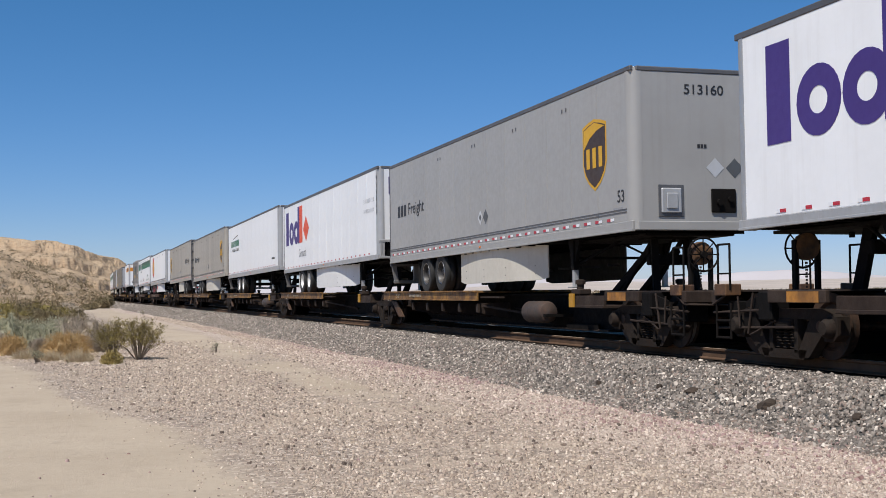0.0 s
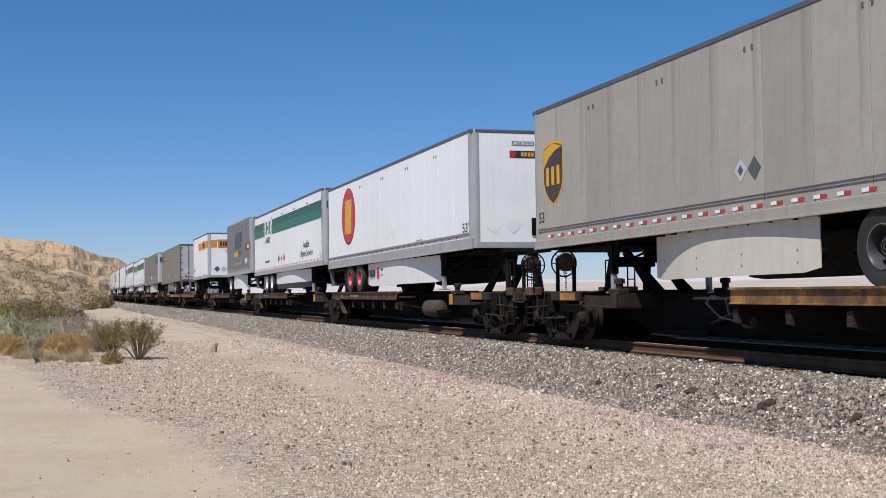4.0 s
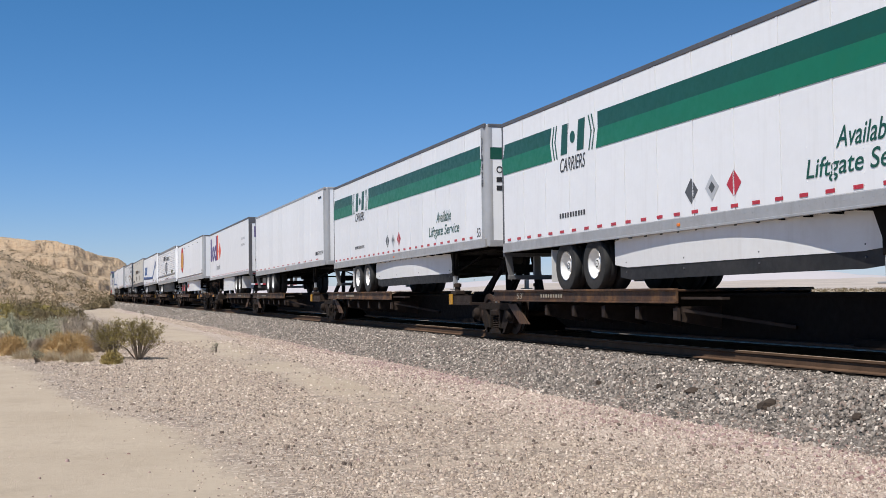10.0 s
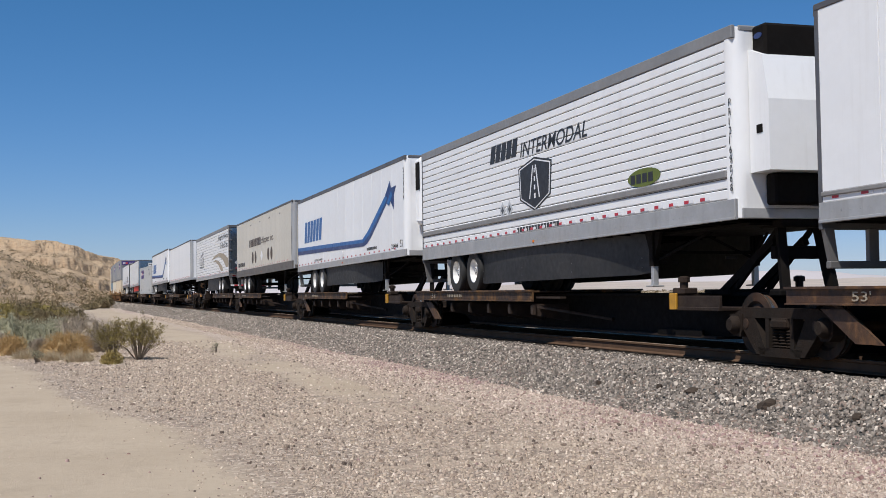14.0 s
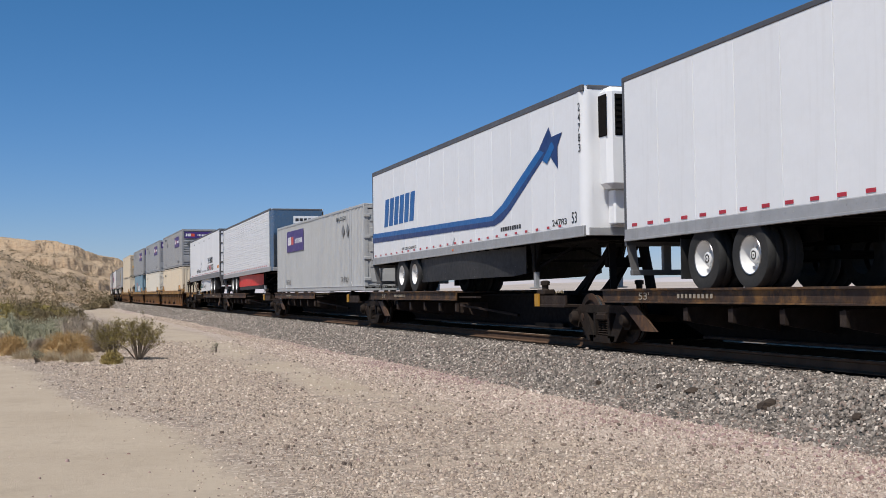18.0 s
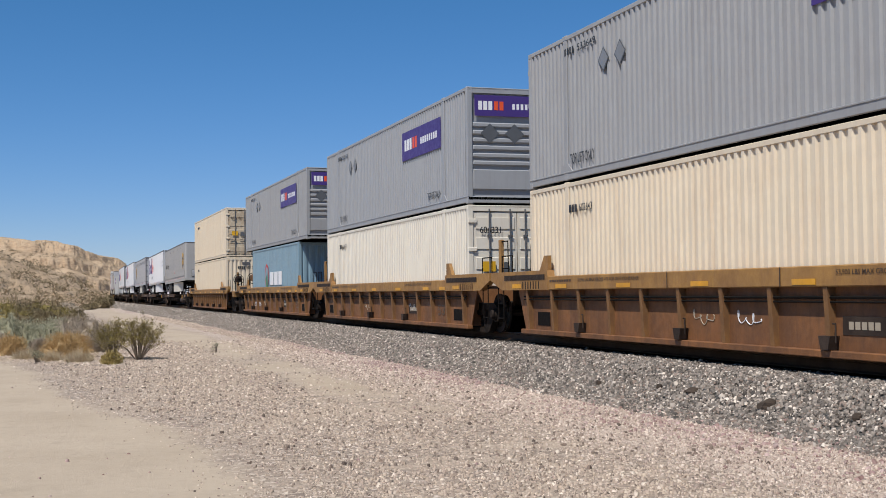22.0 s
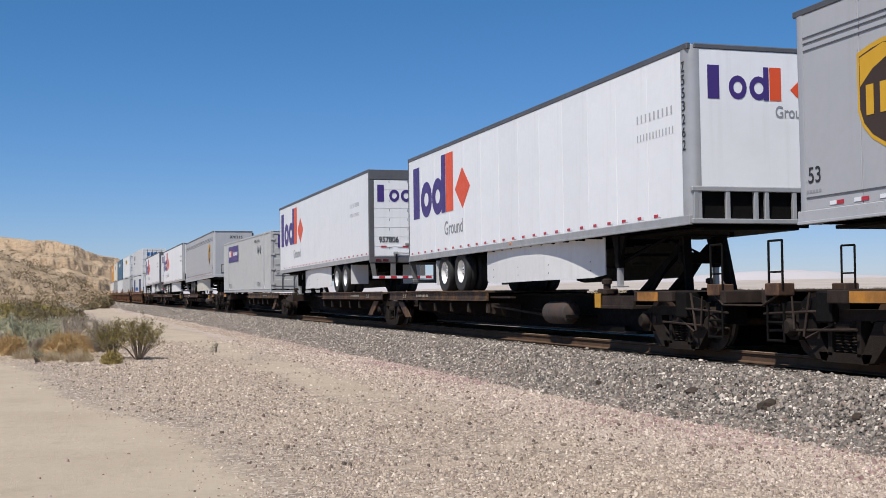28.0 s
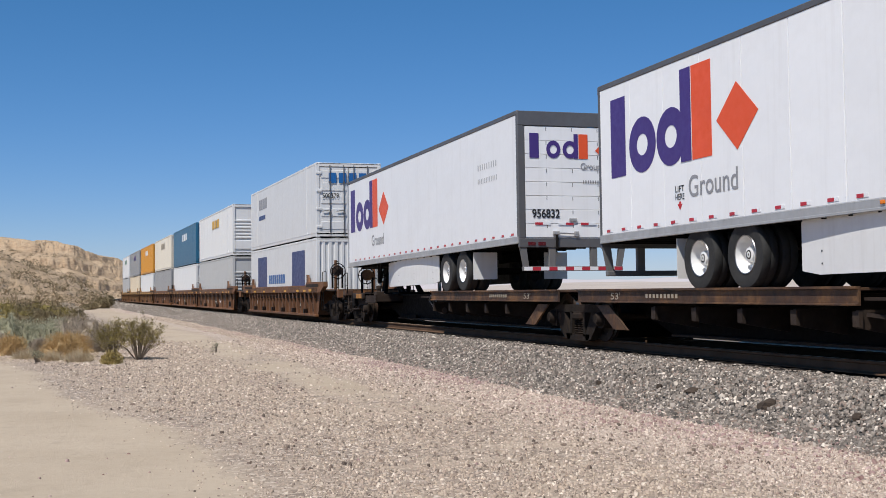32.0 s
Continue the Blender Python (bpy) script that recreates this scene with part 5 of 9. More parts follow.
def purple_trailer(L, turned, number, col=True, skirt=SKIRT_WHITE, nose=True, sub="Ground", lift=False, bogie=4.3, print_at=0.54):
    side = "white semi-trailer with purple and orange-red block logo, " + ("rear doors leading" if turned else "white side skirt")
    t = trailer(side, L, turned, WHITE, rails=ALU, skirt=skirt, tape="pairs", nose_frame=nose and not turned, rim=RIM, post=ALU, door=WHITE, rollup=turned, flap=SKIRT_WHITE, top=DARK_RAIL, top_h=0.1, rail_z=0.14, vents=False, pitch=16.2 if turned else 1.22, bogie=bogie)
    k = Marks(t, L, turned)
    print_block_name(k, print_at, 2.02, print_at + 4.96, 3.45)
    k.letters(sub, print_at + 2.86, print_at + 4.36, 1.43, 1.78, INK_GREY)
    k.bars("print_bar", 14.6 - (0.8 if turned else 0), 16.0 - (0.8 if turned else 0), 2.72, 2.86, 9, INK_PALE, gap=0.68)
    k.bars("print_bar", 14.6 - (0.8 if turned else 0), 16.0 - (0.8 if turned else 0), 2.4, 2.52, 12, INK_PALE, gap=0.7)
    if lift:
        k.letters("LIFT", 2.95, 3.25, 1.55, 1.65, INK)
        k.letters("HERE", 2.95, 3.25, 1.42, 1.52, INK)
        k.side("arrow", [(3.02, 1.35), (3.1, 1.25), (3.18, 1.35), (3.13, 1.35), (3.13, 1.39), (3.07, 1.39), (3.07, 1.35)], RED_INK)
    if turned:
        front_block_name(k, -1.02, 0.98, 2.75, 3.3, 0.025)
        k.front_letters(number, -0.98, -0.32, 1.42, 1.62, INK, out=0.025, bold=0.025)
        k.front_letters("Ground", 0.2, 0.78, 2.5, 2.66, INK_GREY, out=0.025)
        k.front_bars("print_bar", 0.25, 0.72, 2.2, 2.27, 8, INK_GREY, out=0.025, gap=0.5)
        for w_ in (0.86,):
            k.front_bars("print_bar", w_, w_ + 0.25, 1.22, 1.26, 1, INK_GREY, out=0.02)
    else:
        front_block_name(k, -0.95, 1.0, 2.9, 3.45)
        k.front_letters("Ground", 0.3, 1.0, 2.62, 2.82, INK_GREY)
        if col:
            k.column(number, L - 0.21, 3.55, 0.17 if len(number) < 8 else 0.145, INK, 4)
    return t


def shield_trailer(L, turned, number, body=GREY, skirt=SKIRT_CREAM, shield_u=None, words=(0.95, 3.6), rim=RIM_GREY, lines=False, red=False, bogie=4.3):
    t = trailer("grey semi-trailer with brown and gold shield logo, " + ("rear doors leading" if turned else "cream side skirt"), L, turned, body, rails=body, top=DARK_RAIL, skirt=skirt, skirt_at=(6.4, 12.3 if lines else 11.6), tape="alternate", rim=rim, post=body, door=body, rail_z=0.17, bogie=bogie, vents=not lines)
    k = Marks(t, L, turned)
    shield(k, L - 1.57 if shield_u is None else shield_u, 2.38, 1.06, 1.36)
    if words:
        k.bars("logo_bar", words[0], words[0] + (words[1] - words[0]) * 0.36, 2.17, 2.5, 3, INK, label="black logo bars")
        k.letters("Freight", words[0] + (words[1] - words[0]) * 0.42, words[1], 2.08, 2.52, INK)
        k.placard(8.3, 1.66)
        k.placard(8.68, 1.66, 0.18, RED_INK if red else PLACARD_DARK)
    k.letters("53", L - 0.62 if not turned else 0.3, L - 0.34 if not turned else 0.58, 1.4, 1.62, INK)
    k.bars("print_bar", L - 0.8 if not turned else 0.25, L - 0.4 if not turned else 0.6, 1.27, 1.31, 5, INK_GREY)
    gl = Shape()
    zs = (1.2, 1.25) if not lines else (1.2, 3.2, 3.3, 3.38)
    for z in zs:
        gl.box(-L / 2 + 0.1, L / 2 - 0.25, -1.305, -1.29, z, z + 0.018).box(-L / 2 + 0.1, L / 2 - 0.25, 1.29, 1.305, z, z + 0.018)
    tagged(part("rub_rail", gl, DARK_RAIL, t), kind="stuff")
    if not turned:
        k.front_letters(number, -0.25, 0.55, 3.32, 3.5, INK)
        k.front_placard(0.35, 2.0, 0.18, RED_INK if red else None)
        k.front_placard(0.75, 2.0, 0.18, PLACARD_DARK)
        k.front_bars("print_bar", 0.0, 0.2, 2.35, 2.42, 3, INK)
    return t


def plain_trailer(label, L, turned, number=None, body=WHITE, skirt=None, **kw):
    t = trailer(label, L, turned, body, skirt=skirt, vents=False, **kw)
    return t, Marks(t, L, turned)


def green_stripe_trailer(L, number, side="sheet", plain=False, plates=6.94):
    t = trailer("white semi-trailer with a two-tone green stripe and white skirt", L, False, WHITE, rails=ALU, top=DARK_RAIL, skirt=SKIRT_WHITE, skirt_at=(5.55, 13.2), skirt_z=0.33, skirt_lip=0.1, tape="red", rim=RIM, side=side, pitch=1.22, bogie=4.15, flap=SKIRT_WHITE)
    k = Marks(t, L, False)
    h = 2.97 if side == "sheet" else 3.04
    k.rect("stripe", 0.1, 2.85, h, h + 0.32, GREEN_DARK, 2, 0.1, "dark green stripe")
    k.rect("stripe", 0.1, 2.95, h - 0.36, h, GREEN, 2, -0.1, "bright green stripe")
    for d in (0.0, 0.14):
        k.side("chevron", [(3.05 + d, h - 0.36), (3.1 + d, h - 0.36), (3.0 + d, h), (3.1 + d, h + 0.32), (3.05 + d, h + 0.32), (2.95 + d, h)], GREEN_DARK)
        k.side("chevron", [(4.75 + d, h - 0.36), (4.8 + d, h - 0.36), (4.92 + d, h), (4.8 + d, h + 0.32), (4.75 + d, h + 0.32), (4.87 + d, h)], GREEN_DARK)
    k.rect("stripe", 5.2, L - 0.3, h, h + 0.32, GREEN_DARK, 2, 0)
    k.rect("stripe", 5.1, L - 0.3, h - 0.36, h, GREEN, 2, 0.1)
    k.rect("logo_block", 3.4, 3.72, h - 0.3, h + 0.3, GREEN_DARK, 1, 0.1, "dark green logo block")
    k.disc("logo_dot", 4.0, h, 0.12, 0.12, GREEN_DARK, 1)
    k.rect("logo_block", 4.2, 4.52, h - 0.3, h + 0.3, GREEN_DARK, 1, 0.1)
    k.letters("CARRIERS", 3.34, 4.56, 2.32, 2.6, INK, lean=0.06)
    k.bars("print_bar", 3.3, 4.6, 1.4, 1.5, 10, INK, gap=0.4)
    for i, m_ in enumerate((PLACARD_DARK, None, TAPE_RED)):
        k.placard(plates + i * 0.65, 1.47, 0.21, m_)
    if not plain:
        k.letters("Available", 12.55, 13.8, 1.68, 1.96, GREEN_DARK, lean=0.08)
        k.letters("Liftgate Service", 11.85, 14.45, 1.26, 1.6, GREEN_DARK, lean=0.08)
    k.letters("53", L - 0.6, L - 0.35, 1.12, 1.34, INK)
    k.column(number, L - 0.19, 3.5, 0.16, INK, 4)
    k.front("stripe", [(-1.15, h - 0.02), (1.15, h - 0.02), (1.15, h + 0.26), (-1.15, h + 0.26)], GREEN_DARK)
    k.front_letters("ONE CALL", -1.0, 0.0, 2.62, 2.78, INK)
    k.front_bars("print_bar", -1.0, 0.3, 2.4, 2.52, 7, INK)
    k.front_bars("print_bar", -1.0, 0.3, 2.2, 2.32, 7, INK)
    k.front_placard(-0.55, 1.7, 0.2, WHITE)
    return t


def grey_pup(L):
    t = trailer("short dark grey semi-trailer with teal and gold blocks", L, False, GREY_DARK, front=GREY_LIGHT, rails=ALU, skirt=SKIRT_WHITE, skirt_at=(1.8, 5.9), skirt_z=0.12, tape="pairs", bogie=1.1, axles=1, gear_at=2.3)
    k = Marks(t, L, False)
    for i in range(3):
        k.rect("logo_block", 3.0 + i * 0.88, 3.7 + i * 0.88, 2.3, 3.15, TEAL_DARK, 1, 0.28, "dark teal logo block")
    k.rect("logo_bar", 2.6, 4.2, 1.9, 2.13, GOLD, 1, 0.08, "gold bar")
    k.letters("Freight", 4.35, 5.5, 1.88, 2.2, TEAL_DARK)
    k.bars("print_bar", 2.9, 5.7, 1.42, 1.56, 9, INK_GREY)
    k.rect("sign", 7.0, 8.3, 2.1, 2.42, INK, 1)
    k.bars("print_bar", 7.5, 8.2, 2.18, 2.36, 4, INK_WHITE, 2)
    k.placard(6.3, 1.52, 0.2, PLACARD_DARK)
    k.placard(6.85, 1.55, 0.2, TAPE_WHITE)
    k.placard(7.4, 1.55, 0.2, TAPE_WHITE)
    k.rect("number_plate", L - 0.22, L - 0.06, 1.6, 2.6, GOLD, 4)
    k.column("570423", L - 0.19, 2.58, 0.125, INK, 5)
    k.front_placard(-0.4, 1.75, 0.24, TAPE_WHITE)
    return t


def yellow_pup(L):
    t = trailer("short white semi-trailer with an orange band and sign", L, False, WHITE, rails=ALU, top=DARK_RAIL, skirt=None, tape="pairs", bogie=1.1, axles=1, side="sheet", pitch=0.61, gear_at=2.1, rim=RIM_CREAM)
    k = Marks(t, L, False)
    z = 3.02
    for i in range(8):
        k.rect("band", 3.3 + i * 0.14, 3.36 + i * 0.14 + 0.1 * i / 8, z - 0.2, z + 0.28, ORANGE, 3)
    k.rect("band", 4.42, 5.55, z - 0.2, z + 0.28, ORANGE, 3, 0, "orange band")
    k.rect("band", 6.95, L - 0.24, z - 0.2, z + 0.28, ORANGE, 3)
    k.side("sign", [(5.6, z - 0.24), (6.9, z - 0.24), (6.98, z + 0.32), (5.52, z + 0.32)], ORANGE, 3, "orange sign")
    k.bars("logo_bar", 5.75, 6.8, z - 0.14, z + 0.22, 6, INK, 5, gap=0.3)
    k.rect("band", L - 0.235, L - 0.1, z - 0.2, z + 0.28, ORANGE, 5)
    for w0, w1 in ((-1.14, -0.72), (0.66, 1.15)):
        k.front("band", [(w0, z - 0.2), (w1, z - 0.2), (w1, z + 0.28), (w0, z + 0.28)], ORANGE)
    k.front("sign", [(-0.62, z - 0.24), (0.56, z - 0.24), (0.64, z + 0.32), (-0.7, z + 0.32)], INK, 1, "black framed orange sign")
    k.front("sign_field", [(-0.59, z - 0.21), (0.53, z - 0.21), (0.6, z + 0.29), (-0.66, z + 0.29)], ORANGE, 2)
    k.front_bars("logo_bar", -0.52, 0.5, z - 0.12, z + 0.2, 6, INK, 3, 0.3)
    k.front_letters("125752", -0.2, 0.15, z - 0.46, z - 0.33, INK)
    k.front_bars("print_bar", 0.2, 0.42, z - 0.46, z - 0.33, 1, INK)
    k.front_bars("print_bar", 0.75, 0.98, z - 0.4, z - 0.3, 1, INK)
    k.front("plate", [(0.2, 2.05), (0.48, 2.05), (0.48, 2.28), (0.2, 2.28)], PLACARD_DARK, 1)
    k.front("plate", [(0.95, 1.58), (1.12, 1.58), (1.12, 1.72), (0.95, 1.72)], RED_INK, 1)
    k.front_placard(-0.72, 1.42, 0.2, PLACARD_DARK)
    k.front_placard(-0.28, 1.42, 0.2, PLACARD)
    k.placard(0.75, 1.55, 0.2)
    k.placard(1.3, 1.55, 0.2)
    k.column("125752", L - 0.18, 2.75, 0.13, INK, 5)
    return t


def dark_grey_trailer(L, turned, number):
    t = trailer("dark grey semi-trailer with teal band, " + ("rear doors leading" if turned else "cream skirt"), L, turned, GREY_DARK if not turned else GREY_BROWN, front=GREY_LIGHT, rails=GREY_DARK, top=GREY_BROWN, skirt=SKIRT_CREAM if not turned else SKIRT_GREY, skirt_at=(5.6, 12.0) if not turned else (6.0, 13.4), skirt_z=0.1 if not turned else 0.22, skirt_lip=0.1 if turned else None, tape="groups" if turned else "pairs", rim=RIM if not turned else RIM_CREAM, post=GREY_LIGHT, door=GREY_LIGHT, bogie=4.2 if not turned else 4.5)
    k = Marks(t, L, turned)
    if turned:
        k.side("band", [(0.02, 2.86), (4.1, 2.84), (4.35, 3.27), (0.02, 3.42)], TEAL_DARK, 2, "dark teal band")
        for i in range(3):
            k.rect("logo_block", 2.75 + i * 0.38, 3.05 + i * 0.38, 2.92, 3.24, GOLD, 3, 0.1, "gold logo blocks")
        k.rect("number_plate", 0.12, 1.36, 1.42, 1.6, GOLD, 2)
        k.bars("plate_bar", 0.16, 0.6, 1.45, 1.57, 4, INK, 3)
        k.letters(number, 0.68, 1.32, 1.45, 1.57, INK, 3)
        k.placard(7.2, 1.5, 0.26, TAPE_WHITE)
        k.placard(7.75, 1.5, 0.2, PLACARD_DARK)
        k.rect("sign", 12.65, 12.9, 1.3, 1.52, GOLD, 2)
        k.front("number_plate", [(0.1, 1.5), (0.95, 1.5), (0.95, 1.68), (0.1, 1.68)], GOLD, 2, out=0.025)
        k.front_letters(number, 0.2, 0.85, 1.52, 1.66, INK, 3, out=0.025)
        k.front_placard(-0.75, 1.65, 0.24, PLACARD, 0.03)
    else:
        k.side("band", [(12.05, 2.78), (L - 0.22, 2.78), (L - 0.22, 3.24), (12.2, 3.17)], TEAL_DARK, 2, "dark teal band")
        k.rect("band", L - 0.235, L - 0.12, 2.78, 3.24, TEAL_DARK, 5)
        for i in range(3):
            k.rect("logo_block", 12.4 + i * 0.38, 12.7 + i * 0.38, 2.86, 3.12, GOLD, 3, 0.12, "gold logo blocks")
        k.rect("number_plate", 14.87, 16.0, 1.34, 1.55, GOLD, 2)
        k.bars("plate_bar", 14.92, 15.3, 1.38, 1.51, 4, INK, 3)
        k.letters(number, 15.38, 15.95, 1.38, 1.51, INK, 3)
        k.rect("sign", 14.32, 14.54, 1.22, 1.44, GOLD, 2)
        k.placard(8.82, 1.55, 0.24, TAPE_WHITE)
        k.placard(9.5, 1.55, 0.24, TAPE_WHITE)
        k.front("band", [(-1.1, 2.85), (1.15, 2.85), (1.15, 3.32), (-1.1, 3.32)], TEAL_DARK, 2)
        for i in range(3):
            k.front("logo_block", [(-0.45 + i * 0.42, 2.9), (-0.12 + i * 0.42, 2.9), (0.0 + i * 0.42, 3.27), (-0.33 + i * 0.42, 3.27)], GOLD, 3)
        k.front("number_plate", [(-0.4, 2.22), (0.9, 2.22), (0.9, 2.42), (-0.4, 2.42)], GOLD, 2)
        k.front_letters(number, 0.15, 0.85, 2.25, 2.39, INK, 3)
        k.front_bars("plate_bar", -0.35, 0.1, 2.25, 2.39, 4, INK, 3)
        k.front_placard(-0.35, 1.8, 0.25, TAPE_WHITE)
        k.front_placard(-0.72, 1.52, 0.25, TAPE_WHITE)
        k.front_placard(0.05, 1.52, 0.25, PLACARD_DARK)
    return t


def oval_trailer(L):
    t = trailer("white semi-trailer with a red oval logo and lettered skirt", L, False, WHITE, rails=ALU, top=DARK_RAIL, skirt=SKIRT_WHITE, skirt_at=(5.5, 13.0), skirt_z=0.12, tape="pairs", rim=RIM_RED, bogie=3.95, rail_z=0.26, connector=False, rub=(1.2, 1.27))
    k = Marks(t, L, False)
    k.disc("oval", 3.28, 2.58, 1.0, 0.98, INK, 1, 32)
    k.disc("oval", 3.28, 2.6, 0.95, 0.93, RED_INK, 2, 32, "red oval logo")
    k.rect("oval_block", 2.75, 3.7, 1.98, 3.15, GOLD, 3, 0.1, "gold block")
    k.placard(8.5, 1.68, 0.22, TAPE_WHITE)
    k.placard(9.05, 1.68, 0.22, TAPE_WHITE)
    k.letters("53'", L - 0.75, L - 0.28, 1.28, 1.52, INK)
    k.letters("LIFT HERE", 11.6, 12.2, 1.2, 1.32, INK)
    k.front_letters("526250", -0.25, 0.35, 3.4, 3.52, INK)
    k.front("sign", [(-0.3, 3.1), (0.4, 3.1), (0.4, 3.28), (-0.3, 3.28)], INK, 1)
    k.front_bars("sign_bar", 0.0, 0.36, 3.14, 3.24, 4, GOLD, 2)
    k.front("sign_dot", [(-0.22 + 0.09 * math.cos(i * 0.52), 3.19 + 0.09 * math.sin(i * 0.52)) for i in range(12)], RED_INK, 2)
    k.front_placard(-0.75, 1.42, 0.2, WHITE)
    k.front_placard(-0.22, 1.42, 0.2, TAPE_WHITE)
    # skirt print lies on the skirt
    k2 = Marks(t, L, False, half=1.213)
    k2.bars("print_bar", 5.7, 6.6, 0.42, 0.64, 5, INK)
    k2.disc("skirt_dot", 6.95, 0.52, 0.17, 0.2, RED_INK)
    k2.bars("print_bar", 7.3, 9.3, 0.58, 0.66, 14, INK)
    k2.bars("print_bar", 7.3, 8.9, 0.42, 0.49, 12, INK_GREY)
    return t


def black_shield_trailer(L):
    t = trailer("white ribbed refrigerated semi-trailer with a black shield logo", L, False, WHITE, rails=ALU, top=paint("grey_top_rail", (0.22, 0.22, 0.22), rough=0.5, grime=0.2), skirt=SKIRT_BLACK, skirt_at=(4.2, 13.2), skirt_z=0.12, tape="alternate", side="ribs", reefer=True, top_h=0.2, rail_z=0.3, post=WHITE, bogie=3.5, flap=SKIRT_WHITE, grille=False, rub=(1.5, 1.62))
    k = Marks(t, L, False)
    k.bars("logo_bar", 5.6, 7.35, 2.88, 3.28, 5, INK, 1, 0.12, 0.15, "black logo bars")
    k.letters("INTERMODAL", 7.55, 11.1, 2.82, 3.14, INK, lean=0.1)
    u, z, w, h = 8.38, 2.17, 1.9, 1.15
    sh = lambda f: [(u - w / 2 * f, z + h * 0.36 * f), (u, z + h * 0.5 * f), (u + w / 2 * f, z + h * 0.36 * f), (u + w * 0.46 * f, z - h * 0.25 * f), (u, z - h * 0.5 * f), (u - w * 0.46 * f, z - h * 0.25 * f)]
    k.side("shield_rim", sh(1.0), INK, 1)
    k.side("shield_line", sh(0.93), INK_WHITE, 2)
    k.side("shield_field", sh(0.88), INK, 3, "black shield with pale road lines")
    k.side("shield_line", [(u - 0.3, z - 0.3), (u - 0.25, z - 0.3), (u - 0.05, z + 0.4), (u - 0.1, z + 0.4)], INK_WHITE, 4)
    k.side("shield_line", [(u + 0.25, z - 0.3), (u + 0.3, z - 0.3), (u + 0.1, z + 0.4), (u + 0.05, z + 0.4)], INK_WHITE, 4)
    for i in range(4):
        k.rect("shield_line", u - 0.02, u + 0.06 - 0.01 * i, z - 0.3 + i * 0.18, z - 0.2 + i * 0.18, INK_WHITE, 4)
    k.disc("leaf_mark", 13.45, 1.79, 0.62, 0.16, paint("olive_print", (0.12, 0.15, 0.02), rough=0.5), 2, label="olive oval mark")
    k.bars("print_bar", 12.95, 13.85, 1.7, 1.86, 4, INK, 3)
    k.bars("print_bar", 7.3, 9.7, 1.2, 1.3, 14, INK)
    k.placard(6.4, 1.75, 0.2)
    k.placard(6.85, 1.75, 0.2)
    k.column("PRIZ169068", L - 0.14, 2.72, 0.115, INK, 4)
    return t


def blue_swoosh_trailer(L, number):
    t = trailer("white refrigerated semi-trailer with a blue swoosh stripe", L, False, WHITE, rails=ALU, top=DARK_RAIL, skirt=SKIRT_BLACK, skirt_at=(4.6, 12.4), skirt_z=0.2, tape="pairs", reefer=True, top_h=0.13, post=WHITE, bogie=3.9, vents=False)
    k = Marks(t, L, False)
    k.bars("logo_bar", 1.45, 4.8, 1.97, 2.8, 6, BLUE_INK, 1, 0.18, 0.22, "blue logo bars")
    k.side("swoosh", [(0.05, 1.55), (11.4, 1.38), (11.9, 1.46), (12.4, 1.64), (15.0, 2.85), (14.3, 2.85), (11.9, 1.82), (11.2, 1.62), (0.05, 1.84)], BLUE_INK, 1, "blue swoosh stripe")
    k.side("swoosh", [(0.05, 1.55), (11.4, 1.38), (11.9, 1.46), (12.4, 1.64), (15.0, 2.85), (14.8, 2.85), (12.2, 1.72), (11.3, 1.5), (0.05, 1.7)], BLUE_DARK, 2, "navy lower edge")
    k.side("swoosh_tip", [(14.2, 2.8), (14.75, 3.2), (14.9, 2.98), (15.45, 3.0), (15.2, 2.75), (15.2, 2.3), (14.8, 2.6)], BLUE_DARK, 3, "navy pointed mark")
    k.side("swoosh_tip", [(14.4, 2.55), (14.9, 2.88), (15.05, 2.75), (14.65, 2.45)], BLUE_INK, 4)
    k.placard(8.25, 1.27, 0.18, TAPE_WHITE, 5)
    k.letters(number, L - 1.6, L - 0.85, 1.14, 1.27, INK)
    k.letters("53", L - 0.6, L - 0.35, 1.14, 1.36, INK)
    k.letters("AIR RIDE EQUIPPED", 3.4, 4.9, 1.16, 1.25, INK)
    k.bars("print_bar", 11.8, 13.1, 1.22, 1.31, 9, INK)
    k.column(number, L - 0.2, 3.5, 0.16, INK, 4)
    return t


def cream_trailer(L):
    t = trailer("dull cream semi-trailer with brown writing and dots", L, False, CREAM_SIDE, rails=paint("brown_grey_rail", (0.12, 0.11, 0.1), rough=0.6, grime=0.3), top=DARK_RAIL, tape="pairs", rail_z=0.34, bogie=3.4)
    k = Marks(t, L, False)
    k.bars("logo_bar", 4.5, 8.2, 2.3, 2.68, 8, BROWN_INK, 1, 0, 0.2, "dark logo bars")
    k.letters("shippers inc.", 8.3, 11.75, 2.25, 2.66, BROWN_INK)
    for u in (5.6, 6.5, 10.3, 11.2):
        k.disc("dot", u, 1.75, 0.28, 0.3, BROWN_INK)
    k.side("dot", [(8.4, 1.5), (8.75, 1.75), (8.4, 2.0), (8.05, 1.75)], INK_WHITE, 1)
    k.bars("print_bar", 0.6, 3.0, 1.4, 1.6, 9, INK)
    k.column("530051", L - 0.2, 2.7, 0.16, INK, 4)
    return t


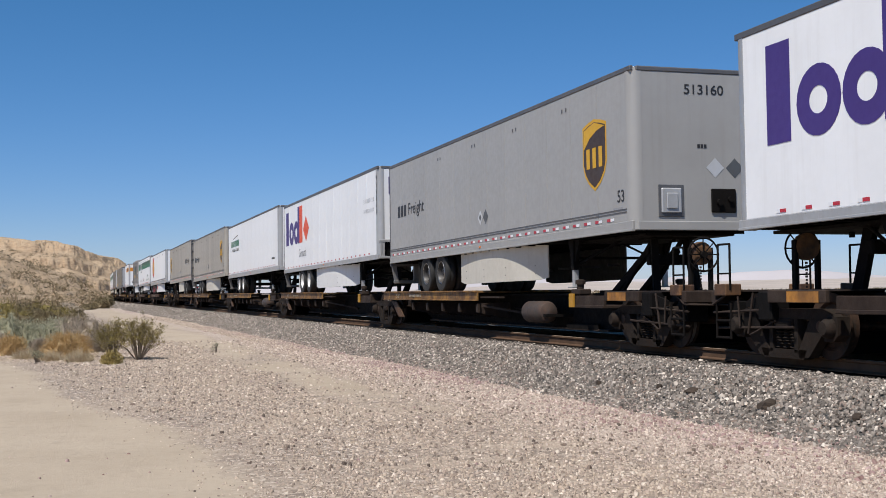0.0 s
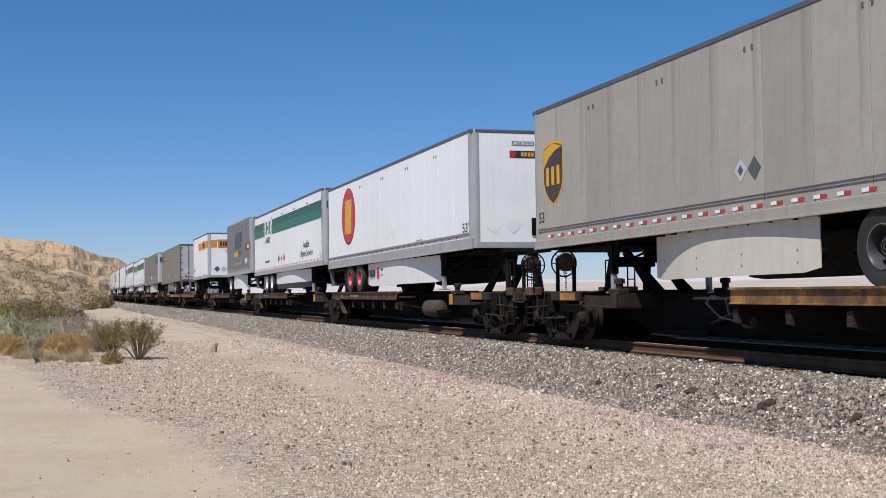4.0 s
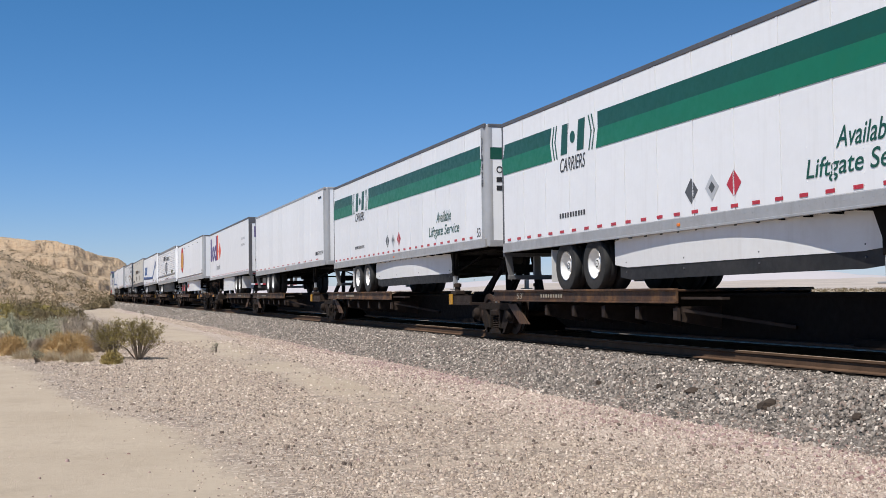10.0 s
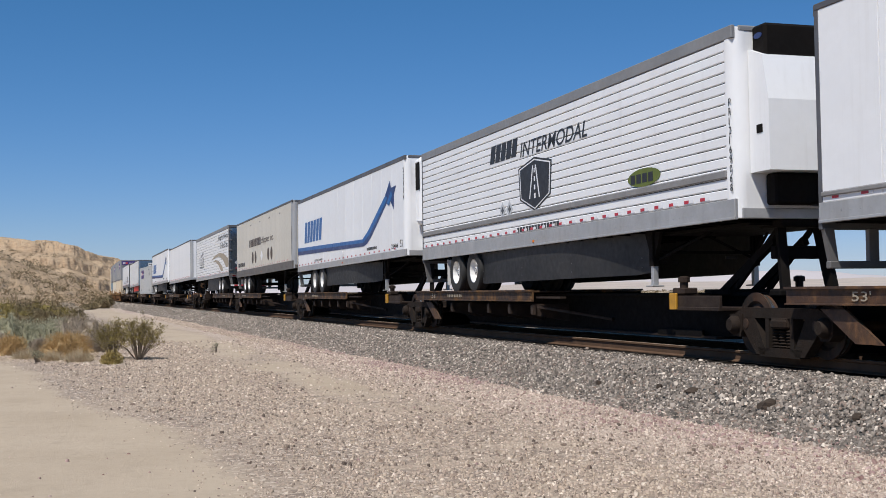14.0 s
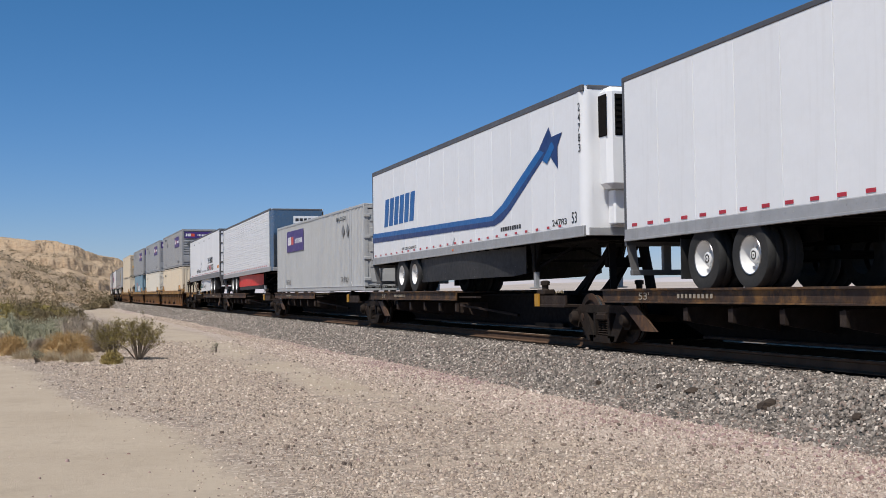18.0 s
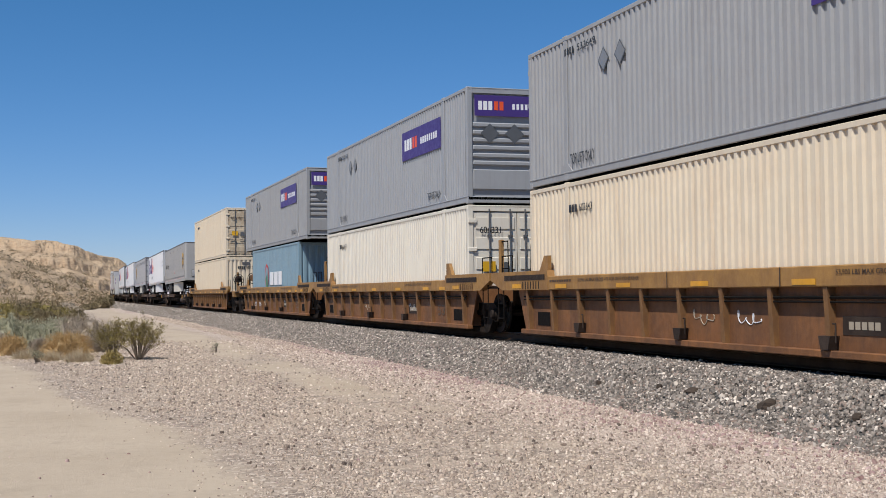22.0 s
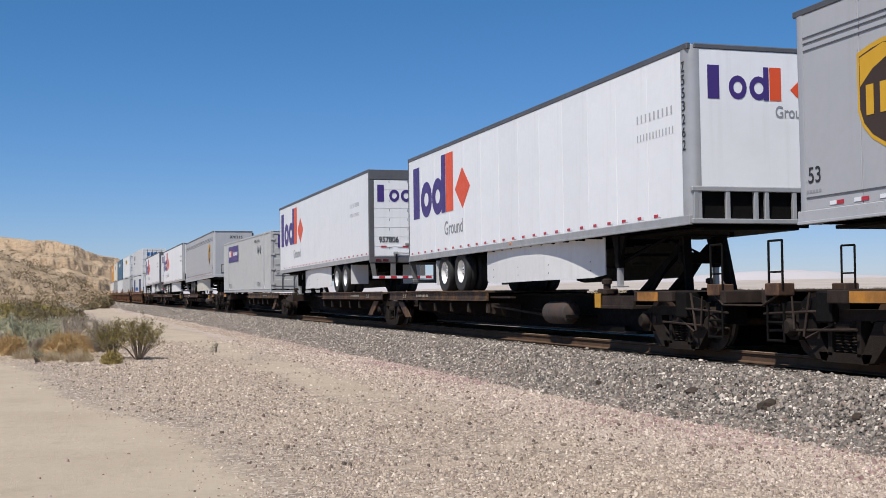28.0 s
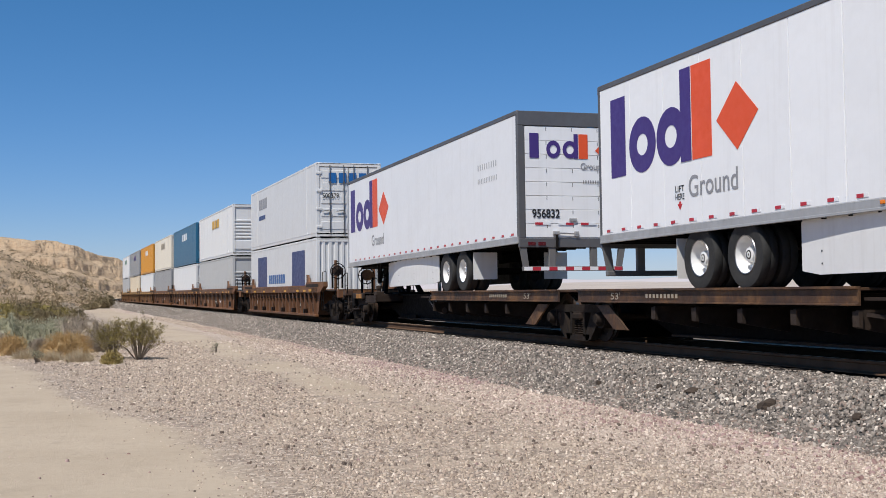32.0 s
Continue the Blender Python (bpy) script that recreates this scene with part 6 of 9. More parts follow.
def swoosh_reefer(L):
    t = trailer("white ribbed refrigerated semi-trailer with tan swooshes, rear doors leading", L, True, WHITE, rails=ALU, top=paint("grey_top_rail", (0.22, 0.22, 0.22), rough=0.5, grime=0.2), skirt=SKIRT_BLACK, skirt_at=(4.9, 12.7), skirt_z=0.1, side="ribs", tape="pairs", reefer=True, top_h=0.2, door=paint("polished_steel_door", (0.2, 0.24, 0.28), rough=0.18, metal=0.9, spread=0.08, grime=0.15), bogie=3.6)
    k = Marks(t, L, True)
    k.letters("Serving North America", 11.75, 16.05, 3.04, 3.4, INK, lean=0.05)
    k.letters("For Over 50 Years", 12.75, 16.1, 2.56, 2.9, INK, lean=0.05)
    k.bars("logo_bar", 2.1, 4.6, 1.86, 2.36, 4, INK, 1, 0, 0.62, "thin black logo bars")
    k.side("logo_wing", [(2.5, 2.46), (4.1, 2.76), (4.3, 2.58), (3.2, 2.42)], INK_GREY, 1)
    k.letters("TRANSPORT SERVICES", 2.1, 4.6, 1.68, 1.8, INK)
    k.letters("53'", 0.3, 0.6, 1.3, 1.46, INK)
    k.letters("13'6\"", 0.3, 0.72, 1.1, 1.24, INK)
    k.side("swoosh", [(8.5, 2.0), (10.2, 2.26), (12.3, 2.35), (14.3, 2.22), (16.25, 1.85), (16.25, 1.36), (15.3, 1.4), (14.0, 1.85), (12.2, 2.14), (10.2, 2.1)], TAN_INK, 1, "tan swoosh")
    k.side("swoosh", [(9.0, 1.9), (10.6, 1.98), (12.1, 1.86), (13.6, 1.5), (14.1, 1.22), (13.1, 1.2), (12.0, 1.6), (10.6, 1.84)], TAN_INK, 1)
    k.letters("LIFT HERE", 12.4, 13.0, 1.14, 1.24, INK)
    k.placard(7.9, 1.5, 0.18, TAPE_WHITE)
    for i, ch in enumerate("127311"):
        k.front_letters(ch, -1.16, -1.08, 3.3 - i * 0.24, 3.48 - i * 0.24, INK, 2, 0.01)
    k.front_bars("logo_bar", -0.55, 0.9, 2.7, 3.05, 4, INK, 1, 0.3, 0.03, "dark logo bars")
    k.front_letters("TRANSPORT SERVICES", -0.6, 0.9, 2.52, 2.62, INK, 1, 0.03)
    k.front_placard(-0.72, 1.62, 0.24, PLACARD, 0.03)
    k.front_placard(-0.28, 1.52, 0.24, PLACARD, 0.03)
    k.front("sticker", [(0.55, 1.3), (0.95, 1.3), (0.95, 1.75), (0.55, 1.75)], GOLD, 1, "yellow sticker", 0.03)
    k.front_bars("sticker_bar", 0.58, 0.92, 1.6, 1.7, 4, INK, 2, 0.2, 0.03)
    return t


def lettered_reefer(L):
    t = trailer("white semi-trailer with black and red slogan, rear doors leading", L, True, WHITE, rails=paint("grey_skirt_rail", (0.18, 0.18, 0.185), rough=0.5, grime=0.2), skirt=SKIRT_WHITE, skirt_at=(5.1, 12.5), skirt_z=0.1, tape="alternate", top=DARK_RAIL, rail_z=0.3, bogie=3.5)
    k = Marks(t, L, True)
    k.letters("THE", 10.6, 11.55, 1.84, 2.2, INK, bold=0.035)
    k.bars("logo_bar", 11.75, 13.1, 1.84, 2.2, 4, INK, 1, 0, 0.2, "black name bars")
    k.letters("AD", 10.36, 11.1, 1.38, 1.74, INK, bold=0.035)
    k.letters("VAN", 11.13, 12.1, 1.38, 1.74, RED_INK, bold=0.035)
    k.letters("TAGE", 12.15, 13.46, 1.38, 1.74, INK, bold=0.035)
    k.letters("Eco Fleet", 4.4, 6.35, 1.38, 1.66, INK)
    k.letters("More freight. Fewer loads. Less impact.", 7.2, 10.1, 1.34, 1.5, INK_GREY)
    for i in range(3):
        k.side("stroke", [(6.5 + i * 0.14, 1.38), (6.58 + i * 0.14, 1.38), (6.68 + i * 0.14, 1.72)], INK, 1)
    k.placard(6.95, 1.95, 0.24)
    k.letters("53", 0.25, 0.5, 1.3, 1.48, INK)
    k.rect("decal", 15.3, 16.1, 1.42, 1.58, ORANGE, 1)
    k2 = Marks(t, L, True, half=1.228)
    for i in range(7):
        k2.side("stroke", [(5.9 + i * 0.22, 0.33), (6.02 + i * 0.22, 0.33), (6.14 + i * 0.22, 0.5), (6.34 + i * 0.22, 0.62), (6.04 + i * 0.22, 0.5)], GREEN_DARK, 1)
    k2.letters("Less CO2", 7.7, 9.1, 0.33, 0.52, INK)
    k.front_letters("471145", -0.75, 0.1, 3.18, 3.38, INK, 1, 0.03)
    k.front_bars("print_bar", -0.95, 0.6, 2.5, 2.64, 9, RED_INK, 1, 0.2, 0.03)
    k.front_bars("print_bar", -0.8, 0.5, 2.28, 2.36, 9, INK, 1, 0.2, 0.03)
    k.front_letters("Eco Fleet", -0.8, 0.2, 1.95, 2.08, INK, 1, 0.03)
    k.front_bars("logo_bar", -0.8, 0.3, 1.68, 1.88, 4, INK, 1, 0.2, 0.03)
    k.front_placard(-0.6, 1.4, 0.26, TAPE_WHITE, 0.03)
    k.front_placard(-0.6, 1.4, 0.2, PLACARD_DARK, 0.035)
    return t


# ---- containers: x forward, z = 0 at the base ----
def corrugated(L, z0, z1, sd, w, pitch=0.2, depth=0.038):
    """A side sheet with vertical folds."""
    pts, x, a = [], -L / 2 + 0.12, 0
    while x < L / 2 - 0.12:
        for dx, d in ((0, 0), (0.07, 0), (0.095, depth), (0.175, depth)):
            if x + dx < L / 2 - 0.12:
                pts.append((x + dx, sd * (w - d)))
        x += pitch
    s = Shape()
    n = len(pts)
    v = [(p[0], p[1], z) for z in (z0, z1) for p in pts] + [(p[0], p[1] - sd * 0.004, z) for z in (z0, z1) for p in pts]
    f = [(i, i + 1, n + i + 1, n + i) for i in range(n - 1)]
    f += [(2 * n + i, 3 * n + i, 3 * n + i + 1, 2 * n + i + 1) for i in range(n - 1)]
    f += [(n + i, n + i + 1, 3 * n + i + 1, 3 * n + i) for i in range(n - 1)]
    return s.add(v, f)


def stained_doors(k, z=0.0):
    """Plates and stickers on a container's doors."""
    k.front("sticker", [(-0.95, 1.25), (-0.6, 1.25), (-0.6, 1.5), (-0.95, 1.5)], GOLD, 12, "yellow sticker")
    k.front("plate", [(-0.45, 1.2), (-0.25, 1.2), (-0.25, 1.48), (-0.45, 1.48)], PLACARD_DARK, 12)
    k.front_placard(0.72, 1.32, 0.22, PLACARD_DARK, 0.033)


def container(label, L=16.15, body=None, turned=False, doors_lead=False, H=2.9, post_at=None, end="folds", smooth=False, frame=None, group="shipping containers on the train"):
    t = thing("shipping_container", label, "shipping container", group)
    w, a, b = 1.295, -L / 2, L / 2
    frame = frame or body
    k = (round(L, 1), H)
    for sd in (-1, 1):
        if smooth:
            part("side_sheet", lambda: Shape().box(a + 0.1, b - 0.1, min(sd * w, sd * (w - 0.03)), max(sd * w, sd * (w - 0.03)), 0.16, H - 0.1, 0.004), body, t, key=(k, sd, "flat"))
        else:
            part("side_sheet", lambda: corrugated(L, 0.18, H - 0.08, sd, w - 0.008), body, t, "vertically folded side sheet", key=(k, sd))
        part("top_rail", lambda: Shape().box(a, b, min(sd * w, sd * (w - 0.07)), max(sd * w, sd * (w - 0.07)), H - 0.09, H - 0.005, 0.008), frame, t, key=(k, sd))
        part("bottom_rail", lambda: Shape().box(a, b, min(sd * w, sd * (w - 0.06)), max(sd * w, sd * (w - 0.06)), 0.03, 0.19, 0.01).box(a, b, min(sd * (w + 0.012), sd * (w - 0.06)), max(sd * (w + 0.012), sd * (w - 0.06)), 0.16, 0.19, 0.005), frame, t, key=(k, sd))
        for e in (a, b):
            part("corner_post", lambda: Shape().box(e - (0.14 if e > 0 else 0), e + (0.14 if e < 0 else 0), min(sd * (w + 0.004), sd * (w - 0.14)), max(sd * (w + 0.004), sd * (w - 0.14)), 0.1, H - 0.1, 0.012), frame, t, key=(k, sd, e))
            for z in (0.0, H - 0.12):
                part("corner_casting", lambda: Shape().box(e - (0.17 if e > 0 else -0.004), e + (0.17 if e < 0 else -0.004), min(sd * (w + 0.006), sd * (w - 0.16)), max(sd * (w + 0.006), sd * (w - 0.16)), z, z + 0.12, 0.015), frame, t, key=(k, sd, e, z))
        if L > 14:
            for e in (-1, 1):
                xm = e * (L / 2 - 1.98)
                part("stacking_post", lambda: Shape().box(xm - 0.09, xm + 0.09, min(sd * (w + 0.006), sd * (w - 0.04)), max(sd * (w + 0.006), sd * (w - 0.04)), 0.02, H, 0.012).box(xm - 0.1, xm + 0.1, min(sd * (w + 0.01), sd * (w - 0.1)), max(sd * (w + 0.01), sd * (w - 0.1)), H - 0.09, H + 0.01, 0.01).slab([(xm - 0.3, 0.19), (xm + 0.3, 0.19), (xm + 0.1, 0.34), (xm - 0.1, 0.34)], sd * (w - 0.02), sd * (w + 0.008)), frame, t, key=(k, sd, e))
    part("roof", lambda: Shape().box(a, b, -w + 0.03, w - 0.03, H - 0.06, H - 0.025), body, t, key=k)
    part("floor", lambda: Shape().box(a, b, -w + 0.03, w - 0.03, 0.1, 0.16), UNDER, t, key=k)
    for e in (-1, 1):
        x = e * L / 2
        lead = (e > 0) != turned
        kind = ("doors" if doors_lead else end) if lead else ("folds" if doors_lead else "doors")
        part("end_header", lambda: Shape().box(min(x, x - e * 0.12), max(x, x - e * 0.12), -w + 0.12, w - 0.12, H - 0.16, H - 0.01, 0.01), frame, t, key=(k, e))
        part("end_sill", lambda: Shape().box(min(x, x - e * 0.12), max(x, x - e * 0.12), -w + 0.12, w - 0.12, 0.02, 0.18, 0.01), frame, t, key=(k, e))
        if kind == "doors":
            for sd in (-1, 1):
                y0, y1 = sorted((sd * 0.01, sd * (w - 0.14)))
                def leaf():
                    s = Shape().box(min(x - e * 0.05, x - e * 0.02), max(x - e * 0.05, x - e * 0.02), y0, y1, 0.2, H - 0.18, 0.005)
                    for j in range(5):
                        z = 0.3 + j * (H - 0.6) / 4.6
                        s.box(min(x - e * 0.02, x), max(x - e * 0.02, x), y0 + 0.06, y1 - 0.06, z, z + 0.3, 0.02)
                    return s
                dr = part("door", leaf, CREAM_DOOR if body is CREAM else body, t, key=(k, e, sd))
                for yy in (0.2, 0.75):
                    part("lock_rod", lambda: Shape().rod((x + e * 0.03, sd * yy, 0.1), (x + e * 0.03, sd * yy, H - 0.1), 0.02).box(min(x, x + e * 0.05), max(x, x + e * 0.05), sd * yy - 0.05, sd * yy + 0.05, 0.9, 0.96).box(min(x, x + e * 0.05), max(x, x + e * 0.05), sd * yy - 0.05, sd * yy + 0.05, 2.1, 2.16).rod((x + e * 0.05, sd * yy, 1.05), (x + e * 0.05, sd * (yy + 0.3), 1.0), 0.016), DARK_RAIL if body is not None else body, dr, key=(k, e, sd, yy))
                for j in range(4):
                    z = 0.4 + j * (H - 0.8) / 3
                    part("hinge", lambda: Shape().box(min(x, x + e * 0.03), max(x, x + e * 0.03), min(sd * (w + 0.004), sd * (w - 0.22)), max(sd * (w + 0.004), sd * (w - 0.22)), z - 0.05, z + 0.05, 0.01), frame, dr, key=(k, e, sd, j))
        elif kind == "bars":
            wl_ = part("end_wall", lambda: Shape().box(min(x - e * 0.09, x - e * 0.06), max(x - e * 0.09, x - e * 0.06), -w + 0.13, w - 0.13, 0.18, H - 0.15, 0.004), body, t, "end wall with horizontal pressed bars", key=(k, e, "bars"))
            part("end_bar", lambda: Shape().box(min(x - e * 0.06, x), max(x - e * 0.06, x), -w + 0.15, w - 0.15, 0.35, 0.85, 0.02), body, wl_, key=(k, e))
            for j in range(6):
                part("end_bar", lambda: Shape().box(min(x - e * 0.06, x), max(x - e * 0.06, x), -w + 0.15, w - 0.15, 0.0, 0.12, 0.03), body, wl_, key=(k, e, 1), at=Matrix.Translation((0, 0, 0.95 + j * 0.19)))
        else:
            def folds():
                pts, y = [], -w + 0.13
                while y < w - 0.2:
                    pts += [(x - e * 0.05, y), (x - e * 0.05, y + 0.08), (x - e * 0.01, y + 0.115), (x - e * 0.01, y + 0.215)]
                    y += 0.25
                s, n = Shape(), len(pts)
                v = [(p[0], p[1], z) for z in (0.18, H - 0.15) for p in pts] + [(p[0] - e * 0.004, p[1], z) for z in (0.18, H - 0.15) for p in pts]
                f = [(i, i + 1, n + i + 1, n + i) for i in range(n - 1)] + [(2 * n + i, 3 * n + i, 3 * n + i + 1, 2 * n + i + 1) for i in range(n - 1)]
                return s.add(v, f if e > 0 else [q[::-1] for q in f])
            part("end_wall", folds, body, t, "folded end wall", key=(k, e, "folds"))
    return t


def container_print(t, L, turned, H, placards=True, sign=None, words=True, number=None):
    k = Marks(t, L, turned, half=1.298)
    if sign:
        u0, u1, z0, z1 = sign
        k.rect("sign", u0, u1, z0, z1, PURPLE, 1, 0, "purple company sign")
        w = u1 - u0
        k.bars("sign_bar", u0 + 0.07 * w, u0 + 0.28 * w, z0 + 0.33 * (z1 - z0), z0 + 0.72 * (z1 - z0), 3, INK_WHITE, 2)
        k.bars("sign_bar", u0 + 0.29 * w, u0 + 0.42 * w, z0 + 0.33 * (z1 - z0), z0 + 0.72 * (z1 - z0), 2, ORANGE_RED, 2)
        k.bars("sign_bar", u0 + 0.5 * w, u0 + 0.93 * w, z0 + 0.38 * (z1 - z0), z0 + 0.6 * (z1 - z0), 8, INK_WHITE, 2, 0, 0.4)
    return k


GREY_STEEL = paint("grey_container_steel", (0.30, 0.30, 0.30), rough=0.5, spread=0.05, grime=0.2, streak=0.3, grime_color=(0.17, 0.14, 0.12), vary=0.05)
GREY_BLUE = paint("cool_grey_container_steel", (0.305, 0.312, 0.322), rough=0.5, spread=0.05, grime=0.18, streak=0.25, grime_color=(0.17, 0.15, 0.13))
PALE_GREY = paint("pale_grey_container_steel", (0.44, 0.44, 0.43), rough=0.5, spread=0.05, grime=0.2, streak=0.25, grime_color=(0.25, 0.2, 0.17))
CREAM = paint("cream_container_steel", (0.67, 0.57, 0.425), rough=0.5, spread=0.05, grime=0.2, streak=0.35, grime_color=(0.4, 0.24, 0.13), vary=0.04)
IVORY = paint("ivory_container_steel", (0.68, 0.63, 0.53), rough=0.5, spread=0.04, grime=0.18, streak=0.3, grime_color=(0.42, 0.3, 0.2))
BLUE_STEEL = paint("faded_blue_container_steel", (0.20, 0.30, 0.36), rough=0.5, spread=0.06, grime=0.25, streak=0.3, grime_color=(0.13, 0.12, 0.11))
BLUE_BOX = paint("blue_container_steel", (0.02, 0.13, 0.23), rough=0.45, spread=0.06, grime=0.15, streak=0.2)
WHITE_BOX = paint("white_container_steel", (0.66, 0.66, 0.65), rough=0.45, spread=0.04, grime=0.15, streak=0.25, grime_color=(0.4, 0.34, 0.28))
CREAM_DOOR = paint("stained_cream_door", (0.50, 0.41, 0.29), rough=0.6, spread=0.15, grime=0.8, streak=0.9, grime_color=(0.22, 0.13, 0.07), bump=0.1)
ORANGE_BOX = paint("orange_container_steel", (0.6, 0.27, 0.03), rough=0.45, spread=0.06, grime=0.15, streak=0.2)
# ---- ground, hill, distance ----
def ground_mat():
    m = bpy.data.materials.new("desert_ground")
    m.use_nodes = True
    n, l = m.node_tree.nodes, m.node_tree.links
    bsdf = n["Principled BSDF"]
    geo = n.new("ShaderNodeNewGeometry")

    def noise_tex(scale, detail=6.0, rough=0.6):
        t = n.new("ShaderNodeTexNoise")
        t.inputs["Scale"].default_value, t.inputs["Detail"].default_value, t.inputs["Roughness"].default_value = scale, detail, rough
        l.new(geo.outputs["Position"], t.inputs["Vector"])
        return t.outputs["Fac"]

    def attr(name):
        a = n.new("ShaderNodeAttribute")
        a.attribute_name = name
        return a.outputs["Fac"]

    def ramp(v, lo, hi, a=0.0, b=1.0):
        r = n.new("ShaderNodeMapRange")
        for i, x in zip(range(1, 5), (lo, hi, a, b)):
            r.inputs[i].default_value = x
        l.new(v, r.inputs[0])
        return r.outputs[0]

    def mix(fac, a, b):
        x = n.new("ShaderNodeMix")
        x.data_type = "RGBA"
        l.new(fac, x.inputs[0])
        for sock, v in ((x.inputs[6], a), (x.inputs[7], b)):
            if isinstance(v, tuple):
                sock.default_value = (*v, 1)
            else:
                l.new(v, sock)
        return x.outputs[2]

    def math_(op, a, b):
        x = n.new("ShaderNodeMath")
        x.operation = op
        for sock, v in zip(x.inputs, (a, b)):
            if isinstance(v, float):
                sock.default_value = v
            else:
                l.new(v, sock)
        return x.outputs[0]

    def pebbles(scale):
        v = n.new("ShaderNodeTexVoronoi")
        v.inputs["Scale"].default_value = scale
        l.new(geo.outputs["Position"], v.inputs["Vector"])
        return v.outputs["Distance"], v.outputs["Color"]

    sand = mix(ramp(noise_tex(0.5), 0.3, 0.7), (0.385, 0.308, 0.226), (0.45, 0.366, 0.276))
    sand = mix(ramp(noise_tex(9.0), 0.5, 0.8, 0.0, 0.3), sand, (0.27, 0.215, 0.16))
    sand = mix(ramp(noise_tex(2.3, 9, 0.7), 0.55, 0.75, 0.0, 0.5), sand, (0.30, 0.245, 0.185))
    d1, c1 = pebbles(24.0)
    bw = n.new("ShaderNodeSeparateColor")
    l.new(c1, bw.inputs[0])
    grav = mix(ramp(bw.outputs[0], 0.1, 0.95), (0.235, 0.185, 0.146), (0.44, 0.357, 0.285))
    grav = mix(ramp(bw.outputs[1], 0.8, 0.9), grav, (0.62, 0.52, 0.43))
    grav = mix(ramp(bw.outputs[2], 0.8, 0.9, 0.0, 0.6), grav, (0.17, 0.13, 0.105))
    grav = mix(ramp(d1, 0.36, 0.75, 0.0, 0.4), grav, (0.17, 0.13, 0.10))
    dust = ramp(noise_tex(0.8, 9, 0.7), 0.46, 0.64, 0.0, 0.75)
    grav = mix(dust, grav, (0.43, 0.345, 0.262))
    pale = mix(ramp(bw.outputs[0], 0.0, 0.9), (0.33, 0.262, 0.212), (0.58, 0.475, 0.39))
    pale = mix(ramp(d1, 0.4, 0.75, 0.0, 0.4), pale, (0.2, 0.155, 0.125))
    red = mix(ramp(bw.outputs[0], 0.0, 1.0), (0.24, 0.165, 0.14), (0.48, 0.375, 0.325))
    edge = noise_tex(1.1, 7, 0.7)
    road = ramp(math_("ADD", attr("road"), ramp(edge, 0.0, 1.0, -0.75, 0.75)), 0.34, 0.68)
    redm = ramp(math_("ADD", attr("red"), ramp(edge, 0.0, 1.0, -0.5, 0.5)), 0.4, 0.7)
    palem = ramp(math_("ADD", attr("pale"), ramp(edge, 0.0, 1.0, -0.5, 0.5)), 0.3, 0.7)
    wild = ramp(math_("ADD", attr("wild"), ramp(edge, 0.0, 1.0, -0.4, 0.4)), 0.3, 0.7)
    col = mix(palem, grav, pale)
    col = mix(redm, col, red)
    col = mix(road, col, sand)
    brush = mix(ramp(noise_tex(0.35, 10, 0.75), 0.4, 0.6), (0.42, 0.335, 0.245), (0.33, 0.255, 0.18))
    col = mix(wild, col, brush)
    l.new(col, bsdf.inputs["Base Color"])
    bsdf.inputs["Roughness"].default_value = 0.95
    bsdf.inputs["Specular IOR Level"].default_value = 0.15
    b1 = n.new("ShaderNodeBump")
    b1.inputs["Distance"].default_value = 0.01
    l.new(math_("SUBTRACT", 1.0, road), b1.inputs["Strength"])
    l.new(math_("SUBTRACT", 1.0, d1), b1.inputs["Height"])
    b2 = n.new("ShaderNodeBump")
    b2.inputs["Strength"].default_value, b2.inputs["Distance"].default_value = 0.5, 0.03
    l.new(noise_tex(11.0, 10, 0.75), b2.inputs["Height"])
    l.new(b1.outputs[0], b2.inputs["Normal"])
    l.new(b2.outputs[0], bsdf.inputs["Normal"])
    return m


def fbm(x, y, f, seed=0.0):
    """Cheap smooth noise from crossed waves."""
    out = 0.0
    for i in range(5):
        a = 1.9 * i + seed
        k = f * 1.83 ** i
        out = out + np.sin(x * k * np.cos(a) + y * k * np.sin(a) + 3.1 * i + seed) * np.cos(-x * k * np.sin(a * 1.3) + y * k * np.cos(a * 1.3) + seed * 2) / 1.7 ** i
    return out / 2.2


TH0 = radians(72.462)


def across(x, y):
    """Metres from the camera towards the track, square to it; the centre line is near 11.06."""
    return x * math.sin(TH0) + y * math.cos(TH0)


def track_gap(x, y):
    """Distance from the bent centre line; negative on the camera's side."""
    s = np.clip((y - 32.4) / 0.954, -250, 1100)
    for _ in range(3):
        cx, cy, th = on_track(s)
        s = s + ((x - cx) * -np.cos(th) + (y - cy) * np.sin(th))
    cx, cy, th = on_track(s)
    return (x - cx) * np.sin(th) + (y - cy) * np.cos(th), s


def ground_z(x, y):
    d, s = track_gap(x, y)
    r = np.hypot(x, y)
    z = -0.62 + 0.035 * fbm(x, y, 0.5) + 0.015 * fbm(x, y, 2.1, 1.0)
    z = z - 0.08 * np.exp(-((d + 3.9) / 1.2) ** 2)
    z = z + np.clip((r - 60) / 200, 0, 1) * 0.5 * fbm(x, y, 0.03, 2.0) * (np.abs(d) > 12)
    z = z + np.where(d > 30, -0.6 * np.clip((d - 30) / 200, 0, 1), 0)
    return z


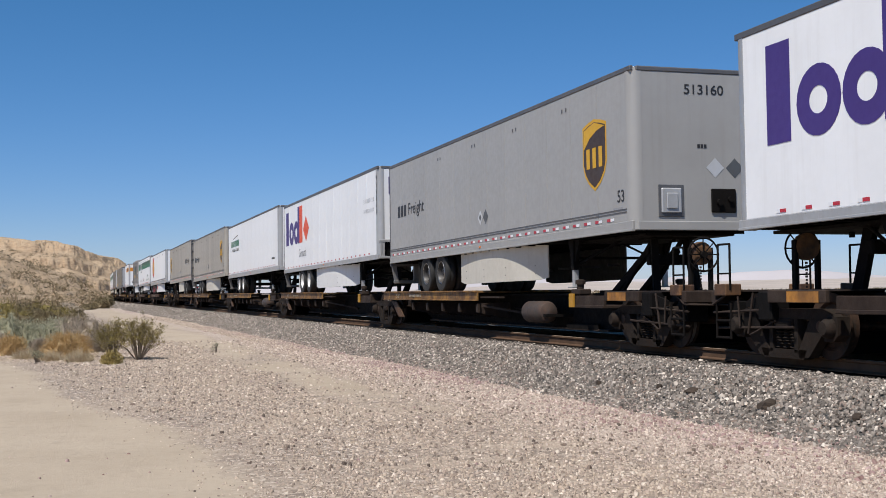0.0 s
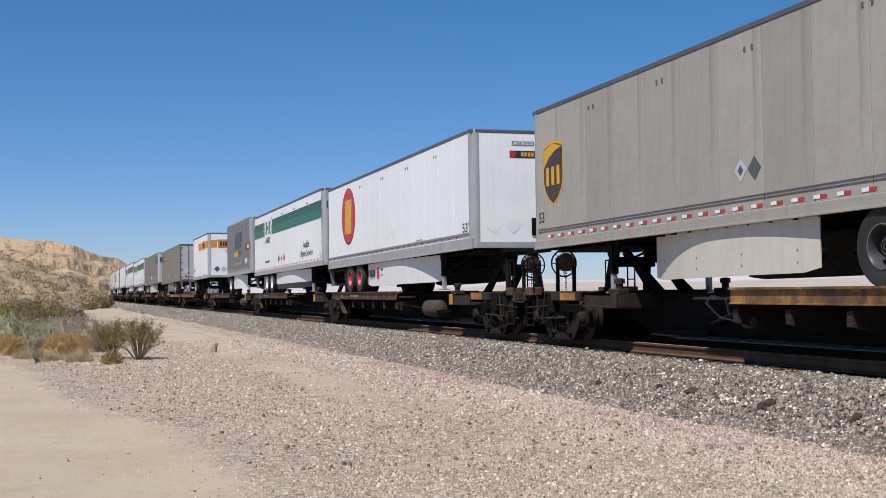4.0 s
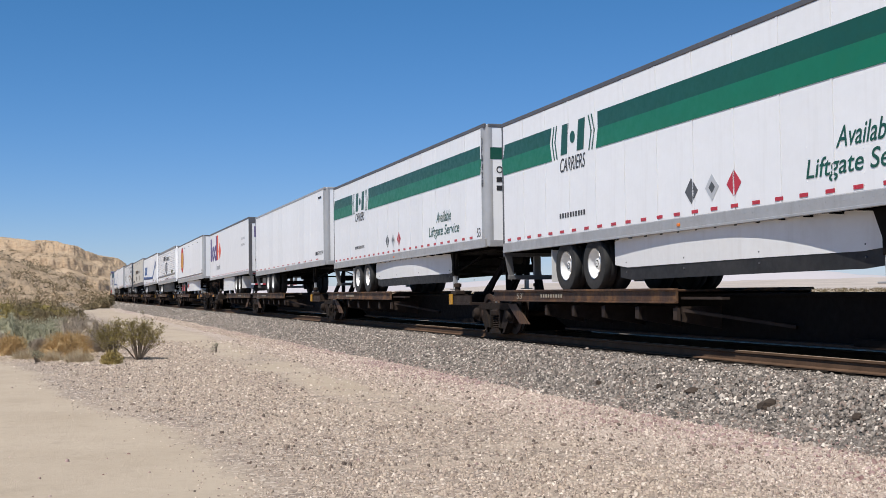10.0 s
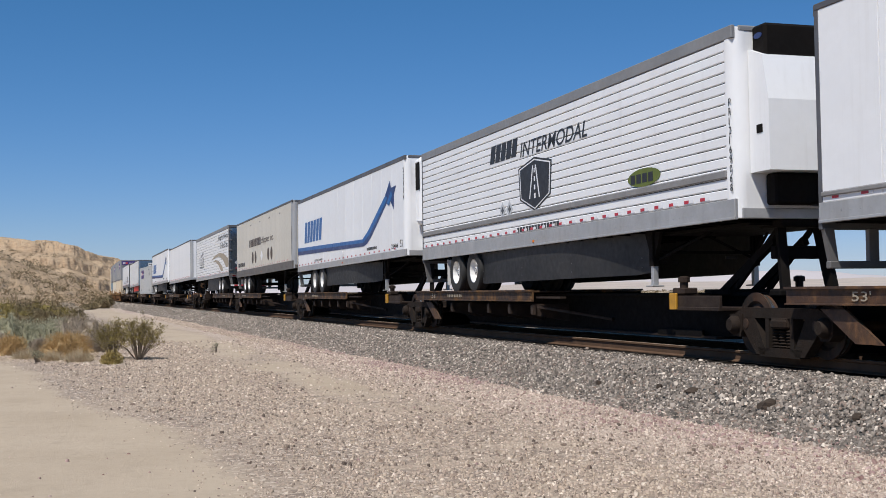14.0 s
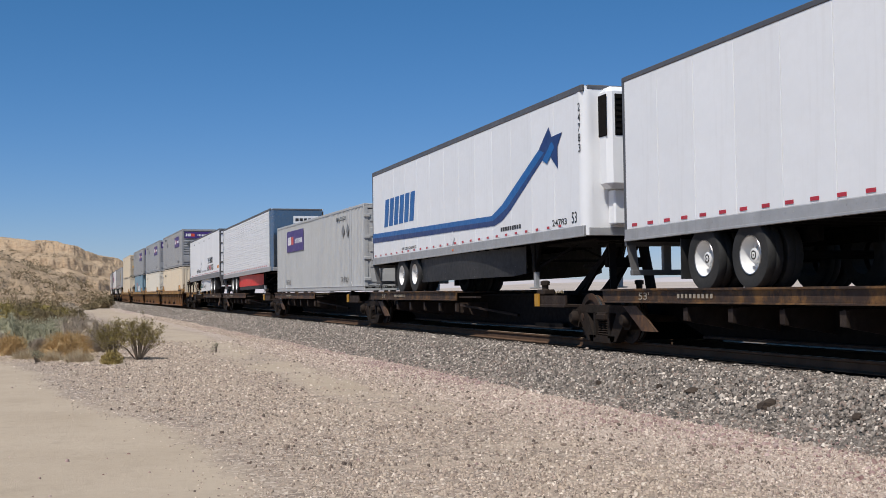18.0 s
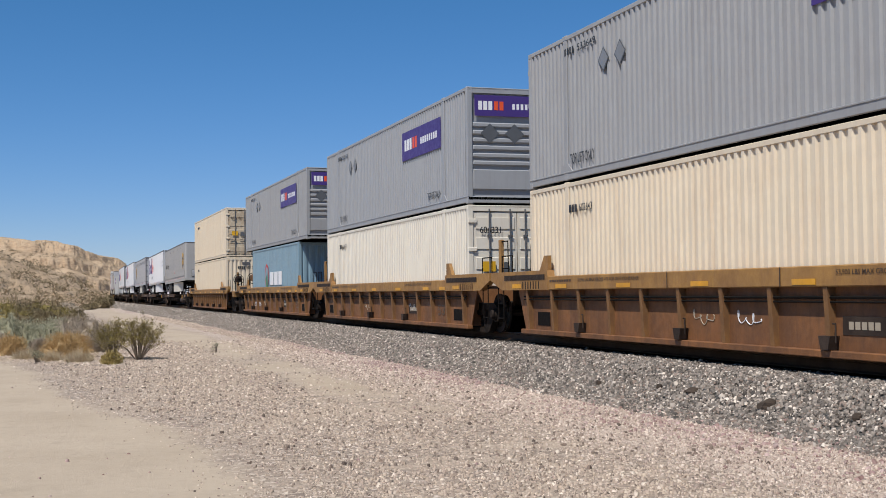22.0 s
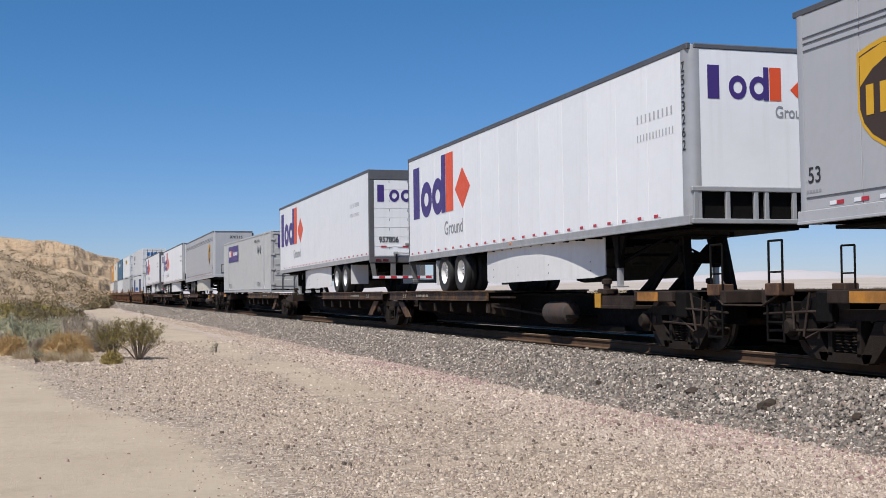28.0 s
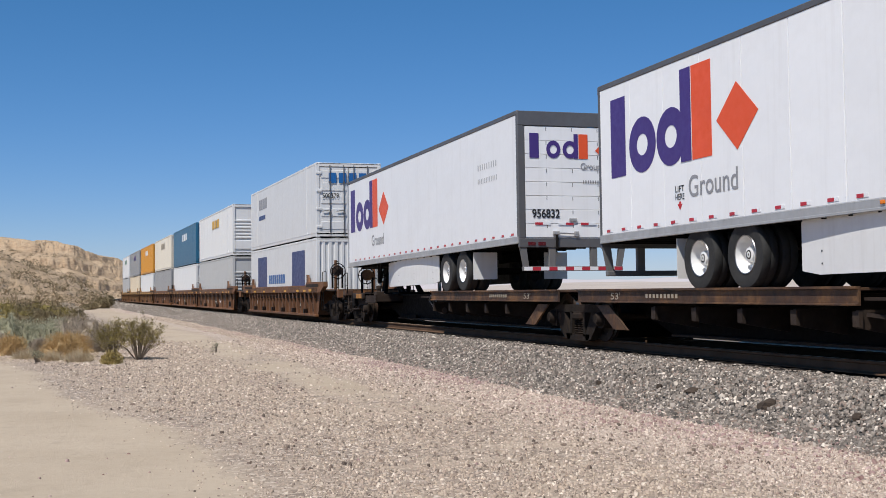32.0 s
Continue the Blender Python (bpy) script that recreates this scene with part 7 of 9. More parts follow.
def sheet(name, xs, ys, zs, material, attrs=None):
    rows, cols = xs.shape
    me = bpy.data.meshes.new(name)
    idx = np.arange(rows * cols).reshape(rows, cols)
    q = np.stack([idx[:-1, :-1], idx[1:, :-1], idx[1:, 1:], idx[:-1, 1:]], -1).reshape(-1, 4)
    me.vertices.add(rows * cols)
    me.vertices.foreach_set("co", np.stack([xs, ys, zs], -1).astype(np.float32).ravel())
    me.loops.add(q.size)
    me.loops.foreach_set("vertex_index", q.astype(np.int32).ravel())
    me.polygons.add(len(q))
    me.polygons.foreach_set("loop_start", np.arange(0, q.size, 4, dtype=np.int32))
    me.polygons.foreach_set("use_smooth", np.ones(len(q), bool))
    me.update(calc_edges=True)
    me.validate()
    for k, v in (attrs or {}).items():
        me.attributes.new(k, "FLOAT", "POINT").data.foreach_set("value", v.astype(np.float32).ravel())
    me.materials.append(material)
    if me.polygons[0].normal.z < 0:
        me.flip_normals()
    return new(name, me)


def smooth01(v):
    v = np.clip(v, 0, 1)
    return v * v * (3 - 2 * v)


az = np.concatenate([np.linspace(-180, -30, 60, endpoint=False), np.linspace(-30, 30, 320, endpoint=False), np.linspace(30, 180, 61)])
rad = np.concatenate([np.linspace(0.0, 6, 12, endpoint=False), 6 * (4600 / 6) ** np.linspace(0, 1, 300)])
AZ, RAD = np.meshgrid(np.radians(az), rad)
gx, gy = RAD * np.sin(AZ), RAD * np.cos(AZ)
p = across(gx, gy)
dgap, sgap = track_gap(gx, gy)
def road_edge(y):
    """Where the dirt road ends and the gravel begins, in metres towards the track."""
    return np.interp(y, [0, 10, 12.3, 15, 16.5, 21, 25, 30.5, 34], [1.45, 1.5, 1.6, 1.3, 0.75, 0.05, -0.3, -1.2, -3.4])


def sand_strip(x, y, p):
    """The sandy wheel track between the gravel and the ballast's foot."""
    return np.exp(-((p - 4.65 - 0.35 * fbm(x, y, 0.4, 3.0) - 0.15 * fbm(x, y, 1.7, 1.0)) / (0.72 + 0.02 * np.clip(y - 24, 0, 60))) ** 4) * smooth01((y - 12) / 10)


road_mask = smooth01((road_edge(gy) - p) / 1.3 + 0.5) * (gy < 60)
road_mask = np.maximum(road_mask, 0.8 * sand_strip(gx, gy, p) * (0.85 + 0.35 * fbm(gx, gy, 1.1, 6.0)))
pale_mask = smooth01((p - 4.9) / 1.2) * (0.65 + 0.4 * fbm(gx, gy, 0.5, 5.0))
red_mask = (0.5 + 0.8 * fbm(gx, gy, 0.45, 9.0)) * np.exp(-((dgap + 3.75 + 0.3 * fbm(gx, gy, 0.6, 7.0)) / 0.8) ** 2)
wild_mask = np.maximum(smooth01((2.2 - p) / 2.0) * smooth01((gy - 28) / 4), smooth01((dgap - 5) / 4))
ground = tagged(sheet("ground", gx, gy, ground_z(gx, gy), ground_mat(), {"road": road_mask, "red": red_mask, "pale": pale_mask, "wild": wild_mask}), "desert ground, pale dirt road, coarse gravel and sandy strip", "ground", kind="structure")

HILL = bpy.data.materials.new("eroded_sandstone")


def hill_mat(m):
    m.use_nodes = True
    n, l = m.node_tree.nodes, m.node_tree.links
    bsdf = n["Principled BSDF"]
    geo = n.new("ShaderNodeNewGeometry")

    def tex(scale, detail=8.0, rough=0.65, stretch=None):
        t = n.new("ShaderNodeTexNoise")
        t.inputs["Scale"].default_value, t.inputs["Detail"].default_value, t.inputs["Roughness"].default_value = scale, detail, rough
        if stretch:
            mp = n.new("ShaderNodeMapping")
            mp.inputs["Scale"].default_value = stretch
            l.new(geo.outputs["Position"], mp.inputs["Vector"])
            l.new(mp.outputs[0], t.inputs["Vector"])
        else:
            l.new(geo.outputs["Position"], t.inputs["Vector"])
        return t.outputs["Fac"]

    def ramp(v, lo, hi, a=0.0, b=1.0):
        r = n.new("ShaderNodeMapRange")
        for i, x in zip(range(1, 5), (lo, hi, a, b)):
            r.inputs[i].default_value = x
        l.new(v, r.inputs[0])
        return r.outputs[0]

    def mix(fac, a, b):
        x = n.new("ShaderNodeMix")
        x.data_type = "RGBA"
        l.new(fac, x.inputs[0])
        for sock, v in ((x.inputs[6], a), (x.inputs[7], b)):
            if isinstance(v, tuple):
                sock.default_value = (*v, 1)
            else:
                l.new(v, sock)
        return x.outputs[2]

    col = mix(ramp(tex(0.06), 0.35, 0.65), (0.53, 0.395, 0.265), (0.42, 0.305, 0.2))
    col = mix(ramp(tex(0.5, 6, 0.7, (0.25, 0.25, 2.5)), 0.5, 0.62, 0, 0.4), col, (0.36, 0.26, 0.17))
    sep = n.new("ShaderNodeSeparateXYZ")
    l.new(geo.outputs["Normal"], sep.inputs[0])
    rock = mix(ramp(tex(0.6, 9, 0.75, (0.6, 0.6, 1.6)), 0.4, 0.62), (0.55, 0.405, 0.27), (0.38, 0.265, 0.17))
    col = mix(ramp(sep.outputs["Z"], 0.5, 0.74, 1.0, 0.0), col, rock)
    col = mix(ramp(tex(0.8, 10, 0.8), 0.57, 0.64, 0, 0.5), col, (0.27, 0.20, 0.135))
    l.new(col, bsdf.inputs["Base Color"])
    bsdf.inputs["Roughness"].default_value = 0.95
    bsdf.inputs["Specular IOR Level"].default_value = 0.1
    b = n.new("ShaderNodeBump")
    b.inputs["Strength"].default_value, b.inputs["Distance"].default_value = 0.7, 2.0
    l.new(tex(0.55, 12, 0.75), b.inputs["Height"])
    l.new(b.outputs[0], bsdf.inputs["Normal"])


hill_mat(HILL)
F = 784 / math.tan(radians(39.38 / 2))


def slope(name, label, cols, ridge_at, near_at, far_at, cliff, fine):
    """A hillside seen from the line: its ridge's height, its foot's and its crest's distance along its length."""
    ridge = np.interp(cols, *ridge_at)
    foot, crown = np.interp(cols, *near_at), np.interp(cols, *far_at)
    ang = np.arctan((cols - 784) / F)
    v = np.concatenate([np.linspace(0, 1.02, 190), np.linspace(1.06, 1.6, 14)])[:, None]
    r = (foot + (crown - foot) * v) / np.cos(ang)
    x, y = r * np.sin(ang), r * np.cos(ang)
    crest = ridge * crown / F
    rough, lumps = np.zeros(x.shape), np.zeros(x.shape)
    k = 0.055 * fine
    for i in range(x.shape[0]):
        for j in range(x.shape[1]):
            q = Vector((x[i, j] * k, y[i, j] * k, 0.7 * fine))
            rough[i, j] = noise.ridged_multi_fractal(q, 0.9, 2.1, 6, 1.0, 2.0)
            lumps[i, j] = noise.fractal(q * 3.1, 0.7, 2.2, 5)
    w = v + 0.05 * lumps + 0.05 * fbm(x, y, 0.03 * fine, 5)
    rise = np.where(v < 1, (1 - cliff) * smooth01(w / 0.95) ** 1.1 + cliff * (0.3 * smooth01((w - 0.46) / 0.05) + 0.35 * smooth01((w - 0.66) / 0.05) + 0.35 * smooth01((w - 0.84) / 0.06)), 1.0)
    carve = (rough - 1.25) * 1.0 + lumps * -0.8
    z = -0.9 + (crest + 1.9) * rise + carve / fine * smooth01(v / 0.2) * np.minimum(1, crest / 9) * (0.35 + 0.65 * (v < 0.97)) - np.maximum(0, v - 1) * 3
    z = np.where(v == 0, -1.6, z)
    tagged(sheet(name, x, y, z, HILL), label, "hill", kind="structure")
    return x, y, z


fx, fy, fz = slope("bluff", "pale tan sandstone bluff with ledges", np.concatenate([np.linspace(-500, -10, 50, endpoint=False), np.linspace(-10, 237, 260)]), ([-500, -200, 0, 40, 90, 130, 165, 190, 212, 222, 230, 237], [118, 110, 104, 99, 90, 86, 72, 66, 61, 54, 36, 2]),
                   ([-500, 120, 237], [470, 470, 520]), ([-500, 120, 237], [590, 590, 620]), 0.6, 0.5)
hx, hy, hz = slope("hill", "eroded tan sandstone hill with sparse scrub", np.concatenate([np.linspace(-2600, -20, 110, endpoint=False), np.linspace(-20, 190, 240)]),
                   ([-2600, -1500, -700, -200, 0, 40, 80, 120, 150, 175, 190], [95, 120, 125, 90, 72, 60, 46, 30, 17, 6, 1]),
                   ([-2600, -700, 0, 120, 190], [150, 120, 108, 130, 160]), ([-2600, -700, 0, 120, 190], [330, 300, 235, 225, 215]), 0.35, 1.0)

# far plain's rim: low mountains, the haze put into their pale colour
FAR = mat("hazy_mountain", (0.46, 0.42, 0.42), rough=1.0, spread=0.1, grain=0.01)
fa = np.radians(np.linspace(-100, 100, 320))
fv = np.linspace(0, 1, 8)[:, None]
fh = 34 + 16 * fbm(fa * 14, fa * 0, 1.0, 1) + 10 * fbm(fa * 60, fa * 0, 1.0, 2) + 40 * np.exp(-((np.degrees(fa) - 15) / 3.5) ** 2) + 16 * np.exp(-((np.degrees(fa) - 4) / 6) ** 2)
fr = 4150 + 300 * fv
tagged(sheet("mountain_range", fr * np.sin(fa), fr * np.cos(fa), -6 + np.maximum(4, fh) * smooth01(fv * 1.05) + 0 * fa, FAR), "low pale mountains beyond the plain", "mountain", kind="structure")

# the plain climbing gently to the mountains' foot
pa = np.radians(np.linspace(-8, 70, 120))
pv = np.linspace(0, 1, 30)[:, None]
pr = 1500 + 2580 * pv
# tan ground made paler, with the distant haze mixed into the colour
PLAIN = mat("haze_paled_plain", (0.46, 0.385, 0.325), rough=1.0, spread=0.2, grain=0.06, grime=0.6, grime_color=(0.26, 0.22, 0.17))
tagged(sheet("far_slope", pr * np.sin(pa), pr * np.cos(pa), -2.2 + (26 + 10 * fbm(np.degrees(pa) * 0.25, 0 * pa, 1.0, 3.0)) * smooth01((np.degrees(pa) + 8) / 16) * pv ** 1.3 + 0.6 * fbm(pr * np.sin(pa), pr * np.cos(pa), 0.01), PLAIN), "tan plain with haze put into its colour, rising towards far mountains", "plain", kind="structure")

# ---- track ----
# base sheet kept dark to paint the shade in the gaps between stones
BALLAST = paint("ballast_stone", (0.085, 0.079, 0.072), rough=0.9, spread=0.35, grain=30, bump=1.0, bump_scale=22, vary=0.0)
STONE_GREY = bpy.data.materials.new("ballast_stones")


def stone_mat(m, tones):
    m.use_nodes = True
    n, l = m.node_tree.nodes, m.node_tree.links
    bsdf = n["Principled BSDF"]
    geo = n.new("ShaderNodeNewGeometry")
    cr = n.new("ShaderNodeValToRGB")
    while len(cr.color_ramp.elements) < len(tones):
        cr.color_ramp.elements.new(0.5)
    for i, (e, t) in enumerate(zip(cr.color_ramp.elements, tones)):
        e.position, e.color = i / (len(tones) - 1), (*t, 1)
    l.new(geo.outputs["Random Per Island"], cr.inputs[0])
    l.new(cr.outputs[0], bsdf.inputs["Base Color"])
    bsdf.inputs["Roughness"].default_value = 0.9
    bsdf.inputs["Specular IOR Level"].default_value = 0.2


stone_mat(STONE_GREY, [(0.045, 0.038, 0.033), (0.165, 0.14, 0.12), (0.30, 0.258, 0.22), (0.08, 0.069, 0.06), (0.23, 0.17, 0.138), (0.36, 0.312, 0.267), (0.055, 0.049, 0.044), (0.15, 0.132, 0.115), (0.235, 0.204, 0.176), (0.105, 0.088, 0.075), (0.66, 0.575, 0.49), (0.13, 0.112, 0.097), (0.20, 0.172, 0.148)])
STONE_TAN = bpy.data.materials.new("gravel_stones")
stone_mat(STONE_TAN, [(0.25, 0.192, 0.148), (0.50, 0.402, 0.312), (0.34, 0.265, 0.205), (0.58, 0.475, 0.38), (0.14, 0.108, 0.088), (0.38, 0.295, 0.236), (0.53, 0.425, 0.335), (0.21, 0.162, 0.13), (0.45, 0.36, 0.29), (0.30, 0.232, 0.18), (0.74, 0.63, 0.52)])
STONE_BROWN = bpy.data.materials.new("dark_cobble_stones")
stone_mat(STONE_BROWN, [(0.13, 0.096, 0.076), (0.20, 0.152, 0.122), (0.09, 0.068, 0.055), (0.26, 0.2, 0.16), (0.16, 0.11, 0.09)])
STONE_PALE = bpy.data.materials.new("pale_gravel_stones")
stone_mat(STONE_PALE, [(0.33, 0.258, 0.207), (0.50, 0.405, 0.33), (0.40, 0.31, 0.255), (0.56, 0.46, 0.38), (0.19, 0.145, 0.12), (0.45, 0.352, 0.29), (0.68, 0.57, 0.48), (0.25, 0.198, 0.16), (0.36, 0.26, 0.22)])
STONE_RED = bpy.data.materials.new("reddish_stones")
stone_mat(STONE_RED, [(0.19, 0.115, 0.10), (0.33, 0.22, 0.20), (0.26, 0.17, 0.15), (0.46, 0.34, 0.31), (0.30, 0.22, 0.20), (0.38, 0.29, 0.26)])

# the last five points are an added bank, hiding sunlit ground beyond the track
SHOULDER = [(-3.3, -0.86), (-2.85, -0.66), (-2.3, -0.45), (-1.8, -0.25), (-1.4, -0.22), (-0.9, -0.24), (-0.5, -0.26), (0.5, -0.26), (0.9, -0.24), (1.4, -0.22), (1.8, -0.23), (2.6, -0.2), (3.3, -0.09), (4.0, -0.08), (4.8, -0.3), (6.2, -1.0)]
ss = np.concatenate([np.arange(-60, 120, 0.5), np.arange(120, 1100, 5.0)])
D = np.array([q[0] for q in SHOULDER])
bx, by, _ = on_track(ss[:, None], D[None, :])
bz = np.array([q[1] for q in SHOULDER])[None, :] + 0.02 * fbm(bx, by, 3.0) + 0.02 * fbm(bx, by, 9.0, 1.0)
bb = tagged(sheet("ballast_bed", bx, by, bz, BALLAST), "grey crushed stone ballast shoulder of the track", "ballast", kind="structure")
# shade under the train is put into this near-black ballast colour
SHADED_BED = paint("shade_darkened_ballast", (0.020, 0.018, 0.016), rough=0.95, spread=0.4, grain=30, bump=1.0, bump_scale=22, spec=0.03)
ADDED_BANK = paint("added_dirt_bank", (0.16, 0.13, 0.10), rough=0.95, spread=0.3, grain=12, bump=0.8, bump_scale=18)
bb.data.materials.append(SHADED_BED)
bb.data.materials.append(ADDED_BANK)
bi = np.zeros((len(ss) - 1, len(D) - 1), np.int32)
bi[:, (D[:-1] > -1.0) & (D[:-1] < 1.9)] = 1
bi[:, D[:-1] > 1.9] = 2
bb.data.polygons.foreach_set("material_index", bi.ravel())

RAIL_STEEL = paint("rusty_rail_steel", (0.115, 0.07, 0.045), spec=0.04, rough=0.9, spread=0.2, grain=20, bump=0.1)
# warm tone in the colour offsets the blue skylight on the head
RAIL_HEAD = paint("polished_rail_head", (0.44, 0.34, 0.25), rough=0.45, metal=0.0, spread=0.05)
for g_ in (-0.755, 0.755):
    prof = [(-0.07, -0.18), (0.07, -0.18), (0.07, -0.165), (0.012, -0.145), (0.012, -0.05), (0.036, -0.035), (0.036, -0.006), (0.026, 0.0), (-0.026, 0.0), (-0.036, -0.006), (-0.036, -0.035), (-0.012, -0.05), (-0.012, -0.145), (-0.07, -0.165), (-0.07, -0.18)]
    rs = np.concatenate([np.arange(-60, 120, 1.0), np.arange(120, 1100, 6.0)])
    rx, ry, _ = on_track(rs[:, None], np.array([q[0] + g_ for q in prof])[None, :])
    rl = tagged(sheet("rail", rx, ry, np.array([q[1] for q in prof])[None, :] + 0 * rx, RAIL_STEEL), "steel rail with rusty web and polished head", "rail", kind="structure")
    rl.data.polygons.foreach_set("use_smooth", np.zeros(len(rl.data.polygons), bool))
    rl.data.materials.append(RAIL_HEAD)
    mi = np.zeros(len(rl.data.polygons), np.int32).reshape(len(rs) - 1, len(prof) - 1)
    mi[:, 7] = 1
    rl.data.polygons.foreach_set("material_index", mi.ravel())


# ---- loose stone, sleepers, rocks ----


def stones(name, x, y, z, size, material, label, category, rng, sides=3):
    """Many angular stones, each a block of its own with its top face and sides, in one mesh."""
    n, m = len(x), sides
    a = 6.2832 / m * np.arange(m)[None] + 2.1 / m * (rng.random((n, m)) - 0.5)
    low_, high_ = 0.85 + 0.3 * rng.random((n, m)), 0.45 + 0.5 * rng.random((n, m))
    X = np.concatenate([np.cos(a) * low_, np.cos(a + 0.3) * high_], 1) * (0.7 + 0.6 * rng.random((n, 1)))
    Y = np.concatenate([np.sin(a) * low_, np.sin(a + 0.3) * high_], 1)
    Z = np.concatenate([np.full((n, m), -0.6), 0.2 + 0.75 * rng.random((n, 1)) + 0.3 * (rng.random((n, m)) - 0.5)], 1)
    k = (size * 0.58)[:, None]
    X, Y, Z = X * k, Y * k, Z * k
    a, b = rng.random(n) * 6.283, (rng.random(n) - 0.5) * 1.5
    ca, sa, cb, sb = np.cos(a)[:, None], np.sin(a)[:, None], np.cos(b)[:, None], np.sin(b)[:, None]
    Y, Z = Y * cb - Z * sb, Y * sb + Z * cb
    X, Y = X * ca - Y * sa, X * sa + Y * ca
    co = np.stack([X + x[:, None], Y + y[:, None], Z + z[:, None]], -1)
    base = (np.arange(n) * 2 * m)[:, None]
    top = np.arange(m, 2 * m)[None] + base
    quad = (np.array([(i, (i + 1) % m, m + (i + 1) % m, m + i) for i in range(m)])[None] + base[..., None]).reshape(n, 4 * m)
    q = np.concatenate([top, quad], 1)
    starts = (np.array([0] + [m + 4 * i for i in range(m)])[None] + (np.arange(n) * 5 * m)[:, None]).ravel()
    me = bpy.data.meshes.new(name)
    me.vertices.add(n * 2 * m)
    me.vertices.foreach_set("co", co.astype(np.float32).ravel())
    me.loops.add(q.size)
    me.loops.foreach_set("vertex_index", q.astype(np.int32).ravel())
    me.polygons.add(n * (m + 1))
    me.polygons.foreach_set("loop_start", starts.astype(np.int32))
    me.update(calc_edges=True)
    me.materials.append(material)
    return tagged(new(name, me), label, category, kind="stuff")


rng = np.random.default_rng(5)
PD, PZ = np.array([q[0] for q in SHOULDER]), np.array([q[1] for q in SHOULDER])


def bed_z(d):
    return np.interp(d, PD, PZ)


# ballast near the eye, then farther off
n = 125000
s_ = -25 + 62 * rng.random(n) ** 1.25
d_ = -3.5 + 2.5 * rng.random(n) ** 0.85
x_, y_, _ = on_track(s_, d_)
size_ = 0.022 + 0.036 * rng.random(n) ** 1.6
size_ *= np.where(rng.random(n) < 0.03, 1.6, 1.0)
z_ = np.maximum(bed_z(d_), ground_z(x_, y_) - 0.01) + 0.008 + 0.022 * rng.random(n)
stones("ballast_stones", x_, y_, z_, size_, STONE_GREY, "grey angular crushed stones of the track bed", "ballast", rng, 4)
n = 24000
s_ = 36 + 190 * rng.random(n) ** 1.8
d_ = -3.4 + 2.3 * rng.random(n)
x_, y_, _ = on_track(s_, d_)
stones("ballast_stones", x_, y_, np.maximum(bed_z(d_), ground_z(x_, y_)) + 0.02, (0.055 + 0.05 * rng.random(n)) * (0.8 + s_ / 130), STONE_GREY, "grey angular crushed stones along the track", "ballast", rng)
# reddish stones lying in patches at the ballast's foot
n = 12000
s_ = -24 + 56 * rng.random(n) ** 1.1
d_ = -3.6 + 0.55 * rng.standard_normal(n)
x_, y_, _ = on_track(s_, d_)
ok = fbm(x_, y_, 0.45, 9.0) + 0.35 * rng.standard_normal(n) > 0.1
s_, d_, x_, y_, n = s_[ok], d_[ok], x_[ok], y_[ok], int(ok.sum())
stones("fringe_stones", x_, y_, np.maximum(bed_z(d_), ground_z(x_, y_)) + 0.004, 0.022 + 0.045 * rng.random(n) ** 1.5, STONE_RED, "reddish stones at the foot of the ballast", "gravel", rng)
# coarse gravel beside the road, sparser on the sandy strip
n = 150000
y_ = 8.5 + 34 * rng.random(n) ** 1.35
x_ = y_ * (-0.36 + 0.74 * rng.random(n))
p_ = across(x_, y_)
patch = fbm(x_, y_, 0.7, 2.5) + 0.6 * fbm(x_, y_, 2.2, 0.5)
inside = p_ - road_edge(y_) - 0.1 - 0.35 * rng.standard_normal(n)
keep = (inside > 0) & (p_ < 7.9) & (patch > -0.75 + 0.55 * rng.standard_normal(n)) & (rng.random(n) > 0.9 * sand_strip(x_, y_, p_))
keep &= y_ < 44
pale = keep & (p_ > 5.3 + 0.5 * rng.standard_normal(n))
grit = (0.013 + 0.036 * rng.random(n) ** 2.0) * np.clip(0.5 + 0.5 * inside, 0.45, 1.0) * (0.85 + np.clip(y_ - 12, 0, 40) * 0.03)
for name, which, m_, label in (("gravel", keep & ~pale, STONE_TAN, "coarse tan, grey and brown gravel beside the dirt road"), ("pale_gravel", pale, STONE_PALE, "pale pinkish gravel along the ballast's foot")):
    stones(name, x_[which], y_[which], ground_z(x_[which], y_[which]) + 0.003, grit[which], m_, label, "gravel", rng)
n = 8000
s_ = 4 + 60 * rng.random(n) ** 1.3
d_ = -4.6 + 1.25 * rng.random(n)
x_, y_, _ = on_track(s_, d_)
stones("gravel", x_, y_, ground_z(x_, y_) + 0.004, (0.03 + 0.045 * rng.random(n) ** 1.6) * (0.7 + s_ / 90), STONE_TAN, "tan gravel strewn beside the track", "gravel", rng)
n = 2400
y_ = 11 + 32 * rng.random(n)
x_ = y_ * (-0.34 + 0.6 * rng.random(n))
p_ = across(x_, y_)
ok = (p_ > road_edge(y_) + 0.4 * rng.random(n)) & (p_ < 7.4) & (rng.random(n) > 0.85 * sand_strip(x_, y_, p_))
x_, y_ = x_[ok], y_[ok]
stones("cobbles", x_, y_, ground_z(x_, y_) + 0.008, 0.022 + 0.036 * rng.random(len(x_)) ** 1.8, STONE_BROWN, "dark brown cobbles strewn over the gravel", "cobble", rng, 4)
n = 260
y_ = 9 + 22 * rng.random(n)
x_ = y_ * (-0.37 + 0.45 * rng.random(n))
stones("pebbles", x_, y_, ground_z(x_, y_) + 0.004, 0.008 + 0.035 * rng.random(n) ** 3, STONE_RED, "scattered pebbles on the dirt road", "pebble", rng)

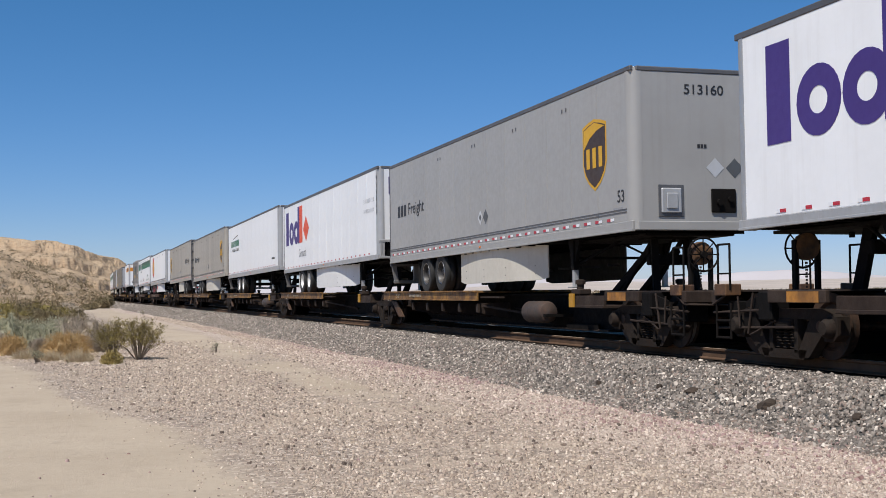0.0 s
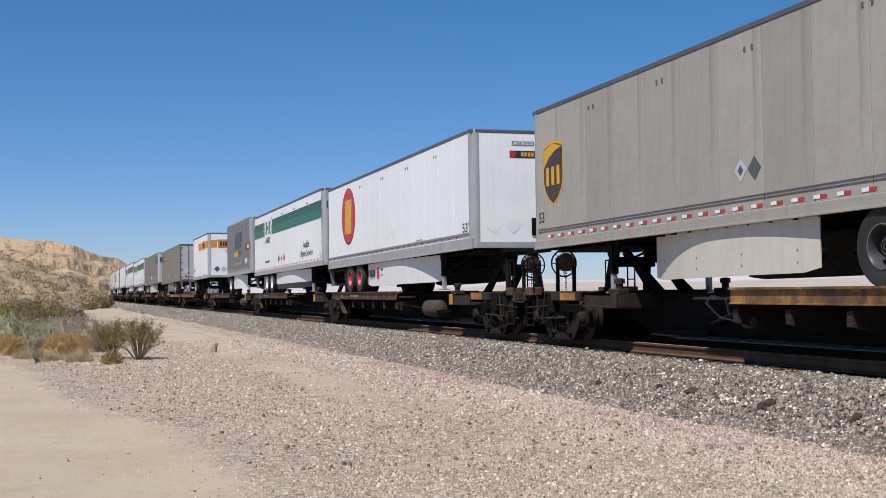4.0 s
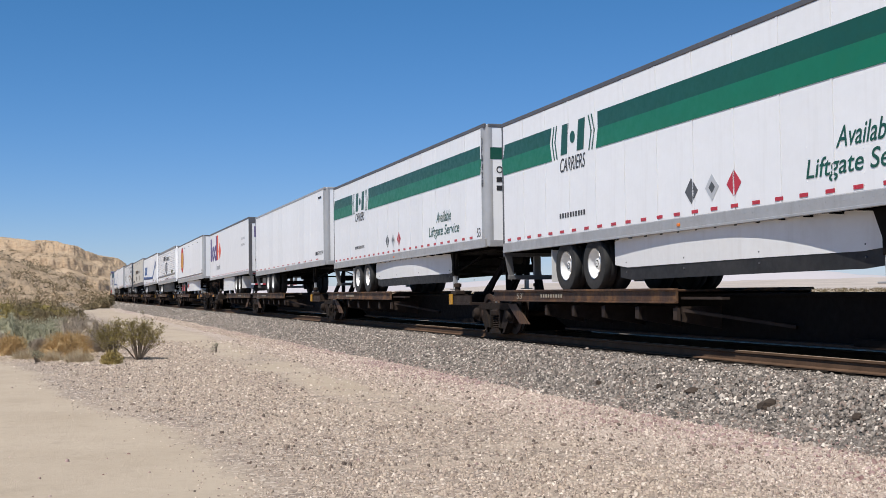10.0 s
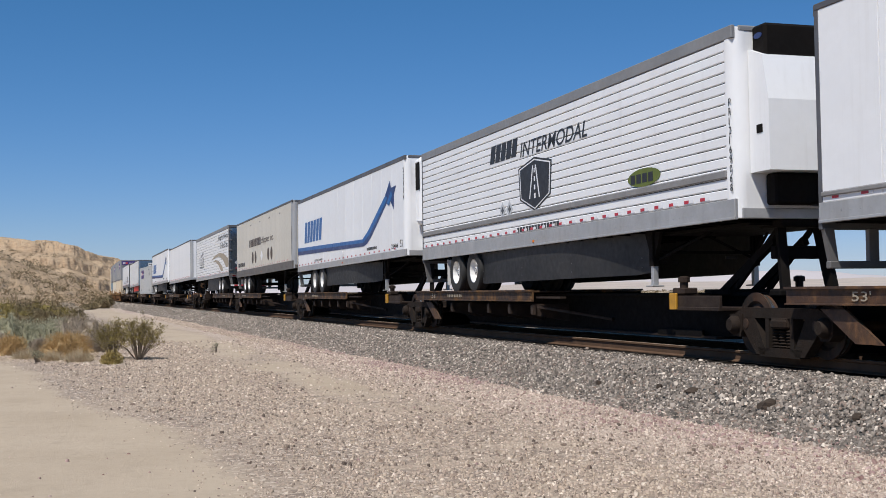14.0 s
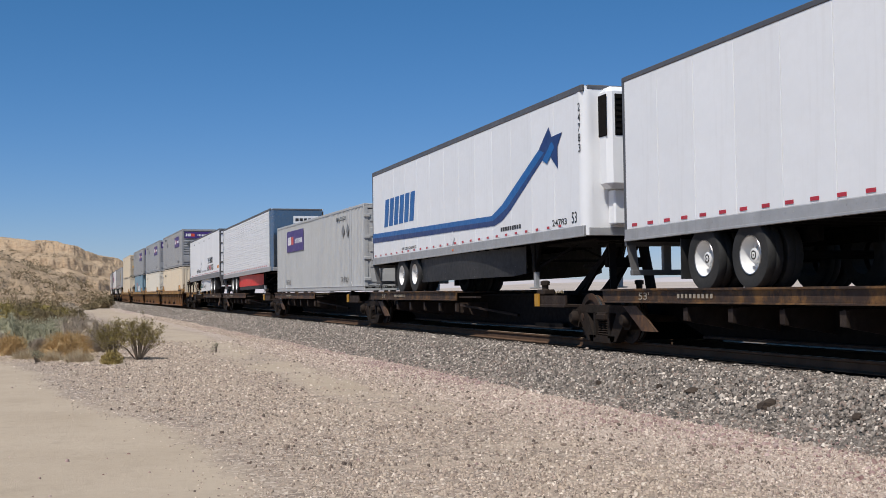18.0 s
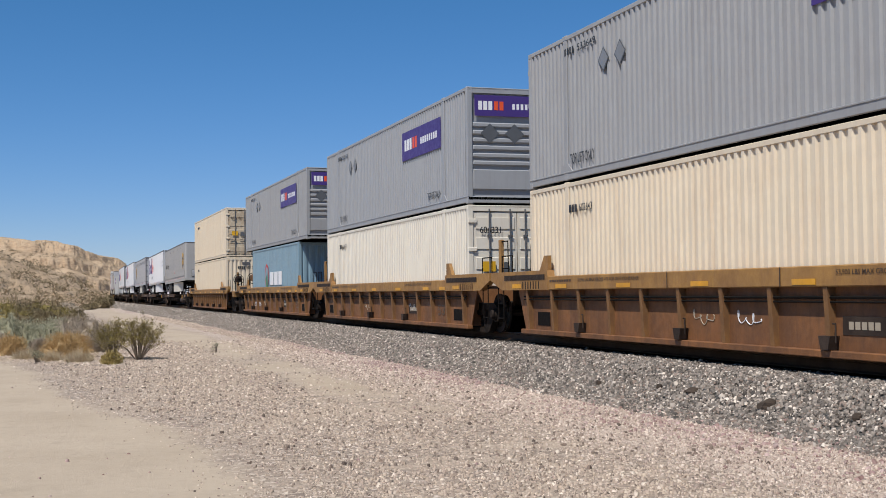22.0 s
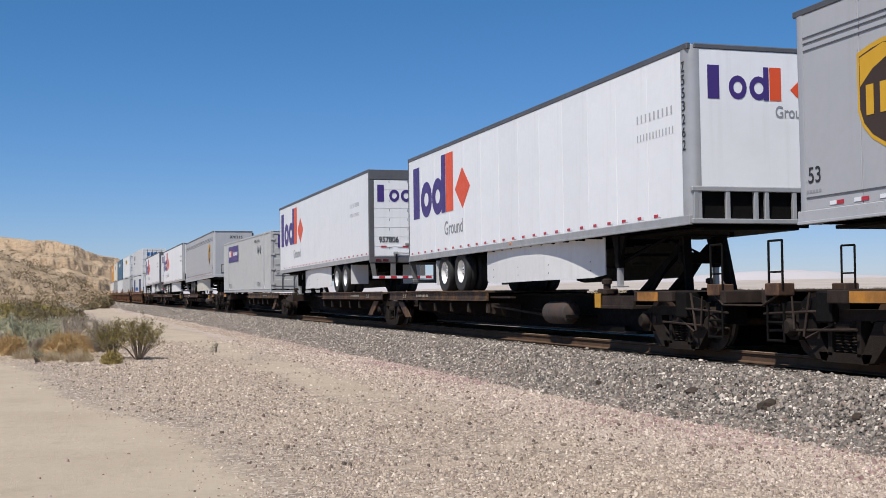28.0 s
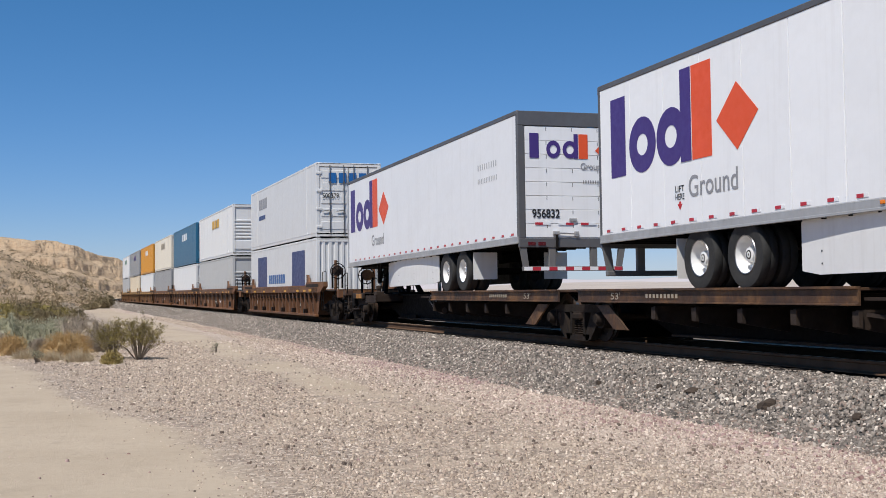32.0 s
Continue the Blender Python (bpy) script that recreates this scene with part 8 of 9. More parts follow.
# creosoted timber, darkened further for the shade between the rails
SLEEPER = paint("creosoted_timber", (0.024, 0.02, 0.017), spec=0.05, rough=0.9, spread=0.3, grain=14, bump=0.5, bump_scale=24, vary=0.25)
bed = bpy.data.objects["ballast_bed"]
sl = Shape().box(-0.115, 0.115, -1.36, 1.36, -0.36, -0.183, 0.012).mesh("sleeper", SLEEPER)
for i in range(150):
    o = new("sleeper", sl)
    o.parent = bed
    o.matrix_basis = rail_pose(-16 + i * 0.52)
DARK_ROCK = paint("dark_rock", (0.045, 0.03, 0.02), rough=0.9, spread=0.4, grain=9, bump=0.6, bump_scale=12, vary=0.2)


def rock(x, y, z, w, h, seed):
    r = random.Random(seed)
    bm = bmesh.new()
    bmesh.ops.create_icosphere(bm, subdivisions=2, radius=0.5)
    for vv in bm.verts:
        k = 0.78 + 0.4 * noise.noise(vv.co * 2.3 + Vector((seed * 7.1, 0, 0)))
        vv.co = Vector((vv.co.x * w * k, vv.co.y * w * 0.7 * k, max(-0.3, vv.co.z) * h * 1.6 * k))
    me = bpy.data.meshes.new("rock")
    bm.to_mesh(me)
    bm.free()
    me.materials.append(DARK_ROCK)
    ob = tagged(new("rock", me), "dark brown rock lying on the ballast slope", "rock", "dark rocks")
    ob.matrix_world = Matrix.Translation((x, y, z)) @ Matrix.Rotation(r.random() * 0.6 - 0.5, 4, "Z")


for i, (s0, d0, w_, h_) in enumerate(((-17.3, -2.5, 0.34, 0.17), (-15.25, -2.44, 0.28, 0.14), (-12.55, -2.65, 0.11, 0.16), (-14.3, -2.48, 0.1, 0.15), (-19.05, -2.48, 0.15, 0.14), (-15.1, -3.2, 0.12, 0.07))):
    x0, y0, _ = on_track(s0, d0)
    rock(x0, y0, bed_z(d0) + 0.03, w_ * 1.05, h_ * 0.75, i + 1)


# ---- plants ----
def leaf_mat(name, tones):
    m = bpy.data.materials.new(name)
    stone_mat(m, tones)
    m.node_tree.nodes["Principled BSDF"].inputs["Roughness"].default_value = 0.8
    return m


OLIVE = leaf_mat("olive_leaves", [(0.20, 0.155, 0.045), (0.26, 0.205, 0.07), (0.145, 0.112, 0.034), (0.32, 0.25, 0.10)])
SAGE = leaf_mat("grey_green_leaves", [(0.38, 0.365, 0.25), (0.31, 0.30, 0.20), (0.43, 0.41, 0.29), (0.26, 0.25, 0.165), (0.40, 0.38, 0.265)])
DRY = leaf_mat("dry_grey_twigs", [(0.38, 0.31, 0.235), (0.32, 0.26, 0.195), (0.44, 0.365, 0.28), (0.27, 0.215, 0.16)])
GOLDEN = leaf_mat("golden_dry_grass", [(0.42, 0.27, 0.115), (0.46, 0.305, 0.14), (0.37, 0.23, 0.095), (0.52, 0.37, 0.19)])
STRAW = leaf_mat("straw_grass", [(0.52, 0.42, 0.28), (0.44, 0.34, 0.21), (0.60, 0.50, 0.36), (0.36, 0.27, 0.16)])
DARK_GREEN = leaf_mat("dark_scrub_leaves", [(0.15, 0.115, 0.062), (0.19, 0.145, 0.08), (0.125, 0.098, 0.052), (0.22, 0.175, 0.10)])
HILL_SCRUB = leaf_mat("brown_scrub_leaves", [(0.25, 0.19, 0.115), (0.30, 0.23, 0.145), (0.20, 0.152, 0.09), (0.34, 0.265, 0.17)])
TWIG = paint("grey_brown_twig", (0.16, 0.12, 0.085), rough=0.9, spread=0.25)


def cards(name, pos, length, width, out, material, parent, r):
    """Small folded leaves or blades at pos, pointing along out."""
    n = len(pos)
    d = out + 0.55 * r.standard_normal((n, 3))
    d /= np.linalg.norm(d, axis=1, keepdims=True)
    e = np.cross(d, r.standard_normal((n, 3)))
    e /= np.linalg.norm(e, axis=1, keepdims=True) + 1e-9
    f = np.cross(d, e)
    L_, W_ = (length * (0.6 + 0.8 * r.random(n)))[:, None], (width * (0.6 + 0.8 * r.random(n)))[:, None]
    co = np.stack([pos, pos + d * L_ * 0.5 + e * W_ * 0.5 + f * W_ * 0.2, pos + d * L_, pos + d * L_ * 0.5 - e * W_ * 0.5 + f * W_ * 0.2], 1)
    tri = np.array([(0, 1, 2), (0, 2, 3)])
    q = (tri[None] + (np.arange(n) * 4)[:, None, None]).reshape(-1, 3)
    me = bpy.data.meshes.new(name)
    me.vertices.add(n * 4)
    me.vertices.foreach_set("co", co.astype(np.float32).ravel())
    me.loops.add(q.size)
    me.loops.foreach_set("vertex_index", q.astype(np.int32).ravel())
    me.polygons.add(len(q))
    me.polygons.foreach_set("loop_start", np.arange(0, q.size, 3, dtype=np.int32))
    me.update(calc_edges=True)
    me.materials.append(material)
    ob = new(name, me)
    ob.parent = parent
    return ob


def shrub(x, y, w, h, material, label, seed, stems=40, leaves=60, leaf=0.035, spread=1.0, base=None, grass=False):
    """A desert shrub: bent stems from one root, each with a spray of small leaves."""
    r = np.random.default_rng(seed)
    z = float(ground_z(np.array([x]), np.array([y]))[0]) if base is None else base
    t = thing("grass_tuft" if grass else "shrub", label, "dry grass" if grass else "shrub", "desert plants")
    t.matrix_world = Matrix.Translation((x, y, z - 0.02))
    if grass:
        n = stems * leaves
        a, q = r.random(n) * 6.283, np.sqrt(r.random(n))
        pos = np.stack([np.cos(a) * q * w * 0.42, np.sin(a) * q * w * 0.42, 0 * a], 1)
        out = np.stack([np.cos(a) * q * 0.7, np.sin(a) * q * 0.7, 1.0 + 0 * a], 1)
        cards("tuft", pos, h * (1.05 - 0.45 * q), 0.007, out + 0.25 * r.standard_normal((n, 3)), material, t, r)
        return t
    s, pts, outs = Shape(), [], []
    for i in range(stems):
        a = r.random() * 6.283
        lean = (0.15 + 0.85 * r.random() ** 0.7) * spread
        tip = np.array([math.cos(a) * w / 2 * lean, math.sin(a) * w / 2 * lean, h * (1.02 - 0.45 * lean ** 2) * (0.75 + 0.3 * r.random())])
        mid = tip * np.array([0.42, 0.42, 0.6]) + 0.03 * r.standard_normal(3)
        s.rod((0.04 * math.cos(a), 0.04 * math.sin(a), 0), tuple(mid), 0.011 * max(0.6, h), 4)
        s.rod(tuple(mid), tuple(tip), 0.006 * max(0.6, h), 4)
        for j in range(3):
            q = mid + (tip - mid) * r.random() + np.array([0, 0, 0.01])
            tw = q + 0.16 * h * r.standard_normal(3) * np.array([1, 1, 0.7]) + np.array([0, 0, 0.08 * h])
            s.rod(tuple(q), tuple(tw), 0.004 * max(0.6, h), 3)
            k = leaves // 4
            f = r.random((k, 1)) ** 0.6
            pts.append(q + (tw - q) * f + 0.035 * h * r.standard_normal((k, 3)))
            outs.append(np.repeat(((tw - q) / (np.linalg.norm(tw - q) + 1e-6))[None], k, 0))
        k = leaves // 4
        f = r.random((k, 1)) ** 0.5
        pts.append(mid + (tip - mid) * f + 0.04 * h * r.standard_normal((k, 3)))
        outs.append(np.repeat(((tip - mid) / np.linalg.norm(tip - mid))[None], k, 0))
    part("stem", s, TWIG, t)
    cards("foliage", np.concatenate(pts), leaf, leaf * 0.45, np.concatenate(outs), material, t, r)
    return t


def mound(x, y, w, h, material, label, seed, n=2600, leaf=0.05, wide=0.5):
    """A low rounded bush: twigs fanning out under a lumpy dome of small leaves."""
    r = np.random.default_rng(seed)
    z = float(ground_z(np.array([x]), np.array([y]))[0])
    t = thing("shrub", label, "shrub", "desert plants")
    t.matrix_world = Matrix.Translation((x, y, z - 0.02))
    s = Shape()
    for i in range(26):
        a, q = r.random() * 6.283, 0.35 + 0.6 * r.random()
        tip = (math.cos(a) * w / 2 * q, math.sin(a) * w / 2 * q, h * (0.95 - 0.6 * q * q))
        s.rod((0.03 * math.cos(a), 0.03 * math.sin(a), 0), tip, 0.008, 3)
    part("stem", s, TWIG, t)
    # solid dome added inside, its lit surface fills dark gaps between the leaves
    g, na, ne = Shape(), 22, 7
    v = []
    for j in range(ne + 1):
        for i in range(na):
            a, el = 6.283 * i / na, 1.5708 * j / ne
            q = 0.8 * (1 + 0.22 * math.sin(3 * a + seed) * math.cos(4 * el + seed * 2) + 0.12 * math.sin(7 * a + 5 * el + seed)) + 0.05 * r.standard_normal()
            v.append((math.cos(a) * math.cos(el) * w / 2 * q, math.sin(a) * math.cos(el) * w / 2 * q, 0.02 + math.sin(el) * h * 0.92 * q))
    g.add(v, [(j * na + i, j * na + (i + 1) % na, (j + 1) * na + (i + 1) % na, (j + 1) * na + i) for j in range(ne) for i in range(na)])
    part("inner_growth", g, material, t, smooth=True)
    a, c = r.random(n) * 6.283, r.random(n) ** 0.8
    el = np.arcsin(c)
    lump = 1 + 0.22 * np.sin(3 * a + seed) * np.cos(4 * el + seed * 2) + 0.12 * np.sin(7 * a + 5 * el + seed)
    q = lump * (0.62 + 0.38 * r.random(n) ** 0.5)
    pos = np.stack([np.cos(a) * np.cos(el) * w / 2 * q, np.sin(a) * np.cos(el) * w / 2 * q, 0.04 + np.sin(el) * h * 0.92 * q], 1)
    out = np.stack([np.cos(a) * np.cos(el), np.sin(a) * np.cos(el), np.sin(el) + 0.6], 1)
    cards("foliage", pos, np.full(n, leaf * 1.0), leaf * wide, out * 0.8 + 0.4 * r.standard_normal((n, 3)), material, t, r)
    return t


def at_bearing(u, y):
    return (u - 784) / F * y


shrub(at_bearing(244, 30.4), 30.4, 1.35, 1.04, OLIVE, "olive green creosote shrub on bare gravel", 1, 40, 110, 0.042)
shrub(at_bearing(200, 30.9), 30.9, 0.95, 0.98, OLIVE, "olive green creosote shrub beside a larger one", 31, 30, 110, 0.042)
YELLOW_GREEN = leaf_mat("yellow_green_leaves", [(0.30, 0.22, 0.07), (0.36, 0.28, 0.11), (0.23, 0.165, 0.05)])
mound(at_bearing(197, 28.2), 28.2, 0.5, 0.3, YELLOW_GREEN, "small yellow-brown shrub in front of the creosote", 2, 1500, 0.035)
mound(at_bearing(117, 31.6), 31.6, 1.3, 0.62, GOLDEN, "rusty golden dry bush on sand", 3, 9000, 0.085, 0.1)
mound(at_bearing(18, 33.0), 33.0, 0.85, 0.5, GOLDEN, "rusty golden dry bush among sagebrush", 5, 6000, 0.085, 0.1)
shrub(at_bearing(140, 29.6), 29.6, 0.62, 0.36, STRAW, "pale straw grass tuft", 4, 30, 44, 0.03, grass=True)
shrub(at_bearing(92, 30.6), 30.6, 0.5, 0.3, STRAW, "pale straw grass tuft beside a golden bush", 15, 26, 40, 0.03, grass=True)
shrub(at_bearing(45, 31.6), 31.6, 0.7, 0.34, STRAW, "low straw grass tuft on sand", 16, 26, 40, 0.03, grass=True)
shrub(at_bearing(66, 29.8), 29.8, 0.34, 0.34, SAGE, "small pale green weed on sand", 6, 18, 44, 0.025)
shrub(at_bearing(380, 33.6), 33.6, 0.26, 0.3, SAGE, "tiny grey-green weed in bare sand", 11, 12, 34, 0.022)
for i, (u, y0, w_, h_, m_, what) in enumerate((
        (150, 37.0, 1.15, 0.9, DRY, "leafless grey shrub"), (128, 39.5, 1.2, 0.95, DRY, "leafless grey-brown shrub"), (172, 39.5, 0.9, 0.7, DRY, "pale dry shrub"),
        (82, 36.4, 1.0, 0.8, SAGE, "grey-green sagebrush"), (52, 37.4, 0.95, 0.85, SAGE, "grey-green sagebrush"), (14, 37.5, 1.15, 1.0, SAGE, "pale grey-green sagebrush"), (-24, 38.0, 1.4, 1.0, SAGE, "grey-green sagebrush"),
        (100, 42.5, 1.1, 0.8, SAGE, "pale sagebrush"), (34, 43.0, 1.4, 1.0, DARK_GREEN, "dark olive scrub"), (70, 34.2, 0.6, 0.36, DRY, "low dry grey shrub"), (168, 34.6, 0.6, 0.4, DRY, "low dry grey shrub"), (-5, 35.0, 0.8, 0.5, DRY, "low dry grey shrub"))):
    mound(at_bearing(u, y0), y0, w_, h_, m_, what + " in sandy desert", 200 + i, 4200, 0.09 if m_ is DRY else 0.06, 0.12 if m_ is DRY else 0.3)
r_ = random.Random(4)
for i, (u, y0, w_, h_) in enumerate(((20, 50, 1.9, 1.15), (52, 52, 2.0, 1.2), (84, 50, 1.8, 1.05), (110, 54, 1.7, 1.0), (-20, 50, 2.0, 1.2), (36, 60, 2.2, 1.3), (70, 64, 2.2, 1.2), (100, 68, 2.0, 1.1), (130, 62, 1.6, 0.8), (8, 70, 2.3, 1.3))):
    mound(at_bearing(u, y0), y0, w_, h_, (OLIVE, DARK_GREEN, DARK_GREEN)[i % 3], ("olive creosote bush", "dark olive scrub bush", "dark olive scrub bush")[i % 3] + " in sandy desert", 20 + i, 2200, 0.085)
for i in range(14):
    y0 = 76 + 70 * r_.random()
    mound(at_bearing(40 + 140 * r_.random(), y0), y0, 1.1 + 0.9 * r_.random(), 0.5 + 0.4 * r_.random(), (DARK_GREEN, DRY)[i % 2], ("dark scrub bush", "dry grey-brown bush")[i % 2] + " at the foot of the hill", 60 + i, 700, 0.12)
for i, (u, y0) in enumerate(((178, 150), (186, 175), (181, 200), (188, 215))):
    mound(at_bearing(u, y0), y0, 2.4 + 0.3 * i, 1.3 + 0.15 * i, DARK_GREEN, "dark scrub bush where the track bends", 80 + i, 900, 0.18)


def clumps(name, x, y, z, size, material, label, r, per=44):
    """Far scrub: low clumps of many small leaves."""
    n = len(x)
    o = r.standard_normal((n, per, 3)) * np.array([0.38, 0.38, 0.2])
    o[..., 2] = np.abs(o[..., 2]) + 0.05
    pos = (np.stack([x, y, z], -1)[:, None] + o * size[:, None, None]).reshape(-1, 3)
    out = o.reshape(-1, 3) + np.array([0, 0, 0.3])
    ob = cards(name, pos, np.repeat(size * 0.24, per), np.repeat(size * 0.16, per), out, material, None, r)
    return tagged(ob, label, "scrub", kind="stuff")


rr = np.random.default_rng(9)
def on_slope(n, gx_, gy_, gz_, lo, hi, j0):
    """Random places on a hillside between two heights of its rows."""
    a, b = lo + (hi - lo) * rr.random(n), j0 + (gx_.shape[1] - 2 - j0) * rr.random(n)
    i, j = a.astype(int), b.astype(int)
    fa_, fb_ = a - i, b - j
    lerp = lambda g: (g[i, j] * (1 - fb_) + g[i, j + 1] * fb_) * (1 - fa_) + (g[i + 1, j] * (1 - fb_) + g[i + 1, j + 1] * fb_) * fa_
    return lerp(gx_), lerp(gy_), lerp(gz_)


n = 1150
x_, y_, z_ = on_slope(n, hx, hy, hz, 3, 180, 100)
ok = fbm(x_, y_, 0.09, 4.4) + 0.6 * rr.standard_normal(n) > -0.1
x_, y_, z_ = x_[ok], y_[ok], z_[ok]
clumps("hill_scrub", x_, y_, z_, 0.35 + 1.3 * rr.random(len(x_)) ** 2.6, HILL_SCRUB, "scattered dark scrub on the hillside", rr, 30)
x_, y_, z_ = on_slope(520, fx, fy, fz, 20, 150, 45)
clumps("bluff_scrub", x_, y_, z_, 0.6 + 1.6 * rr.random(520) ** 2.4, HILL_SCRUB, "scattered dark scrub on the bluff", rr, 30)
n = 1500
y_ = 60 + 1400 * rr.random(n) ** 1.4
x_ = y_ * (-0.12 + 0.55 * rr.random(n))
dg, _ = track_gap(x_, y_)
ok = dg > 14
x_, y_ = x_[ok], y_[ok]
clumps("plain_scrub", x_, y_, ground_z(x_, y_), 0.7 + 1.2 * rr.random(len(x_)) + y_ * 0.0012, DARK_GREEN, "dark scrub dotted over the plain", rr, 24)
# ---- the train, from the front ----
W = 16.45


def put(t, s_rear, L, z=0.97, tilt=0.0, turned=False):
    return ride(t, s_rear - L / 2, z, tilt, turned)


NOSE_UP = 0.62


def on_spine(t, s_rear, L=W, turned=False):
    """A trailer whose tail end, or nose where turned, is at s_rear; its nose rides higher."""
    return put(t, s_rear, L, 0.97 + (0.09 if L > 10 else 0.15), NOSE_UP, turned)


def train():
    spine_car(-375.6, -357.6, turned=True, end=True, wheel_at=0.3)
    on_spine(purple_trailer(W, True, "956118", print_at=0.85), -356.8, turned=True)
    spine_car(-353.3, -335.5, lead=True, end=True, tank=True)
    on_spine(shield_trailer(W, False, "513160"), -336.86)
    spine_car(-335.5, -317.6)
    on_spine(purple_trailer(W, False, "956500", bogie=4.55), -319.01)
    spine_car(-317.6, -299.9, tank=True)
    t, k = plain_trailer("new white semi-trailer with green block logo, no skirt", W, False, flap=SKIRT_WHITE, rim=RIM, tape="alternate", post=ALU, top=DARK_RAIL)
    k.bars("logo_bar", 1.15, 4.2, 2.57, 2.9, 7, GREEN, 1, 0.1, 0.2, "green logo bars")
    k.side("logo_line", [(1.9, 3.0), (3.7, 3.14), (3.7, 3.18), (1.9, 3.04)], INK, 1)
    k.letters("TRAILER LEASING", 1.55, 4.15, 2.3, 2.45, INK)
    k.bars("print_bar", 14.6, 15.4, 1.42, 1.5, 8, INK)
    on_spine(t, -301.18)
    spine_car(-299.9, -282.3)
    on_spine(shield_trailer(W, False, "511904", body=TAUPE), -283.1)
    spine_car(-282.3, -266.0, turned=True, end=True)
    on_spine(shield_trailer(W, True, "512733", body=TAUPE, shield_u=1.1, words=(12.4, 15.0)), -265.1, turned=True)

    spine_car(-262.0, -244.6, lead=True, end=True, tank=True, deck=DECK_RUST, tone="rust-brown")
    on_spine(oval_trailer(W), -244.6)
    spine_car(-244.6, -226.6, deck=DECK_RUST, tone="rust-brown")
    on_spine(green_stripe_trailer(W, "SF2385", side="plate"), -227.2)
    spine_car(-226.6, -208.4, tank=True, deck=DECK_RUST, tone="rust-brown")
    on_spine(grey_pup(8.6), -217.2, 8.6)
    spine_car(-208.4, -190.2)
    on_spine(yellow_pup(8.6), -199.44, 8.6)
    spine_car(-190.2, -173.5, turned=True, end=True, mark="TTAX  555136")
    on_spine(dark_grey_trailer(W, True, "660396"), -173.5, turned=True)

    spine_car(-169.4, -152.0, lead=True, end=True, deck=DECK_RUST, tone="rust-brown")
    on_spine(dark_grey_trailer(W, False, "660694"), -153.2)
    spine_car(-152.0, -134.2, deck=DECK_RUST, tone="rust-brown")
    on_spine(green_stripe_trailer(W, "OF1582", side="sheet", plates=8.7), -135.4)
    spine_car(-134.2, -116.2, deck=DECK_RUST, tone="rust-brown")
    on_spine(green_stripe_trailer(W, "OF0428", side="sheet", plates=7.5), -117.75)
    spine_car(-116.2, -98.2, deck=DECK_BROWN, tone="grimy yellow-brown")
    t, k = plain_trailer("plain white semi-trailer without skirt", W, False, bogie=4.1, rim=RIM, tape="groups", post=ALU, top=ALU)
    k.letters("539239", W - 1.3, W - 0.35, 1.28, 1.42, INK)
    k.bars("print_bar", W - 1.75, W - 1.35, 1.28, 1.42, 4, INK)
    k.bars("print_bar", W - 1.2, W - 0.4, 3.42, 3.5, 1, INK)
    on_spine(t, -99.76)
    spine_car(-98.2, -81.9, turned=True, end=True, deck=DECK_BROWN, tone="grimy yellow-brown")
    on_spine(purple_trailer(W, True, "957288"), -81.1, turned=True)

    spine_car(-76.8, -59.3, lead=True, end=True, deck=DECK_RUST, tone="rust-brown")
    on_spine(oval_trailer(W + 0.2), -60.64, W + 0.2)
    spine_car(-59.3, -40.9, deck=DECK_BROWN, tone="grimy yellow-brown")
    on_spine(black_shield_trailer(W), -42.1)
    spine_car(-40.9, -23.4, deck=DECK_BROWN, tone="grimy yellow-brown")
    on_spine(blue_swoosh_trailer(W, "22404"), -23.95)
    spine_car(-23.4, -4.9, deck=DECK_BROWN, tone="grimy yellow-brown")
    on_spine(cream_trailer(W), -6.3)
    spine_car(-4.9, 11.7, turned=True, end=True, deck=DECK_BROWN, tone="grimy yellow-brown")
    on_spine(swoosh_reefer(W), 13.4, turned=True)

    spine_car(16.9, 35.0, lead=True, end=True, tank=True, deck=DECK_BROWN, tone="grimy yellow-brown")
    t, k = plain_trailer("plain white semi-trailer with dark blue sign on its nose", W, False, connector=False, bogie=3.4, rim=RIM, tape="red", post=ALU, top=DARK_RAIL)
    k.column("9124724", W - 0.2, 3.5, 0.14, INK, 4)
    k.front("sign", [(0.0, 2.75), (1.0, 2.75), (1.0, 3.25), (0.0, 3.25)], BLUE_INK, 1, "blue sign with white lines")
    k.front_bars("sign_bar", 0.08, 0.9, 3.08, 3.16, 5, INK_WHITE, 2)
    k.front_bars("sign_bar", 0.08, 0.9, 2.85, 2.93, 5, INK_WHITE, 2)
    on_spine(t, 33.5)
    spine_car(35.0, 52.6, deck=DECK_BROWN, tone="grimy yellow-brown")
    on_spine(blue_swoosh_trailer(W, "24783"), 51.7)
    spine_car(52.6, 70.4, deck=DECK_RUST, tone="rust-brown")
    c = container("pale grey folded steel container with purple sign", 16.3, PALE_GREY, doors_lead=True)
    k = container_print(c, 16.3, False, 2.9, sign=(2.43, 6.13, 1.72, 2.6))
    box_print(k, 16.3, 2.9, number="053529")
    k.front("sign", [(-0.95, 2.1), (0.2, 2.1), (0.2, 2.7), (-0.95, 2.7)], PURPLE, 8, "purple sign")
    k.front_bars("sign_bar", -0.8, 0.1, 2.25, 2.5, 4, INK_WHITE, 9)
    put(c, 69.2, 16.3, 1.0)
    spine_car(70.4, 88.3, deck=DECK_RUST, tone="rust-brown")
